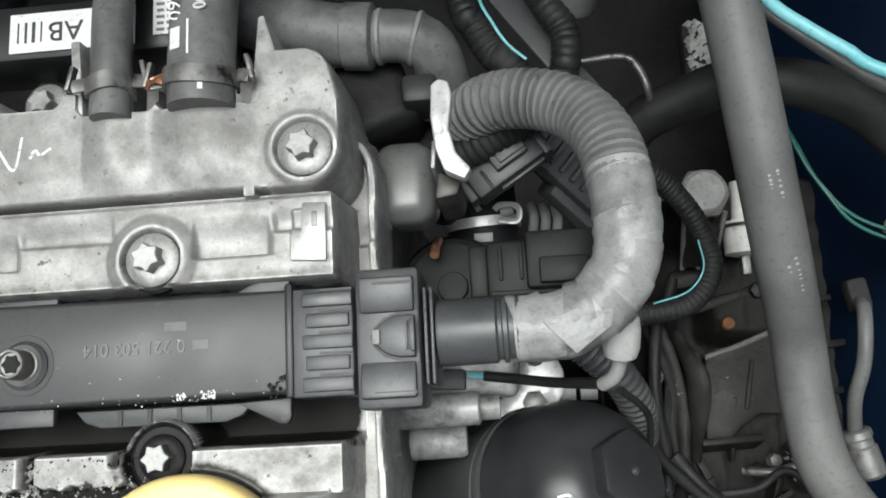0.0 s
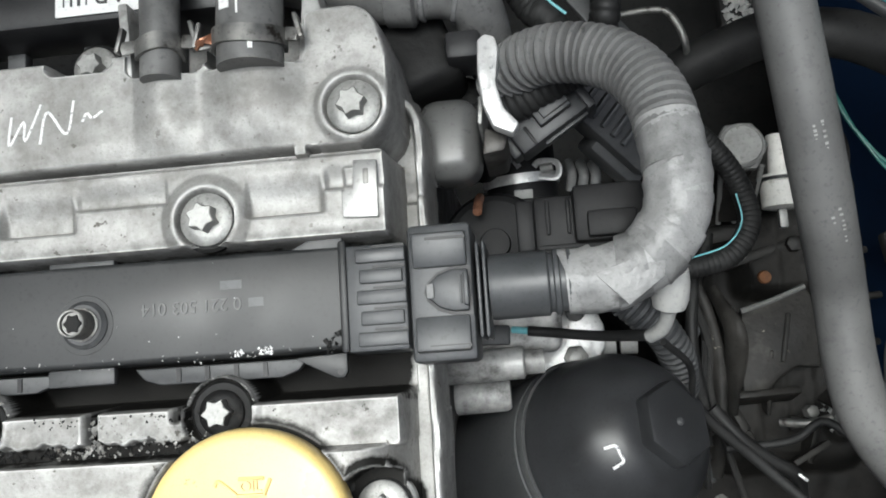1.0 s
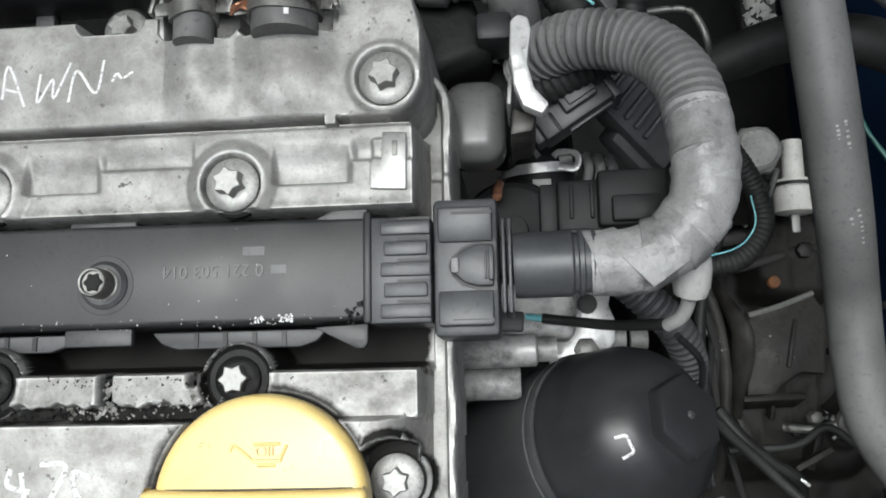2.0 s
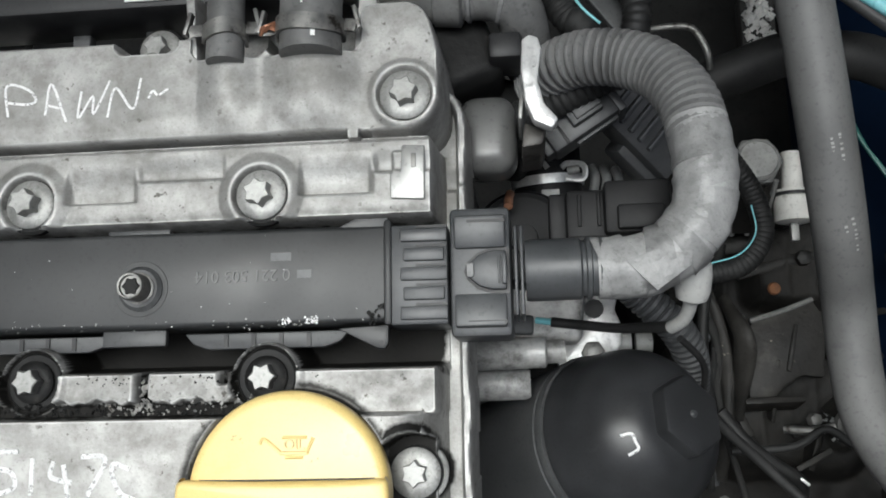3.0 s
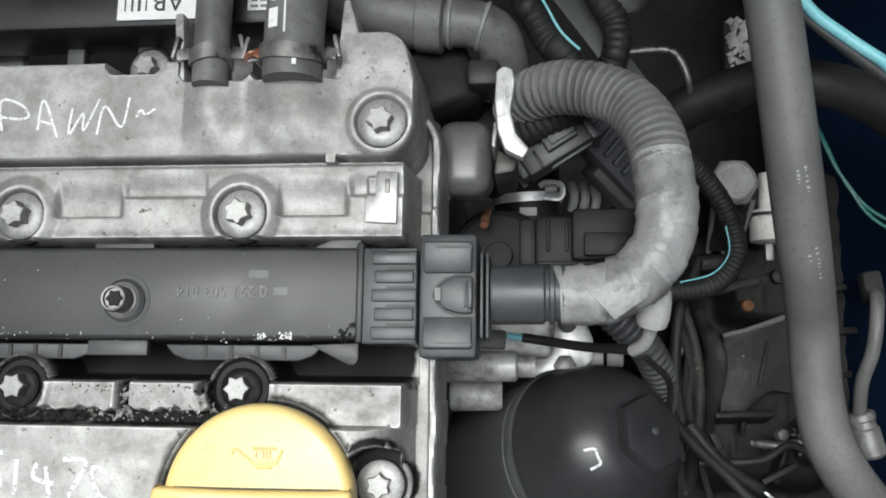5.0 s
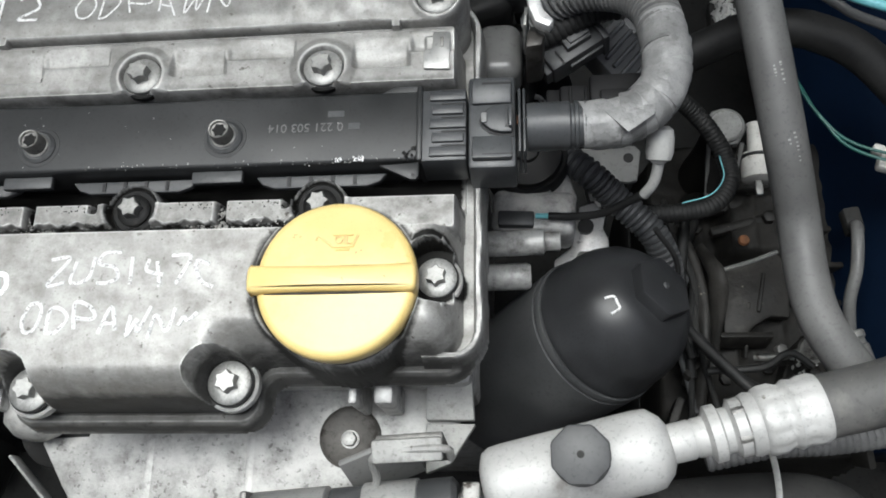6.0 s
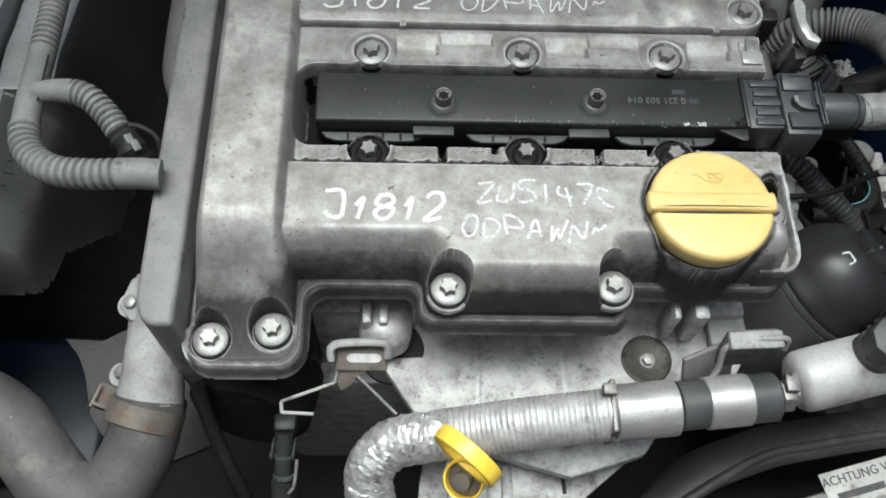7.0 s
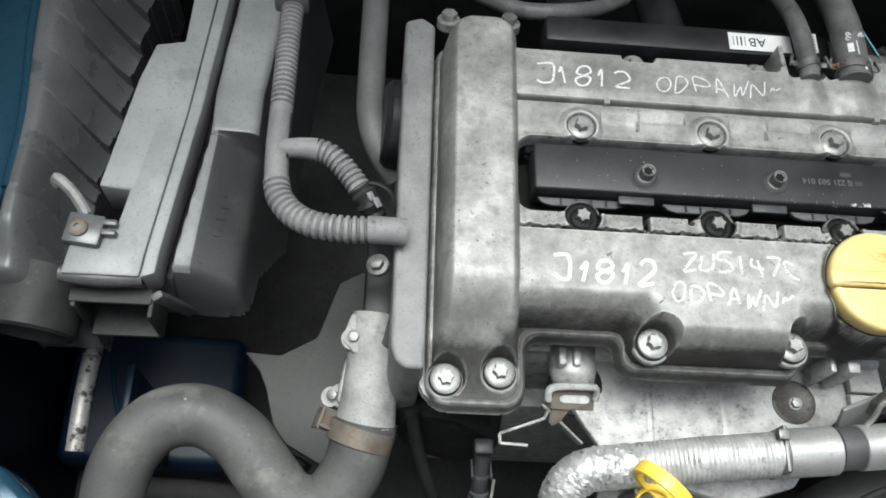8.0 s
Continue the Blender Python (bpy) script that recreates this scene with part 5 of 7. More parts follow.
rail = thing("intake_rail", "dark plastic intake rail with a white printed label behind the cover", "intake", (0.0, 0.11, 0.74))
part("rail", rbox((0.0, 0.1105, 0.763), (0.19, 0.020, 0.026), 0.003), BLACK, rail)
label_one = part("label", rbox((0.0465, 0.1095, 0.7766), (0.042, 0.0135, 0.0006), 0.0002), PAPER, rail, "white paper label with a bar code")
label_two = part("label", rbox((0.0795, 0.1125, 0.7766), (0.012, 0.0150, 0.0006), 0.0002), PAPER, rail, "white paper label")
part("print", join(text_mesh("AB", 0.0095, pose(0.0445, 0.1095, 0.7770, 0, 0, 180)), *[rbox((0.0285 + 0.0026 * k, 0.1095, 0.7770), (0.0004 + 0.0003 * (k % 3), 0.007, 0.0004), 0) for k in range(4)]), INK, label_one)
for k in range(18):
    part("small_print", rbox((0.0760 + 0.0034 * (k % 3), 0.1065 + 0.0022 * (k // 3), 0.7770), (0.0026 - 0.0005 * (k % 2), 0.0009, 0.0004), 0), CONDUIT, label_two)
for x in (-0.06, 0.0, 0.028):
    part("flange_tab", rbox((x, 0.0985, 0.755), (0.007, 0.010, 0.005), 0.001), GREYPLAS, rail)
for x in (-0.07, -0.005):
    part("runner", tube([(x, 0.118, 0.750), (x, 0.14, 0.745), (x, 0.18, 0.73)], 0.014, 20, 0.006), BLACK, rail)
tagged(part("cover_fin", prism([(0.1075, 0.0705), (0.1215, 0.0825), (0.1165, 0.0890), (0.1122, 0.1040), (0.1102, 0.1035)], 0.755, 0.7855, 0.0008), ALU_PLAIN), "thin cast aluminium fin on the cover's rear edge", "fin")
tagged(part("cover_post", rbox((0.0545, 0.0850, 0.7745), (0.0032, 0.030, 0.026), 0.0009, (0, 0, 4)), ALU_PLAIN), "thin upright cast rib on the cover's rear edge", "fin")

pipe = thing("coolant_pipe", "black plastic coolant pipe with an elbow and grey collar", "pipe", (0.13, 0.108, 0.74))
part("pipe", tube([(0.085, 0.125, 0.755), (0.105, 0.116, 0.757), (0.125, 0.109, 0.758), (0.141, 0.1065, 0.758)], 0.0105, 24, 0.003), MOTTLED, pipe)
part("collar", lathe([(0.0095, 0), (0.0112, 0.001), (0.0112, 0.010), (0.0098, 0.011)], frame_to((0.131, 0.1075, 0.758), (1, -0.1, 0)), 28), MOTTLED, pipe)
part("elbow", tube([(0.141, 0.1065, 0.758), (0.152, 0.1055, 0.758), (0.160, 0.102, 0.755), (0.163, 0.096, 0.742), (0.1635, 0.094, 0.72)], 0.0088, 24, 0.003), MOTTLED, pipe)
part("elbow_rim", lathe([(0.0086, 0), (0.0094, 0.0006), (0.0094, 0.0018), (0.0086, 0.0024)], frame_to((0.1425, 0.1063, 0.758), (1, -0.08, 0)), 28), CONDUIT, pipe)
part("elbow_rim", lathe([(0.0086, 0), (0.0094, 0.0006), (0.0094, 0.0018), (0.0086, 0.0024)], frame_to((0.1545, 0.1050, 0.7575), (1, -0.3, -0.1)), 28), CONDUIT, pipe)
part("joint", rbox((0.1555, 0.088, 0.747), (0.012, 0.010, 0.02), 0.002), BLACK, pipe)
grimy = thing("grimy_housing", "grimy black housing behind the cover", "housing", (0.143, 0.083, 0.68))
part("upper_block", rbox((0.137, 0.09, 0.735), (0.03, 0.03, 0.03), 0.006, (0, 0, 20), 3), GRIME, grimy)
part("lower_block", rbox((0.15, 0.075, 0.70), (0.03, 0.03, 0.05), 0.006, (0, 0, -15), 3), GRIME, grimy)
for k, (pts, r, mat) in enumerate([([(0.160, 0.20, 0.70), (0.1693, 0.1412, 0.71), (0.1742, 0.1298, 0.71), (0.1801, 0.1184, 0.71), (0.1872, 0.1106, 0.71), (0.20, 0.09, 0.69)], 0.0065, RUBBER_DARK),
                                   ([(0.19, 0.18, 0.69), (0.2018, 0.1428, 0.70), (0.2086, 0.1297, 0.70), (0.2087, 0.1176, 0.70), (0.205, 0.108, 0.69)], 0.0062, RUBBER_DARK)]):
    tagged(part("wiring_conduit", corrugated(pts, r, 0.0032, 0.08, 16), mat), "dark ribbed wiring conduit behind the loom", "wiring")
tagged(part("tracer_wire", tube([(0.166, 0.185, 0.709), (0.1755, 0.1405, 0.7165), (0.1800, 0.1290, 0.7168), (0.1855, 0.1190, 0.7165), (0.1925, 0.112, 0.716)], 0.0006, 8, 0.003), CYAN), "thin cyan tracer wire along the conduit", "wire")
tagged(part("bracket_strip", rbox((0.2, 0.13, 0.69), (0.012, 0.07, 0.003), 0.001, (0, 10, 35)), GREYPLAS), "dull grey strip behind the conduit", "bracket")
tagged(part("filler_neck", lathe([(0.012, 0), (0.013, 0.002), (0.013, 0.02), (0, 0.021)], frame_to((0.21, 0.145, 0.69), (0.2, 0.5, 0.6)), 20), PIPEGREY), "grey rubber stub behind the loom", "stub")
tagged(part("steel_line", tube([(0.2154, 0.1325, 0.66), (0.2352, 0.1335, 0.66), (0.2420, 0.1285, 0.66), (0.2470, 0.1155, 0.655), (0.250, 0.105, 0.62)], 0.0016, 10, 0.003), STEEL_DARK), "thin dark steel line", "pipe")
tagged(part("cross_hose", tube([(0.215, 0.085, 0.615), (0.2423, 0.1080, 0.640), (0.2650, 0.1150, 0.652), (0.2800, 0.1170, 0.660), (0.2966, 0.1130, 0.668), (0.3143, 0.1074, 0.670), (0.3385, 0.0914, 0.668), (0.37, 0.055, 0.655), (0.41, 0.0, 0.63)], 0.0102, 24, 0.006), RUBBER_DARK), "thick black rubber hose crossing low in the bay", "hose")
tagged(part("cyan_hose", tube([(0.262, 0.150, 0.728), (0.2825, 0.1270, 0.717), (0.2954, 0.1160, 0.715), (0.3099, 0.1045, 0.715), (0.3221, 0.0955, 0.715), (0.38, 0.06, 0.73)], 0.0025, 14, 0.004), CYAN), "pale cyan plastic cable", "cable")
tagged(part("grey_cable", tube([(0.275, 0.150, 0.69), (0.2880, 0.1297, 0.699), (0.3001, 0.1175, 0.70), (0.3150, 0.1043, 0.70), (0.3277, 0.0949, 0.70), (0.38, 0.06, 0.71)], 0.0024, 12, 0.004), PIPEGREY), "grey cable beside the cyan one", "cable")
for k in range(2):
    tagged(part("green_wire", tube([(0.303 + 0.003 * k, 0.118, 0.63), (0.309 + 0.002 * k, 0.100 - 0.003 * k, 0.638), (0.319 + 0.002 * k, 0.075 - 0.004 * k, 0.64), (0.340, 0.054 - 0.004 * k, 0.64), (0.40, 0.035 - 0.006 * k, 0.645)], 0.0009, 8, 0.004), GREEN), "thin green wire on the inner wing", "wire")
loop = thing("loop_conduit", "small ribbed conduit loop with green tracer", "wiring", (0.25, 0.02, 0.62))
part("conduit", corrugated([(0.236, 0.088, 0.65), (0.2506, 0.081, 0.64), (0.2610, 0.070, 0.635), (0.2690, 0.056, 0.63), (0.2705, 0.040, 0.63), (0.2600, 0.0265, 0.63), (0.241, 0.0225, 0.63), (0.222, 0.022, 0.63)], 0.0052, 0.0024, 0.06, 14), RUBBER_DARK, loop)
part("tracer", tube([(0.243, 0.0265, 0.6345), (0.2585, 0.031, 0.6345), (0.2665, 0.041, 0.634), (0.2655, 0.054, 0.634)], 0.0004, 8, 0.002), CYAN, loop, "green tracer wire")
tagged(part("lower_conduit", corrugated([(0.176, 0.032, 0.690), (0.188, 0.022, 0.692), (0.196, 0.0155, 0.688), (0.204, 0.009, 0.683), (0.213, 0.001, 0.680), (0.221, -0.007, 0.676), (0.228, -0.018, 0.664), (0.231, -0.030, 0.645)], 0.0074, 0.0032, 0.16, 16), GREYPLAS), "black ribbed conduit under the taped loom", "wiring")
thin = thing("brake_line", "thin grey metal line ending in a crimped fitting", "pipe", (0.344, 0.0, 0.57))
part("line", tube([(0.347, 0.026, 0.592), (0.3454, 0.0217, 0.60), (0.3430, 0.0080, 0.603), (0.3414, -0.0046, 0.60), (0.3385, -0.0190, 0.592), (0.3405, -0.034, 0.58)], 0.0035, 12, 0.003), PIPEGREY, thin)
part("fitting", lathe([(0.006, 0), (0.0072, 0.001), (0.0072, 0.004), (0.0062, 0.005), (0.0062, 0.008), (0.0072, 0.009), (0.0072, 0.022), (0.005, 0.024)], frame_to((0.3405, -0.034, 0.58), (0.28, -1, -0.1)), 20), STEEL, thin)
part("union", rbox((0.3475, 0.030, 0.588), (0.010, 0.016, 0.010), 0.002, (0, 0, 8)), MATT_BLACK, thin, "sooty black union")
for k, pts in enumerate([[(0.235, -0.02, 0.64), (0.24, -0.04, 0.63), (0.265, -0.065, 0.62), (0.285, -0.085, 0.62)], [(0.25, 0.03, 0.60), (0.245, -0.01, 0.60), (0.25, -0.05, 0.59)], [(0.255, -0.06, 0.60), (0.285, -0.058, 0.60), (0.30, -0.05, 0.60), (0.312, -0.058, 0.60)],
                         [(0.262, 0.045, 0.58), (0.248, 0.0, 0.585), (0.25, -0.06, 0.58)], [(0.218, -0.012, 0.70), (0.230, -0.022, 0.68), (0.232, -0.04, 0.66), (0.24, -0.06, 0.64)]]):
    tagged(part("loose_wire", tube(pts, (0.0025, 0.003, 0.002, 0.0032, 0.0014)[k], 10, 0.003), RUBBER_DARK), "loose black wire near the gearbox", "wire")

# pale stones seen on the ground through the gaps
rng = random.Random(3)


def crumbs(n, x0, x1, y0, y1, z, size, flat=0.6, seed=1, on=None):
    """Small uneven lumps scattered over a patch."""
    rg = random.Random(seed)
    vs, fs = [], []
    for _ in range(n):
        cx, cy, s = rg.uniform(x0, x1), rg.uniform(y0, y1), size * rg.uniform(0.4, 1.3)
        cz = on(cx, cy) if on else z
        b = len(vs)
        for dx, dy, dz in ((1, 0, 0), (-1, 0, 0), (0, 1, 0), (0, -1, 0), (0, 0, flat), (0, 0, -flat)):
            vs.append((cx + s * (dx + rg.uniform(-0.4, 0.4)), cy + s * (dy + rg.uniform(-0.4, 0.4)), cz + s * dz))
        for a, c, d in ((0, 2, 4), (2, 1, 4), (1, 3, 4), (3, 0, 4), (2, 0, 5), (1, 2, 5), (3, 1, 5), (0, 3, 5)):
            fs.append((b + a, b + c, b + d))
    return vs, [], fs


gf = lambda a, c: float(gear_height(np.array([a]), np.array([c]))[0]) + 0.001
for k, (cx, cy, cz) in enumerate(((0.3175, -0.0485, 0.5785), (0.2805, 0.1520, 0.6195))):
    tagged(part("gravel", crumbs((30, 80)[k], cx - (0.008, 0.0065)[k], cx + (0.007, 0.0065)[k], cy - (0.008, 0.013)[k], cy + (0.008, 0.013)[k], cz, (0.0016, 0.0022)[k], 0.9, 5 + k, None if k else gf), GRAVEL, sharp=10), "pale stones caught low in the bay", "gravel", kind="stuff")
tagged(part("scrap_ledge", join(rbox((0.2805, 0.1520, 0.6120), (0.018, 0.030, 0.012), 0.003)), MATT_BLACK), "grimy ledge behind the clad pipe", "ledge")
zf = lambda a, c: float(cover_height(np.array([a]), np.array([c]))[0])
for k, (x0, x1, y0, y1, n) in enumerate(((-0.112, 0.096, -0.0388, -0.0332, 520), (0.026, 0.046, -0.0385, -0.0270, 170), (-0.045, -0.030, -0.0385, -0.0280, 80))):
    part("grime", crumbs(n, x0, x1, y0, y1, 0.7770, 0.0007, 0.5, 21 + k), STEEL_DARK if k else GRIME, cover, "crusty oily deposits", kind="stuff")
part("grime", crumbs(150, -0.10, 0.096, -0.0282, -0.0250, 0.7805, 0.0004, 0.4, 41), GRIME, cover, "crusty oily deposits", kind="stuff")
part("grime", crumbs(70, 0.03, 0.075, -0.0372, -0.0300, 0.7805, 0.0005, 0.4, 42), STEEL_DARK, cover, "crusty oily deposits", kind="stuff")
part("corrosion", crumbs(46, -0.02, 0.112, -0.0118, -0.0085, 0.7823, 0.00028, 0.5, 43), DINGY, coil, "pale dust along the edge", kind="stuff")
part("corrosion", crumbs(20, 0.0845, 0.0875, -0.0108, -0.0088, 0.7823, 0.0004, 0.5, 27), MARKER, bar, "white crusty specks", kind="stuff")
part("corrosion", crumbs(26, 0.0915, 0.0958, -0.0106, -0.0082, 0.7823, 0.0004, 0.5, 23), MARKER, coil, "white crusty specks", kind="stuff")
part("corrosion", crumbs(20, 0.1115, 0.117, -0.0115, -0.0050, 0.7830, 0.0007, 0.5, 24), GRIME, coil, "dark crusty specks", kind="stuff")
part("corrosion", crumbs(40, -0.10, 0.11, -0.0115, 0.018, 0.7823, 0.0002, 0.5, 25), PAPER, coil, "pale dust specks", kind="stuff")
rng = random.Random(31)
dashes = bmesh.new()
def pipe_at(y):
    return [float(np.interp(-y, [-q[1] for q in PIPE], [q[k] for q in PIPE])) for k in (0, 2)]


for col, y0, y1 in ((-0.0024, 0.052, 0.080), (-0.0024, 0.026, 0.046), (0.0006, 0.046, 0.066), (0.0006, 0.020, 0.038)):
    y = y0
    while y < y1:
        w = rng.uniform(0.0005, 0.0012)
        (px, pz), (qx, qz) = pipe_at(y - 0.004), pipe_at(y + 0.004)
        lean = math.atan2(qz - pz, 0.008)
        up = math.sqrt(0.0104 ** 2 - col ** 2) / math.cos(lean) + 0.0002
        dashes = join(dashes, rbox(((px + qx) / 2 + col, y, (pz + qz) / 2 + up), (rng.uniform(0.0006, 0.0013), w, 0.0003), 0, (math.degrees(lean), math.degrees(math.asin(col / 0.0104)), 10)))
        y += w + rng.uniform(0.0004, 0.0020)
tagged(part("pipe_print", dashes, BOOT), "worn pale printing on the clad pipe", "print", kind="stuff")
tagged(part("cream_plug", join(rbox((0.3540, 0.0490, 0.632), (0.009, 0.013, 0.008), 0.002, (0, 0, -20)), rbox((0.3495, 0.0540, 0.634), (0.006, 0.006, 0.006), 0.001, (0, 0, -20))), WHITE), "small cream wiring plug on the inner wing", "connector")

tagged(part("vent_hose", tube([(-0.135, 0.150, 0.755), (-0.112, 0.132, 0.765), (-0.095, 0.1285, 0.768), (-0.078, 0.132, 0.766), (-0.055, 0.146, 0.755), (-0.03, 0.17, 0.74)], 0.0055, 16, 0.003), MOTTLED), "thin curved grey hose behind the valve cover", "hose")

# ---- cylinder head and front of the engine ----
head = thing("cylinder_head", "speckled grey aluminium cylinder head with a cast front ledge", "engine block", (0, 0, 0.45))
part("casting", join(rbox((-0.012, -0.005, 0.655), (0.29, 0.16, 0.10), 0.004), rbox((-0.01, 0.0, 0.52), (0.28, 0.2, 0.2), 0.01)), ALU_HEAD, head)
part("front_shield", prism([(-0.082, -0.094), (-0.060, -0.128), (-0.045, -0.150), (0.03, -0.172), (0.07, -0.160), (0.098, -0.122), (0.126, -0.102), (0.128, -0.08), (-0.06, -0.085)], 0.683, 0.692, 0.0025), ALU_HEAD, head, "speckled aluminium shield ledge")
low_shield = part("lower_shield", prism([(-0.045, -0.145), (0.083, -0.1455), (0.066, -0.158), (0.036, -0.182), (0.028, -0.205), (-0.052, -0.21), (-0.050, -0.17)], 0.664, 0.670, 0.001), ALU_DIRTY, head, "stepped lower shield plate")
part("shield_step", join(rbox((-0.0235, -0.178, 0.671), (0.022, 0.024, 0.006), 0.0015), rbox((-0.002, -0.176, 0.6705), (0.006, 0.03, 0.004), 0.0012)), ALU_DIRTY, head)
part("shield_slot", rbox((0.0290, -0.1675, 0.6702), (0.0022, 0.017, 0.0006), 0, (0, 0, 4)), MATT_BLACK, low_shield, "dark slot")
for x in (0.030, -0.018):
    part("shield_ridge", rbox((x, -0.114, 0.6905), (0.005, 0.043, 0.004), 0.0018), ALU_HEAD, head)
part("edge_strip", rbox((-0.0745, -0.1265, 0.689), (0.0016, 0.034, 0.008), 0.0006, (0, 0, 46)), THERMO, head, "pale machined edge")
cup = part("cup", lathe([(0.0142, 0.690), (0.0142, 0.6932), (0.0130, 0.6938), (0.0112, 0.6926), (0, 0.6924)], Matrix.Translation((0.0765, -0.1065, 0)), 32), RECESS, head, "oily brown round recess")
part("cup_bolt", join(hexagon(0.0036, pose(0.0767, -0.1075, 0.693), 0.0045), lathe([(0.0042, 0.693), (0.0042, 0.6940), (0, 0.6942)], Matrix.Translation((0.0767, -0.1075, 0)), 16)), STEEL, cup)
for x, w, top in ((0.085, 0.004, 0.7325), (0.098, 0.008, 0.7325), (-0.079, 0.005, 0.722), (-0.070, 0.005, 0.722)):
    part("cast_lug", rbox((x, -0.0915, top - 0.0175), (w, 0.012, 0.035), 0.0015), ALU_DIRTY, head)
part("round_boss", lathe([(0.0150, 0), (0.0146, 0.014), (0.0128, 0.021), (0.0080, 0.025), (0, 0.0262)], frame_to((-0.0690, -0.0830, 0.700), (-0.02, -1, 0.26)), 28), ALU_PLAIN, head, "rounded cast boss")
# flat black disc paints in the shade of the deep recess
part("boss_bore", lathe([(0.0180, 0), (0.0172, 0.0012), (0, 0.0014)], frame_to((-0.0655, -0.1030, 0.6915), (0.0, -0.25, 1)), 28), GRIME, head, "black disc for the shade in the recess round the boss")
part("side_plate", prism([(0.112, -0.0735), (0.1322, -0.0738), (0.1337, -0.1000), (0.112, -0.0998)], 0.694, 0.700, 0.001), THERMO, head)
part("side_plate", prism([(0.112, -0.1008), (0.1342, -0.1012), (0.1230, -0.1185), (0.112, -0.1230)], 0.692, 0.698, 0.001), THERMO, head)

br = thing("heat_shield_bracket", "bent galvanised bracket on the head's front", "bracket", (0.11, -0.118, 0.70))
part("leg", rbox((0.098, -0.122, 0.7265), (0.030, 0.003, 0.028), 0.001, (-25, 0, 22)), SHEET, br)
part("lip", rbox((0.1125, -0.119, 0.7585), (0.027, 0.009, 0.004), 0.0014, (10, 0, 3)), THERMO, br)
part("web", rbox((0.1130, -0.1165, 0.741), (0.026, 0.004, 0.032), 0.001, (-8, 0, 4)), STEEL_DARK, br)
part("bent_edge", tube([(0.094, -0.135, 0.722), (0.098, -0.128, 0.74), (0.1005, -0.1205, 0.756), (0.126, -0.1185, 0.76), (0.1285, -0.1210, 0.752)], 0.0016, 8, 0.002), THERMO, br)
hk = thing("wire_hook_bracket", "pale tinned bracket with a bent wire hook", "bracket", (-0.088, -0.122, 0.70))
part("bar", tube([(-0.0940, -0.1262, 0.7455), (-0.0940, -0.1215, 0.750), (-0.088, -0.1195, 0.751), (-0.070, -0.1190, 0.751), (-0.0668, -0.1205, 0.749), (-0.0668, -0.1245, 0.745)], 0.0024, 10, 0.002, None, 0.8), THERMO, hk)
slot_plate = part("plate", rbox((-0.0795, -0.1235, 0.7415), (0.0255, 0.013, 0.003), 0.0012, (22, 0, 0)), RUST, hk, "brownish slotted plate")
part("stay", prism([(-0.0895, 0.004), (-0.0760, 0.004), (-0.0850, -0.010), (-0.0895, -0.0125), (-0.0915, -0.010)], -0.001, 0.001, 0.0004, pose(0, -0.1270, 0.7385, 38, 0, 0)), RUST, hk, "brown tapering stay")
part("slot", prism([(-0.0844 + 0.0025 * math.cos(a), 0.0022 * math.sin(a)) for a in (1.57, 2.4, 3.14, 3.9, 4.71)] + [(-0.0722 + 0.0025 * math.cos(a), 0.0022 * math.sin(a)) for a in (-1.57, -0.8, 0, 0.8, 1.57)], 0, 0.0006, 0, pose(0, -0.1242, 0.7429, 22, 0, 0)), ALU_DIRTY, slot_plate, "pale oval slot")
turns = [(-0.0900, -0.1250, 0.740), (-0.0933, -0.1328, 0.730), (-0.1192, -0.1422, 0.729), (-0.1187, -0.1475, 0.728), (-0.1029, -0.1482, 0.728)]
part("hook", join(*[tube([a, b], 0.0009, 8, 0.002) for a, b in zip(turns, turns[1:])]), DINGY, hk, "thin bent wire hook")

# ---- foil-wrapped pipe, coupling and canister ----
ac = thing("foil_pipe", "crinkled silver ribbed foil pipe with a bare collar", "pipe", (-0.02, -0.153, 0.70))
bend = tube([(-0.064, -0.205, 0.655), (-0.074, -0.185, 0.676), (-0.076, -0.168, 0.692), (-0.064, -0.157, 0.703), (-0.042, -0.1547, 0.7115), (-0.030, -0.1537, 0.7142)], 0.0128, 36, 0.0012)
rng = random.Random(17)
for v in bend.verts:
    v.co += Vector((rng.uniform(-1, 1), rng.uniform(-1, 1), rng.uniform(-1, 1))) * 0.0005
    v.co += Vector((0, 0.6, 1)) * 0.0006 * math.sin(v.co.x * 520 + v.co.y * 700) * math.sin(v.co.y * 610 + v.co.z * 480)
part("crumpled_bend", bend, FOIL, ac, "crumpled silver foil bend", sharp=25)
part("ribbed_foil", tube([(-0.034, -0.1540, 0.7133), (-0.016, -0.1524, 0.7172), (0.0, -0.151, 0.721), (0.022, -0.1493, 0.7243), (0.045, -0.1475, 0.7275)], 0.0130, 32, 0.0004, lambda s: 1 + 0.05 * abs(math.sin(math.pi * s / 0.0027)) - 0.03), FOIL_RIB, ac, "finely ribbed silver foil")
part("collar", lathe([(0.0125, 0), (0.0142, 0.001), (0.0142, 0.032), (0.0125, 0.033)], frame_to((0.0455, -0.1470, 0.7275), (1, 0.09, 0.02)), 36), ALU_FRESH, ac, "smooth silver metal collar")
part("clip_screw", join(rbox((0.0425, -0.139, 0.741), (0.007, 0.006, 0.006), 0.001), rbox((0.0445, -0.1465, 0.7275), (0.003, 0.027, 0.027), 0.001)), STEEL_DARK, ac)
AXC = Vector((0.9, 0.085, 0.03)).normalized()
A0 = Vector((0.0785, -0.1435, 0.7285))
coup = thing("hose_coupling", "black rubber coupling with a broad silver band", "coupling", A0)
MC = frame_to(A0, AXC)
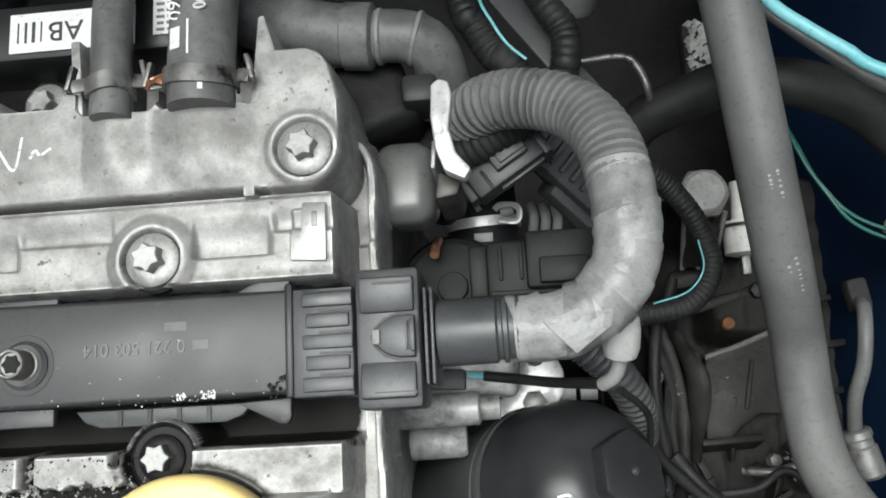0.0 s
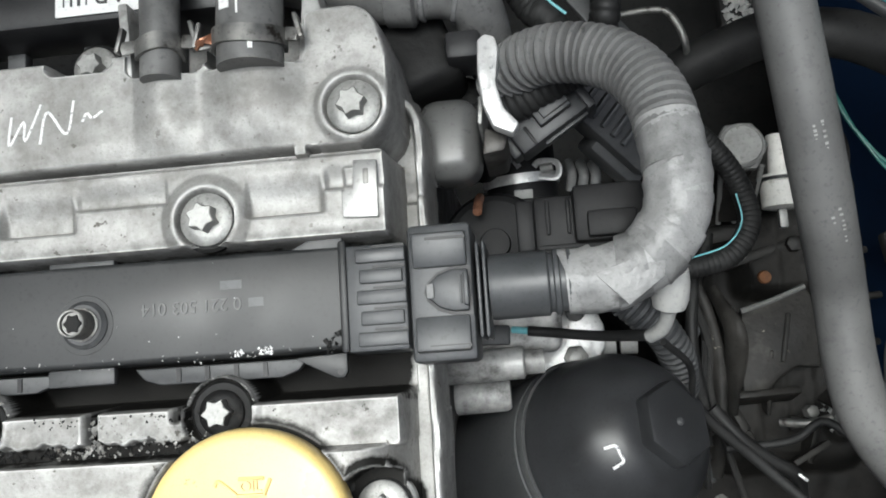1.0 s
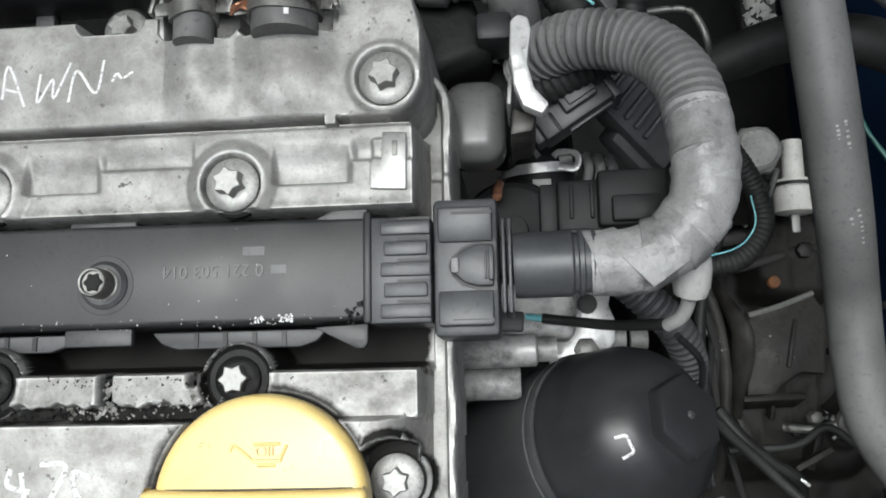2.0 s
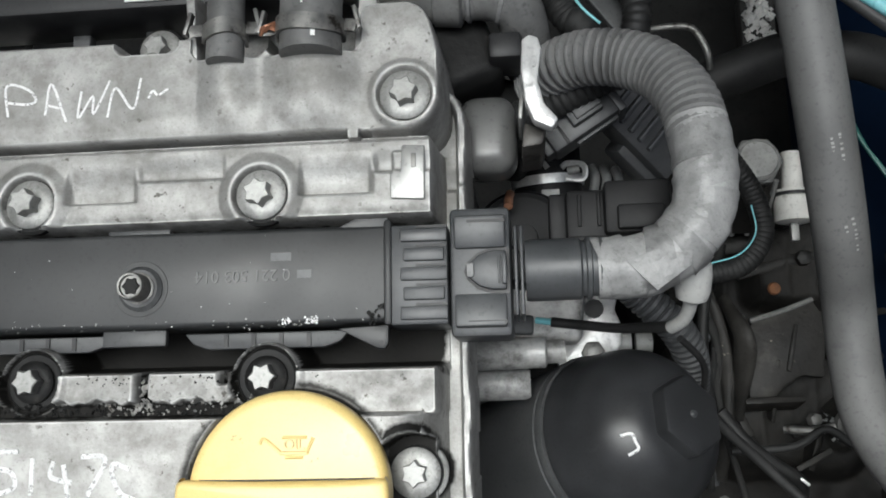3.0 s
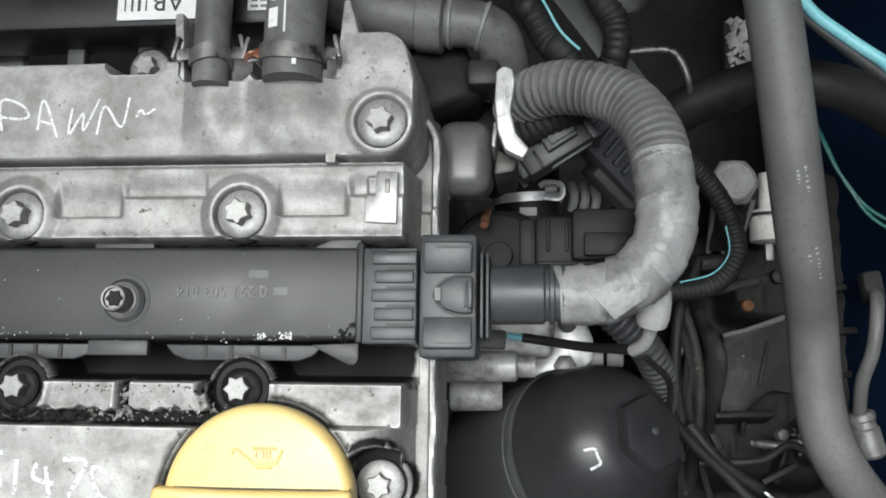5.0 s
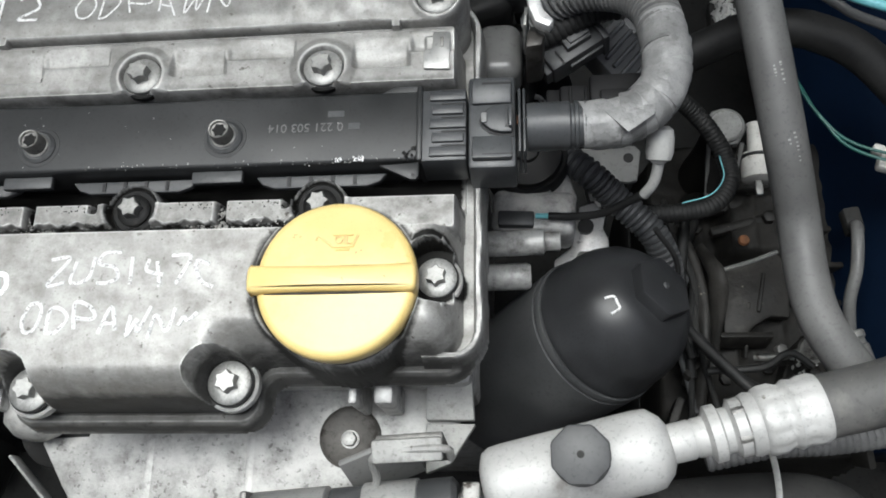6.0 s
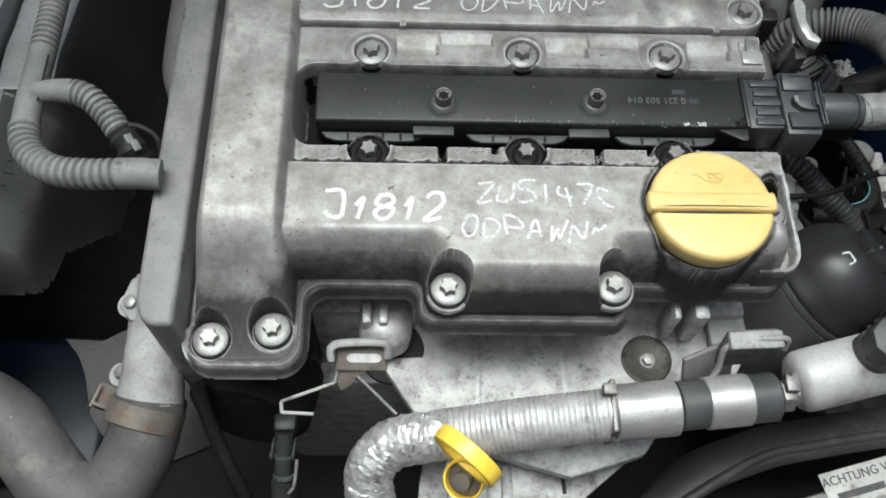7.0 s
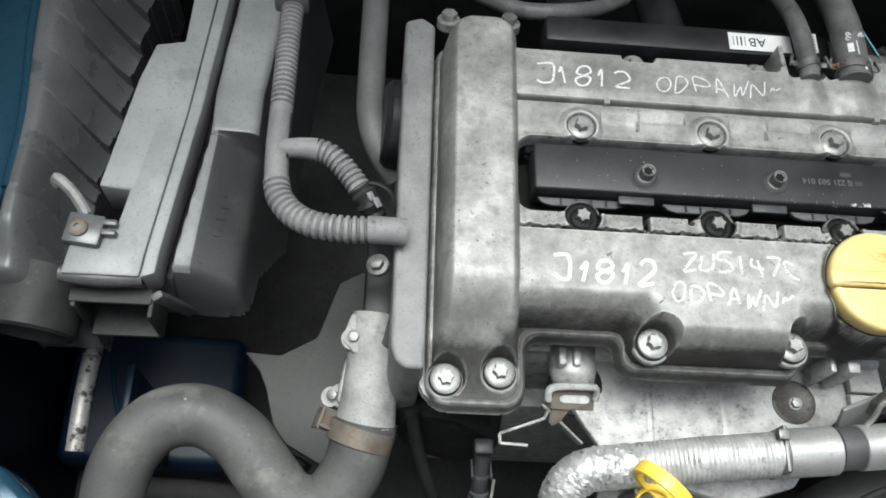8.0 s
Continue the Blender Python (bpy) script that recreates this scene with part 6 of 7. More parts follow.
part("rubber", lathe([(0.010, 0), (0.0125, 0.001), (0.0125, 0.050), (0.010, 0.052)], MC, 32), GREYPLAS, coup)
part("band", lathe([(0.0126, 0.014), (0.0133, 0.0145), (0.0133, 0.036), (0.0126, 0.0365)], MC, 36), ALU_FRESH, coup, "broad silver crimp band")
part("fitting", join(lathe([(0.006, 0.051), (0.006, 0.062)], MC, 20), hexagon(0.0085, MC @ Matrix.Translation((0, 0, 0.053)), 0.006), rbox(tuple(A0 + AXC * 0.057 + Vector((0, 0.004, 0.008))), (0.007, 0.010, 0.006), 0.001)), STEEL_DARK, coup)
can = thing("silver_canister", "matt silver metal canister with a black hexagonal cap", "canister", (0.178, -0.124, 0.71))
C0 = Vector((0.1400, -0.1315, 0.7285))
AXK = (Vector((0.2137, -0.1140, 0.7345)) - C0).normalized()
MK = frame_to(C0, AXK)
part("body", lathe([(0.009, 0), (0.0140, 0.002), (0.0158, 0.005), (0.0162, 0.010), (0.0162, 0.064), (0.0156, 0.069), (0.0115, 0.0735), (0.0085, 0.075)], MK, 48), CANISTER, can)
part("neck", lathe([(0.0078, 0.074), (0.0078, 0.083), (0.0072, 0.084), (0.0078, 0.085), (0.0078, 0.089), (0.0112, 0.0905), (0.0112, 0.0945), (0.0090, 0.0955), (0.0090, 0.0985), (0.0115, 0.100), (0.0115, 0.104)], MK, 32), CANISTER, can)
crimp = lathe([(0.0100, 0.104), (0.0118, 0.1045), (0.0126, 0.107), (0.0120, 0.1095), (0.0130, 0.1105), (0.0137, 0.1125), (0.0137, 0.1165), (0.0124, 0.1195), (0.0124, 0.1205), (0.0137, 0.1225), (0.0130, 0.1255), (0.0138, 0.128), (0.0138, 0.132), (0.0130, 0.134), (0.011, 0.134)], None, 64)
for v in crimp.verts:
    dent = 1 - 0.06 * max(0.0, math.cos(12 * math.atan2(v.co.y, v.co.x))) ** 2 * (0.1110 < v.co.z < 0.1200 or 0.1245 < v.co.z < 0.1290)
    v.co.x, v.co.y = v.co.x * dent, v.co.y * dent
crimp.transform(MK)
part("crimped_ferrule", crimp, CANISTER, can, "dented silver crimp ferrule")
part("union_hex", hexagon(0.0122, MK @ Matrix.Translation((0, 0, 0.0995)), 0.0055, 0.0008), STEEL_DARK, can)
KB = C0 + AXK * 0.0375
part("port", lathe([(0.0112, 0), (0.0112, 0.016), (0.0108, 0.0165)], frame_to(KB + Vector((0.0018, 0.0032, 0.006)), (-0.06, -0.06, 1)), 28), RUBBER, can, "dark rubber port base")
black_cap = part("black_cap", join(prism([(0.0114 * math.cos(math.pi * (k + 0.5) / 4), 0.0114 * math.sin(math.pi * (k + 0.5) / 4)) for k in range(8)], 0.0, 0.016, 0.001, frame_to(KB + Vector((0.0008, 0.0022, 0.0225)), (-0.06, -0.06, 1)))), GREYPLAS, can, "dark octagonal cap")
part("cap_hole", lathe([(0.0014, 0), (0.0014, 0.0004), (0, 0.0004)], frame_to(KB + Vector((-0.0001, 0.0013, 0.0385)), (-0.06, -0.06, 1)), 12), MATT_BLACK, black_cap)
E1 = C0 + AXK * 0.132
tagged(part("hose_from_canister", tube([tuple(E1), tuple(E1 + AXK * 0.03), tuple(E1 + AXK * 0.07 + Vector((0, 0.004, 0))), (0.39, -0.06, 0.74), (0.45, -0.03, 0.72)], 0.0125, 24, 0.005), RUBBER), "thick dark rubber hose from the silver canister", "hose")

# ---- dipstick ----
dip = thing("dipstick", "yellow plastic dipstick loop handle on a dark tube", "dipstick", (-0.035, -0.166, 0.70))
DM = frame_to((-0.0274, -0.1696, 0.733), (-0.65, -0.75, -0.08))
part("loop_handle", hoop([(0.0156, -0.0038), (0.0170, -0.0044), (0.0184, -0.0038), (0.0188, 0.0), (0.0184, 0.0038), (0.0170, 0.0044), (0.0156, 0.0038), (0.0153, 0.0)], DM, 48, 0.9), STICK_YELLOW, dip, "yellow plastic loop")
part("skirt", hoop([(0.0104, -0.008), (0.0108, -0.001), (0.0103, 0.0003), (0.0093, 0.0), (0.0092, -0.008)], frame_to((-0.0288, -0.1780, 0.7160), (-0.35, -0.45, 0.82)), 32), STICK_YELLOW, dip, "yellow skirt")
b = lathe([(0.0088, -0.02), (0.0090, -0.004), (0.005, -0.002), (0.0045, 0.004), (0, 0.005)], None, 20)
b.transform(frame_to((-0.0288, -0.1780, 0.7160), (-0.35, -0.45, 0.82)))
part("stopper", b, RUST, dip, "brown stopper")
tagged(part("dipstick_tube", tube([(-0.0325, -0.168, 0.71), (-0.032, -0.168, 0.66), (-0.03, -0.165, 0.5)], 0.0045, 12, 0.01), STEEL_DARK), "dark steel dipstick tube", "tube")

# ---- radiator top and fan shroud with warning label ----
shroud = thing("fan_shroud", "black plastic fan shroud and radiator top with a warning label", "fan shroud", (0.2, -0.19, 0.5))
part("top_bar", tube([(0.06, -0.215, 0.645), (0.10, -0.168, 0.650), (0.14, -0.150, 0.655), (0.175, -0.142, 0.656), (0.225, -0.1345, 0.657), (0.265, -0.131, 0.657), (0.290, -0.1325, 0.657), (0.3055, -0.1420, 0.655), (0.316, -0.165, 0.645)], 0.0140, 24, 0.004, None, 0.62), SHROUD, shroud)
part("bar_ridge", tube([(0.085, -0.186, 0.659), (0.14, -0.1560, 0.6635), (0.175, -0.1478, 0.6645), (0.225, -0.1405, 0.6655), (0.265, -0.1372, 0.6655), (0.288, -0.1385, 0.6650)], 0.0032, 10, 0.004), SHROUD, shroud)
part("panel", prism([(0.09, -0.215), (0.16, -0.177), (0.25, -0.152), (0.30, -0.142), (0.312, -0.17), (0.312, -0.30), (0.09, -0.30)], 0.60, 0.648, 0.003), LOOM_GREY, shroud)
LM = pose(0.2245, -0.1605, 0.6486, 0, 0, 14.6)
b = rbox((0, 0, 0), (0.082, 0.0205, 0.0008), 0.0003)
b.transform(LM)
warning = part("warning_label", b, DINGY, shroud, "white paper warning label")
b = join(text_mesh("ACHTUNG VENTILATOR", 0.0074, pose(0, 0.0045, 0.0006)), rbox((-0.02, -0.0045, 0.0006), (0.03, 0.004, 0.0003), 0), rbox((0.018, -0.0045, 0.0006), (0.03, 0.004, 0.0003), 0))
b.transform(LM)
part("print", b, INK, warning)
sticker = part("round_sticker", lathe([(0.0105, 0), (0.0105, 0.0005), (0.0095, 0.0006), (0, 0.0006)], pose(0.2815, -0.1555, 0.6482), 28), DINGY, shroud)
part("sticker_patch", prism([(0.2785, -0.1610), (0.2820, -0.1595), (0.2860, -0.1600), (0.2850, -0.1550), (0.2865, -0.1510), (0.2820, -0.1500), (0.2785, -0.1520), (0.2800, -0.1560)], 0.6488, 0.6492, 0.0001), PALE_LIME, sticker, "pale yellow patch on a round sticker")
tagged(part("cable_tie", join(tube([(0.2670, -0.106, 0.655), (0.2670, -0.110, 0.668), (0.2672, -0.118, 0.6735), (0.2675, -0.130, 0.6735), (0.2678, -0.142, 0.665), (0.2680, -0.145, 0.655)], 0.0016, 8, 0.002, None, 0.5), rbox((0.2671, -0.1095, 0.671), (0.005, 0.005, 0.004), 0.001)), BOOT), "white plastic cable tie on the shroud bar", "cable tie")
tagged(part("shroud_conduit", corrugated([(0.24, -0.112, 0.655), (0.27, -0.106, 0.658), (0.30, -0.104, 0.658), (0.34, -0.098, 0.655)], 0.0068, 0.0035, 0.1, 14), LOOM_GREY), "black ribbed conduit along the shroud", "wiring")
tagged(part("blower_motor", lathe([(0.03, 0), (0.04, 0.004), (0.04, 0.05), (0, 0.05)], frame_to((0.1, -0.2, 0.50), (0.2, 0.1, 1)), 32), BLACK), "black round cover below the shroud", "cover")

# ---- timing end: belt cover, thermostat, hoses ----
belt = thing("belt_cover", "dusty grey plastic belt cover along the engine's end", "engine cover", (-0.172, 0, 0.6))
part("rim", prism([(-0.1845, -0.1065), (-0.1815, -0.1150), (-0.1760, -0.1190), (-0.1655, -0.1190), (-0.1655, 0.108), (-0.174, 0.114), (-0.1845, 0.110)], 0.60, 0.772, 0.0026, None, 3), CONDUIT, belt)
part("side", rbox((-0.19, -0.04, 0.66), (0.022, 0.10, 0.11), 0.003), BLACK, belt)
part("bulge", lathe([(0.03, 0), (0.03, 0.014), (0.026, 0.018), (0, 0.018)], frame_to((-0.178, 0.07, 0.71), (-1, 0, 0.1)), 28), BLACK, belt)
def plain_bolt(name, label, m, s=1.0):
    b = thing(name, label, "bolt")
    part("flange", lathe([(0.0075, -0.004), (0.0075, 0.0012), (0.005, 0.002), (0, 0.002)]), STEEL, b)
    part("head", hexagon(0.0052, Matrix.Translation((0, 0, 0.0015)), 0.005), STEEL, b)
    b.matrix_basis = m @ Matrix.Scale(s, 4)
    return b


plain_bolt("belt_cover_bolt", "bright hex bolt on the belt cover's side", pose(-0.1937, -0.0370, 0.7165, 0, -15, 0), 0.95)
for at in ((-0.157, 0.112, 0.772), (-0.1185, 0.1125, 0.772)):
    plain_bolt("rear_bolt", "bright bolt at the rear of the timing end", pose(*at, -20, 0, 0))

th = thing("thermostat_housing", "pale cast aluminium thermostat housing with two bolts", "thermostat", (-0.19, -0.1, 0.66))
part("casting", tube([(-0.1945, -0.066, 0.706), (-0.1955, -0.080, 0.703), (-0.1945, -0.095, 0.699), (-0.1945, -0.112, 0.694), (-0.1958, -0.131, 0.687)], 0.0135, 28, 0.002, lambda s: 1 + 6.5 * s, 0.9), THERMO, th)
for piece in (prism([(-0.213, -0.085), (-0.208, -0.068), (-0.186, -0.064), (-0.183, -0.072), (-0.1845, -0.086), (-0.205, -0.094)], 0.706, 0.7125, 0.002, None),
                     lathe([(0.007, 0), (0.007, 0.014), (0, 0.014)], frame_to((-0.205, -0.083, 0.698), (-0.1, -0.1, 1)), 20), lathe([(0.0065, 0), (0.0065, 0.014), (0, 0.014)], frame_to((-0.2145, -0.110, 0.662), (-0.3, -0.1, 1)), 20),
                     prism([(-0.2175, -0.104), (-0.206, -0.099), (-0.198, -0.110), (-0.205, -0.122), (-0.2165, -0.117)], 0.668, 0.676, 0.0015, None),
                     rbox((-0.2060, -0.104, 0.682), (0.014, 0.030, 0.02), 0.004, (10, 0, -8))):
    part("lug", piece, THERMO, th)
plain_bolt("thermostat_bolt", "steel bolt on the thermostat housing", pose(-0.2055, -0.0835, 0.7115, 5, -8, 0), 0.72)
plain_bolt("thermostat_bolt", "steel bolt on the thermostat housing", pose(-0.2165, -0.1105, 0.6755, 8, -20, 0), 0.68)
fat = thing("radiator_hose", "thick curved grey rubber radiator hose with a rusty clamp", "hose", (-0.25, -0.16, 0.65))
part("hose", tube([(-0.1953, -0.1285, 0.6880), (-0.197, -0.138, 0.684), (-0.203, -0.158, 0.675), (-0.217, -0.176, 0.668), (-0.238, -0.176, 0.668), (-0.256, -0.158, 0.672), (-0.272, -0.1395, 0.676), (-0.296, -0.1275, 0.678), (-0.322, -0.132, 0.676), (-0.340, -0.154, 0.67), (-0.346, -0.185, 0.655), (-0.34, -0.23, 0.62)], 0.0192, 36, 0.004), RUBBER, fat)
clamp = part("clamp", lathe([(0.0196, 0), (0.0206, 0.0005), (0.0206, 0.012), (0.0196, 0.0125)], frame_to((-0.1965, -0.1315, 0.6862), (-0.27, -0.95, -0.32)), 40), RUST, fat, "rusty flat spring clamp")
part("clamp_tab", join(rbox((-0.2190, -0.1285, 0.689), (0.010, 0.013, 0.002), 0.0005, (0, 30, -16)), rbox((-0.2240, -0.1290, 0.692), (0.002, 0.013, 0.008), 0.0005, (0, 30, -16)), rbox((-0.2210, -0.1345, 0.692), (0.008, 0.002, 0.008), 0.0005, (0, 30, -16))), RUST, clamp)

cond = thing("tee_conduit", "grey ribbed wiring conduit with a tee branch beside the belt cover", "wiring", (-0.25, 0.0, 0.75))
part("upper_run", corrugated([(-0.2575, 0.20, 0.75), (-0.2578, 0.12, 0.762), (-0.2572, 0.07, 0.766), (-0.2568, 0.036, 0.767)], 0.0072, 0.0036, 0.24), CONDUIT, cond)
part("tee", join(tube([(-0.2568, 0.040, 0.767), (-0.2562, 0.012, 0.769), (-0.2545, -0.013, 0.771)], 0.0070, 24, 0.003), tube([(-0.256, 0.0105, 0.770), (-0.243, 0.0105, 0.773), (-0.232, 0.0095, 0.774)], 0.0068, 20, 0.003, lambda s: 0.8 + 9 * s if s < 0.022 else 1.0)), CONDUIT, cond)
part("slit", rbox((-0.2495, 0.018, 0.7745), (0.0008, 0.030, 0.0006), 0, (0, 50, 0)), BLACK, cond, "dark slit along the tee")
part("lower_run", corrugated([(-0.2548, -0.010, 0.771), (-0.2515, -0.022, 0.772), (-0.243, -0.033, 0.774), (-0.230, -0.0405, 0.777), (-0.212, -0.0432, 0.779), (-0.198, -0.0430, 0.780)], 0.0078, 0.0042, 0.24), CONDUIT, cond)
part("cuff", tube([(-0.199, -0.043, 0.780), (-0.188, -0.043, 0.780), (-0.179, -0.043, 0.779)], 0.0078, 20, 0.003), CONDUIT, cond)
part("branch", corrugated([(-0.233, 0.0097, 0.774), (-0.224, 0.006, 0.774), (-0.214, -0.003, 0.772), (-0.206, -0.013, 0.770)], 0.0070, 0.0036, 0.24), CONDUIT, cond)
part("branch_plug", tube([(-0.207, -0.012, 0.770), (-0.201, -0.019, 0.766), (-0.196, -0.026, 0.758)], 0.0074, 16, 0.002, lambda s: 1 + 0.12 * math.sin(s * 1900)), RUBBER_DARK, cond, "dark crumpled rubber plug")
part("plug_cable", tube([(-0.204, -0.010, 0.773), (-0.196, -0.010, 0.772), (-0.188, -0.014, 0.768), (-0.186, -0.022, 0.760)], 0.0015, 8, 0.002), RUBBER_DARK, cond)
for a in (0.0, 0.004):
    part("plug_tab", rbox((-0.2000 + a, -0.0185 - a, 0.7735), (0.004, 0.006, 0.002), 0.0005, (20, 15, 40)), CONDUIT, cond)
part("clip", rbox((-0.2585, 0.1235, 0.765), (0.022, 0.006, 0.016), 0.002), CONDUIT, cond)
tagged(part("vacuum_pipe", tube([(-0.206, 0.24, 0.70), (-0.206, 0.17, 0.70), (-0.2055, 0.10, 0.70), (-0.203, 0.075, 0.70), (-0.195, 0.056, 0.695), (-0.184, 0.044, 0.685)], 0.0098, 24, 0.004), PIPEGREY), "smooth grey bent pipe beside the belt cover", "pipe")

# ---- air filter box ----
box = thing("air_filter_box", "large dark grey plastic air filter box with ribbed lid", "air filter", (-0.34, 0.03, 0.55))
def soft_over(d, k):
    return 0.5 * (d + np.sqrt(d * d + k * k))


def box_edge(y):
    return np.interp(y, [-0.09, -0.039, 0.0, 0.05, 0.09, 0.16, 0.24], [-0.2850, -0.2825, -0.2805, -0.2775, -0.2775, -0.270, -0.260])


def sill(y):
    return np.interp(y, [-0.06, -0.02, 0.03], [0.652, 0.640, 0.577])


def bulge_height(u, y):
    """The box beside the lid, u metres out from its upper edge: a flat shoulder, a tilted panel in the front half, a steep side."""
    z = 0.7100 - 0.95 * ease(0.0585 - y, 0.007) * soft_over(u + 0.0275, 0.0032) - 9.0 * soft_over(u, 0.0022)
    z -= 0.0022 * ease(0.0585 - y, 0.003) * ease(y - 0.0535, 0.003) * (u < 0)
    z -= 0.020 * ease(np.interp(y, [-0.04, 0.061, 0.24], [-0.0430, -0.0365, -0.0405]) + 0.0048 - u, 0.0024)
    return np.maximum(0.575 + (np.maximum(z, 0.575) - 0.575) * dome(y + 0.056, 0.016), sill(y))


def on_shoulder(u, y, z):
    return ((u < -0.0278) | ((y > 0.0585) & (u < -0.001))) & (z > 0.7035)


# shoulder in the lighter tone, side darker: dust plus light painted into the colour
for name, mat, note, pick in (("shoulder", AIRBOX, "dusty flat shoulder in the box's lit tone", on_shoulder), ("front_bulge", AIRBOX_SHADED, "rounded side in the box's shaded tone", lambda u, y, z: (z > sill(y) + 0.0012) & ~on_shoulder(u, y, z))):
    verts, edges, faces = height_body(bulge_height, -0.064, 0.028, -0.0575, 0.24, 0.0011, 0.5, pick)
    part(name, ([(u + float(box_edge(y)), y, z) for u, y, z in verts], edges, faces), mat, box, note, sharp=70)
part("rim", prism([(-0.3005, 0.24), (-0.3140, 0.061), (-0.3255, -0.040), (-0.3262, -0.054), (-0.3345, -0.057), (-0.3335, -0.040), (-0.3220, 0.061), (-0.3085, 0.24)], 0.700, 0.7255, 0.0015), AIRBOX, box)
part("rim_tail", rbox((-0.3195, -0.0608, 0.692), (0.0075, 0.005, 0.068), 0.0015, (7, -12, 33)), AIRBOX_SHADED, box, "rim flange turning down at the corner")
part("lid_deck", prism([(-0.310, 0.24), (-0.3230, 0.061), (-0.3346, -0.040), (-0.3356, -0.056), (-0.382, -0.056), (-0.380, -0.036), (-0.354, -0.0215), (-0.3505, 0.0025), (-0.370, 0.0035), (-0.3585, 0.085), (-0.3515, 0.114), (-0.333, 0.118), (-0.330, 0.24)], 0.69, 0.7235, 0.002), AIRBOX, box)
def lid_height(x, y):
    """The ribbed lid: a rolled outer edge, then a slope in slanted louvres that deepen towards its inner edge."""
    left = np.interp(y, [-0.066, 0.0, 0.05, 0.12, 0.24], [-0.430, -0.4290, -0.4300, -0.4385, -0.4485])
    right = np.interp(y, [-0.052, 0.0, 0.1, 0.24], [-0.385, -0.391, -0.380, -0.374])
    u = (x - left) / (right - left)
    z = 0.7225 - 0.058 * ease(u - 0.24, 0.80) - 0.030 * (1 - dome(u + 0.02, 0.16))
    louvre = (y + 0.5 * (x + 0.4045) - 0.037) / 0.0303
    z = z + 0.0125 * ease(u - 0.20, 0.85) * (1 - (louvre - np.floor(louvre))) * (louvre > -0.4)
    z = z - 0.012 * ease(-y - 0.018, 0.030)
    return np.where((u > -0.01) & (u < 1.0), 0.60 + (z - 0.60) * dome(y + 0.064, 0.016), 0.59)


part("intake_shell", height_body(lid_height, -0.452, -0.370, -0.066, 0.24, 0.0009, 0.60), LID, box, "glossy grey lid with slanted louvres", sharp=40)
part("catch", tube([(-0.3955, 0.004, 0.722), (-0.391, 0.002, 0.730), (-0.3815, -0.006, 0.728), (-0.374, -0.016, 0.722)], 0.0034, 8, 0.002, None, 1.5), THERMO, box, "bent metal catch")
boss = part("screw_boss", join(rbox((-0.3715, -0.0285, 0.725), (0.022, 0.020, 0.008), 0.0015, (0, 0, -6)), rbox((-0.357, -0.0300, 0.726), (0.009, 0.004, 0.006), 0.001), rbox((-0.357, -0.0235, 0.726), (0.009, 0.004, 0.006), 0.001)), LID, box)
part("screw", lathe([(0.0058, 0.729), (0.0058, 0.7305), (0.0040, 0.7318), (0.0018, 0.7318), (0.0018, 0.7305), (0, 0.7305)], Matrix.Translation((-0.3745, -0.0285, 0)), 20), RUST, boss, "rust-tinged screw")
part("bead", tube([(-0.384, -0.0535, 0.716), (-0.36, -0.0555, 0.716), (-0.335, -0.0535, 0.716)], 0.0055, 14, 0.003), AIRBOX_SHADED, box)
for wall in (rbox((-0.3560, -0.0590, 0.7020), (0.050, 0.014, 0.004), 0.001, (6, 0, 0)), rbox((-0.3535, -0.062, 0.662), (0.045, 0.024, 0.004), 0.001), rbox((-0.3785, -0.060, 0.682), (0.003, 0.018, 0.040), 0.001), rbox((-0.3315, -0.062, 0.682), (0.003, 0.024, 0.040), 0.001)):
    part("duct_wall", wall, SHROUD, box)
# black sheet stands in for the shade deep in the duct mouth
part("duct_inside", rbox((-0.3545, -0.050, 0.682), (0.044, 0.004, 0.036), 0.001), MATT_BLACK, box, "black sheet for the shade inside the duct")
part("snorkel", lathe([(0.030, -0.01), (0.030, 0.030), (0.0275, 0.032), (0.0262, 0.030), (0.0262, 0.0), (0, -0.001)], frame_to((-0.412, -0.045, 0.670), (-0.1, -1, -0.12)), 36), SHROUD, box)
def on_panel(x, y):
    return float(bulge_height(np.array([x]) - box_edge(y), np.array([y]))[0]) + 0.0002


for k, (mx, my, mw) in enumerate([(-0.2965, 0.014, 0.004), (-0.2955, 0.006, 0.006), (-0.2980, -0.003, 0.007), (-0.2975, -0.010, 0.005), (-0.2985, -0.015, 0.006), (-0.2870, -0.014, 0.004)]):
    part("embossed_mark", rbox((mx, my, on_panel(mx, my)), (mw, 0.0022, 0.0010), 0.0003, (0, 43, 12)), AIRBOX_SHADED, box)

# ---- behind and below the timing end ----
tagged(part("sheet_plate", prism([(-0.288, -0.0585), (-0.262, -0.060), (-0.236, -0.045), (-0.222, 0.0), (-0.205, 0.01), (-0.18, 0.0), (-0.18, -0.13), (-0.215, -0.145), (-0.252, -0.125), (-0.262, -0.112), (-0.27, -0.085), (-0.276, -0.072)], 0.583, 0.590, 0.001), SHADE_PLATE), "plain grey sheet metal plate below the hoses", "panel")
tagged(part("mottled_tube", tube([(-0.406, -0.040, 0.56), (-0.4071, -0.07, 0.56), (-0.4071, -0.10, 0.56), (-0.4076, -0.1294, 0.555)], 0.0068, 16, 0.003), MOTTLED_SILVER), "mottled silver tube on the blue panel", "tube")
leg = thing("blue_chassis_leg", "dark blue painted chassis leg with an upright flange", "panel", (-0.40, -0.045, 0.33))
part("box_section", rbox((-0.40, -0.045, 0.36), (0.16, 0.13, 0.06), 0.012, (0, 4, 0), 3), CHASSIS_BLUE, leg)
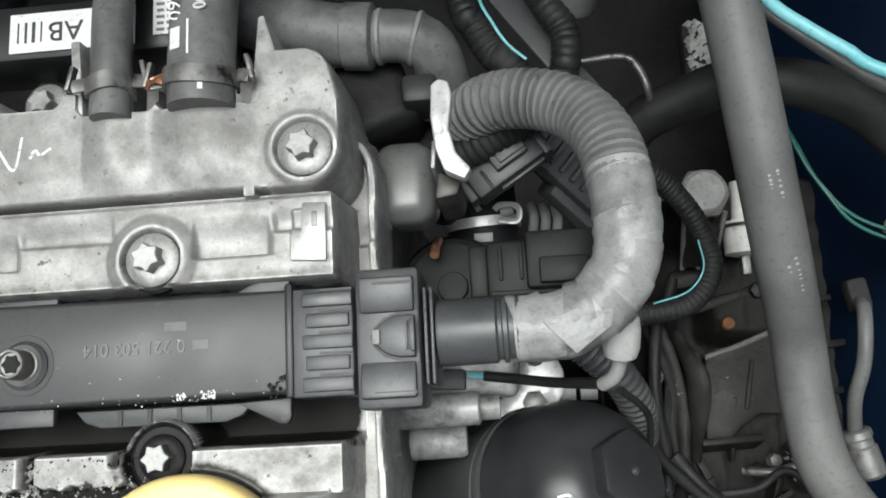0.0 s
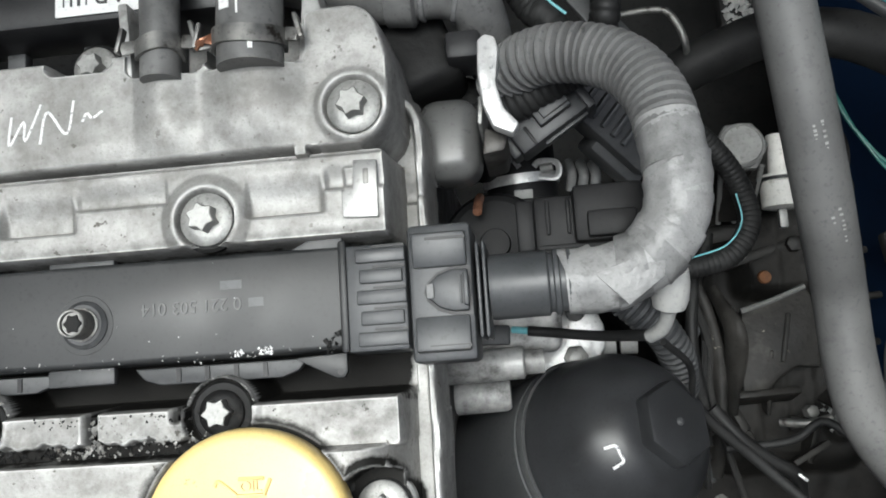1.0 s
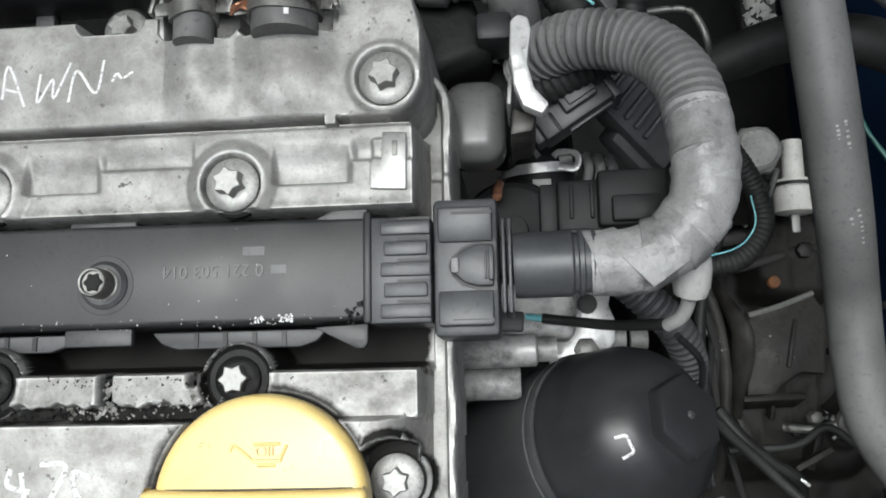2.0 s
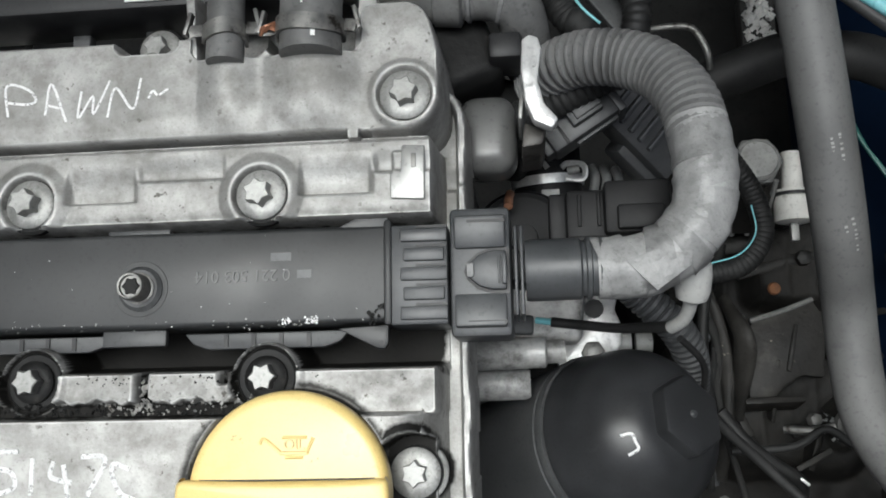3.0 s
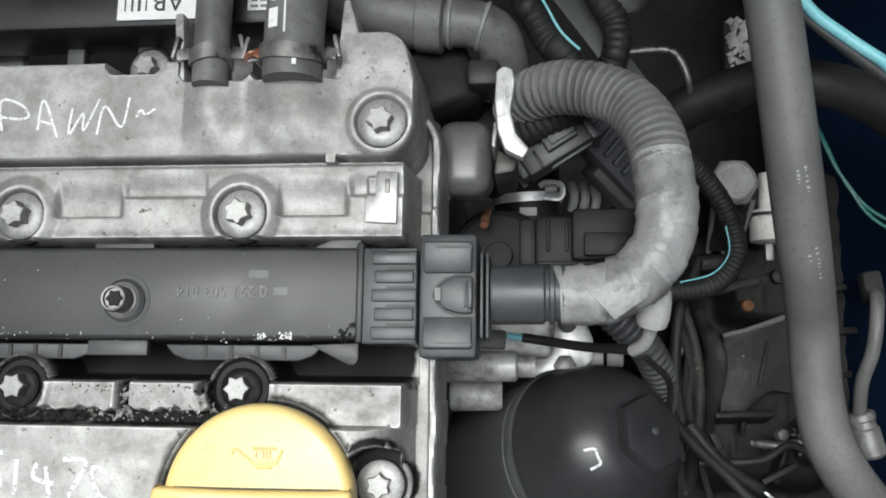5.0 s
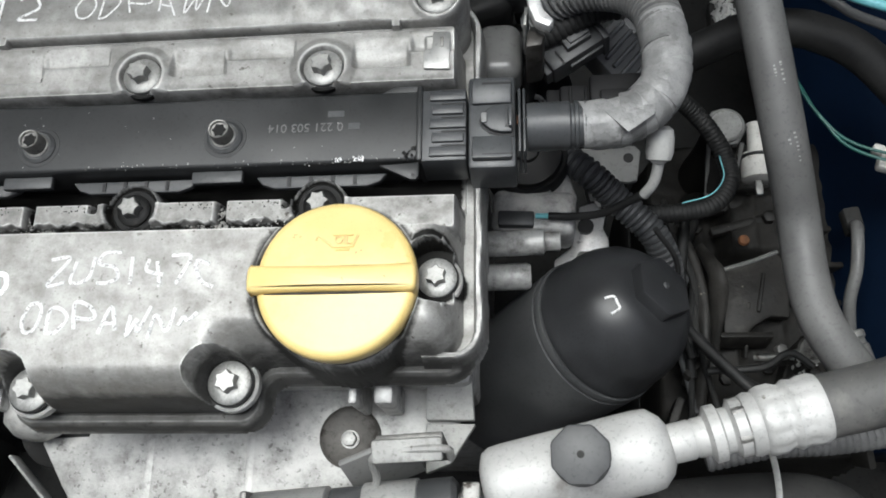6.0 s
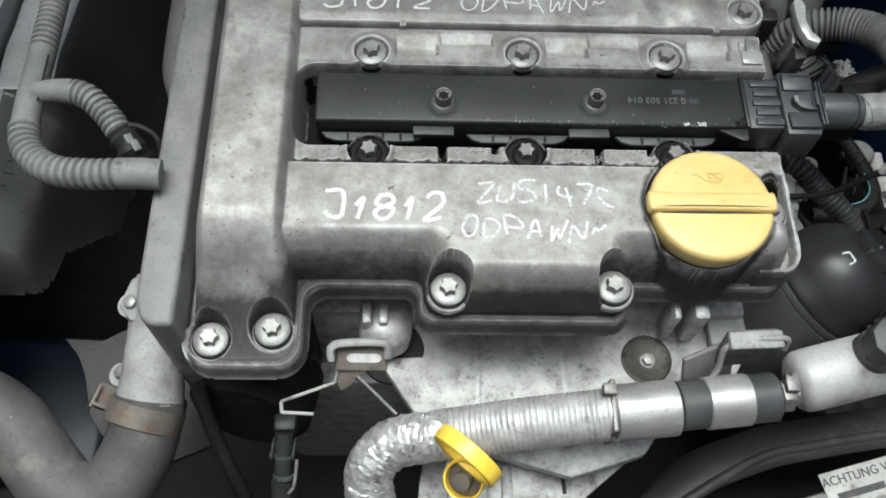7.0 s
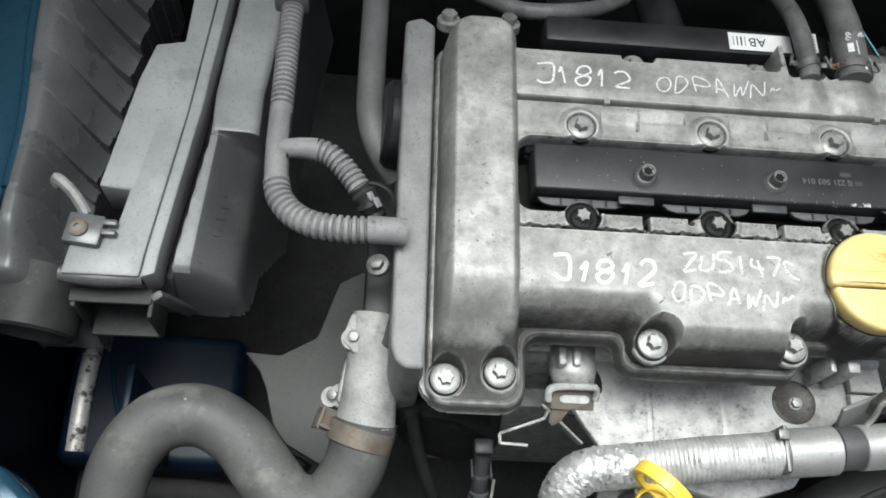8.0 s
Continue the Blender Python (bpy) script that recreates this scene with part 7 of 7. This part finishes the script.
part("upright_flange", rbox((-0.3790, -0.085, 0.47), (0.006, 0.05, 0.16), 0.002), CHASSIS_BLUE, leg)
wing = thing("wing_edge", "glossy blue painted wing edge beside the filter box", "body panel", (-0.455, 0.1, 0.69))
part("rolled_lip", tube([(-0.4455, 0.235, 0.7195), (-0.4356, 0.12, 0.7195), (-0.4268, 0.0475, 0.7195), (-0.4258, 0.0, 0.7195)], 0.0034, 14, 0.006), WING_BLUE, wing)
part("panel", prism([(-0.4470, 0.24), (-0.4366, 0.12), (-0.4275, 0.0475), (-0.4265, -0.004), (-0.440, -0.03), (-0.484, -0.03), (-0.484, 0.24)], 0.69, 0.722, 0.006, None, 3), WING_BLUE, wing)
tagged(part("front_wing_edge", prism([(-0.4230, -0.1550), (-0.3990, -0.1760), (-0.385, -0.20), (-0.38, -0.26), (-0.484, -0.26), (-0.484, -0.14)], 0.60, 0.64, 0.006, None, 3), WING_BLUE), "glossy blue painted body edge beside the hose", "body panel")
tagged(part("blue_flange", tube([(-0.4120, -0.020, 0.50), (-0.4112, -0.0351, 0.50), (-0.4040, -0.065, 0.50), (-0.3973, -0.0912, 0.495)], 0.0022, 8, 0.004), WING_BLUE), "thin blue painted panel flange", "body panel")
plugs = thing("black_sensor_plug", "black wiring plug with a steel retaining spring", "connector", (-0.122, -0.15, 0.64))
part("plug", join(rbox((-0.1225, -0.141, 0.682), (0.012, 0.010, 0.012), 0.002), tube([(-0.1228, -0.146, 0.684), (-0.1235, -0.160, 0.675), (-0.1235, -0.172, 0.665)], 0.0050, 14, 0.002), tube([(-0.1235, -0.168, 0.668), (-0.1238, -0.185, 0.65), (-0.124, -0.21, 0.61)], 0.0068, 14, 0.003)), COIL, plugs)
for zk, ry in ((0.677, -0.1555), (0.671, -0.1655)):
    part("plug_ring", lathe([(0.0052, 0), (0.0060, 0.0004), (0.0060, 0.0022), (0.0052, 0.0026)], frame_to((-0.1233, ry, zk), (0, -0.8, -0.55)), 18), GREYPLAS, plugs)
for sx in (-1, 1):
    part("plug_clip", rbox((-0.1233 + sx * 0.0058, -0.154, 0.680), (0.0012, 0.014, 0.003), 0.0004, (-30, 0, 0)), GREYPLAS, plugs)
part("spring", tube([(-0.1155, -0.160, 0.681), (-0.117, -0.172, 0.674), (-0.120, -0.176, 0.671)], 0.0009, 8, 0.001), STEEL, plugs, "steel wire spring")
tagged(part("oily_lead", tube([(-0.168, -0.125, 0.70), (-0.163, -0.142, 0.68), (-0.152, -0.165, 0.655), (-0.138, -0.19, 0.63), (-0.12, -0.22, 0.6)], 0.0042, 12, 0.003), GRIME), "oily black lead below the timing end", "wire")
pump = thing("water_pump", "grimy black pump body below the timing end", "pump", (-0.14, -0.08, 0.62))
part("pulley", lathe([(0.035, 0), (0.035, 0.03), (0.03, 0.035), (0, 0.035)], frame_to((-0.14, -0.1, 0.66), (-0.2, -1, 0.2)), 32), GRIME, pump)
part("body", rbox((-0.14, -0.06, 0.68), (0.06, 0.10, 0.10), 0.008), GRIME, pump)
tagged(part("lower_pipe", tube([(-0.245, -0.12, 0.50), (-0.262, -0.150, 0.49), (-0.275, -0.19, 0.47)], 0.008, 16, 0.004), RUBBER_DARK), "dull black pipe below the radiator hose", "pipe")
tagged(part("lower_cross_pipe", tube([(-0.42, -0.135, 0.42), (-0.32, -0.14, 0.425), (-0.22, -0.15, 0.42)], 0.012, 16, 0.004), MATT_BLACK), "sooty pipe low under the radiator hose", "pipe")
tagged(part("lower_ledge", rbox((-0.352, -0.170, 0.47), (0.04, 0.022, 0.02), 0.003, (0, 0, 8)), MATT_BLACK), "sooty ledge low under the radiator hose", "ledge")
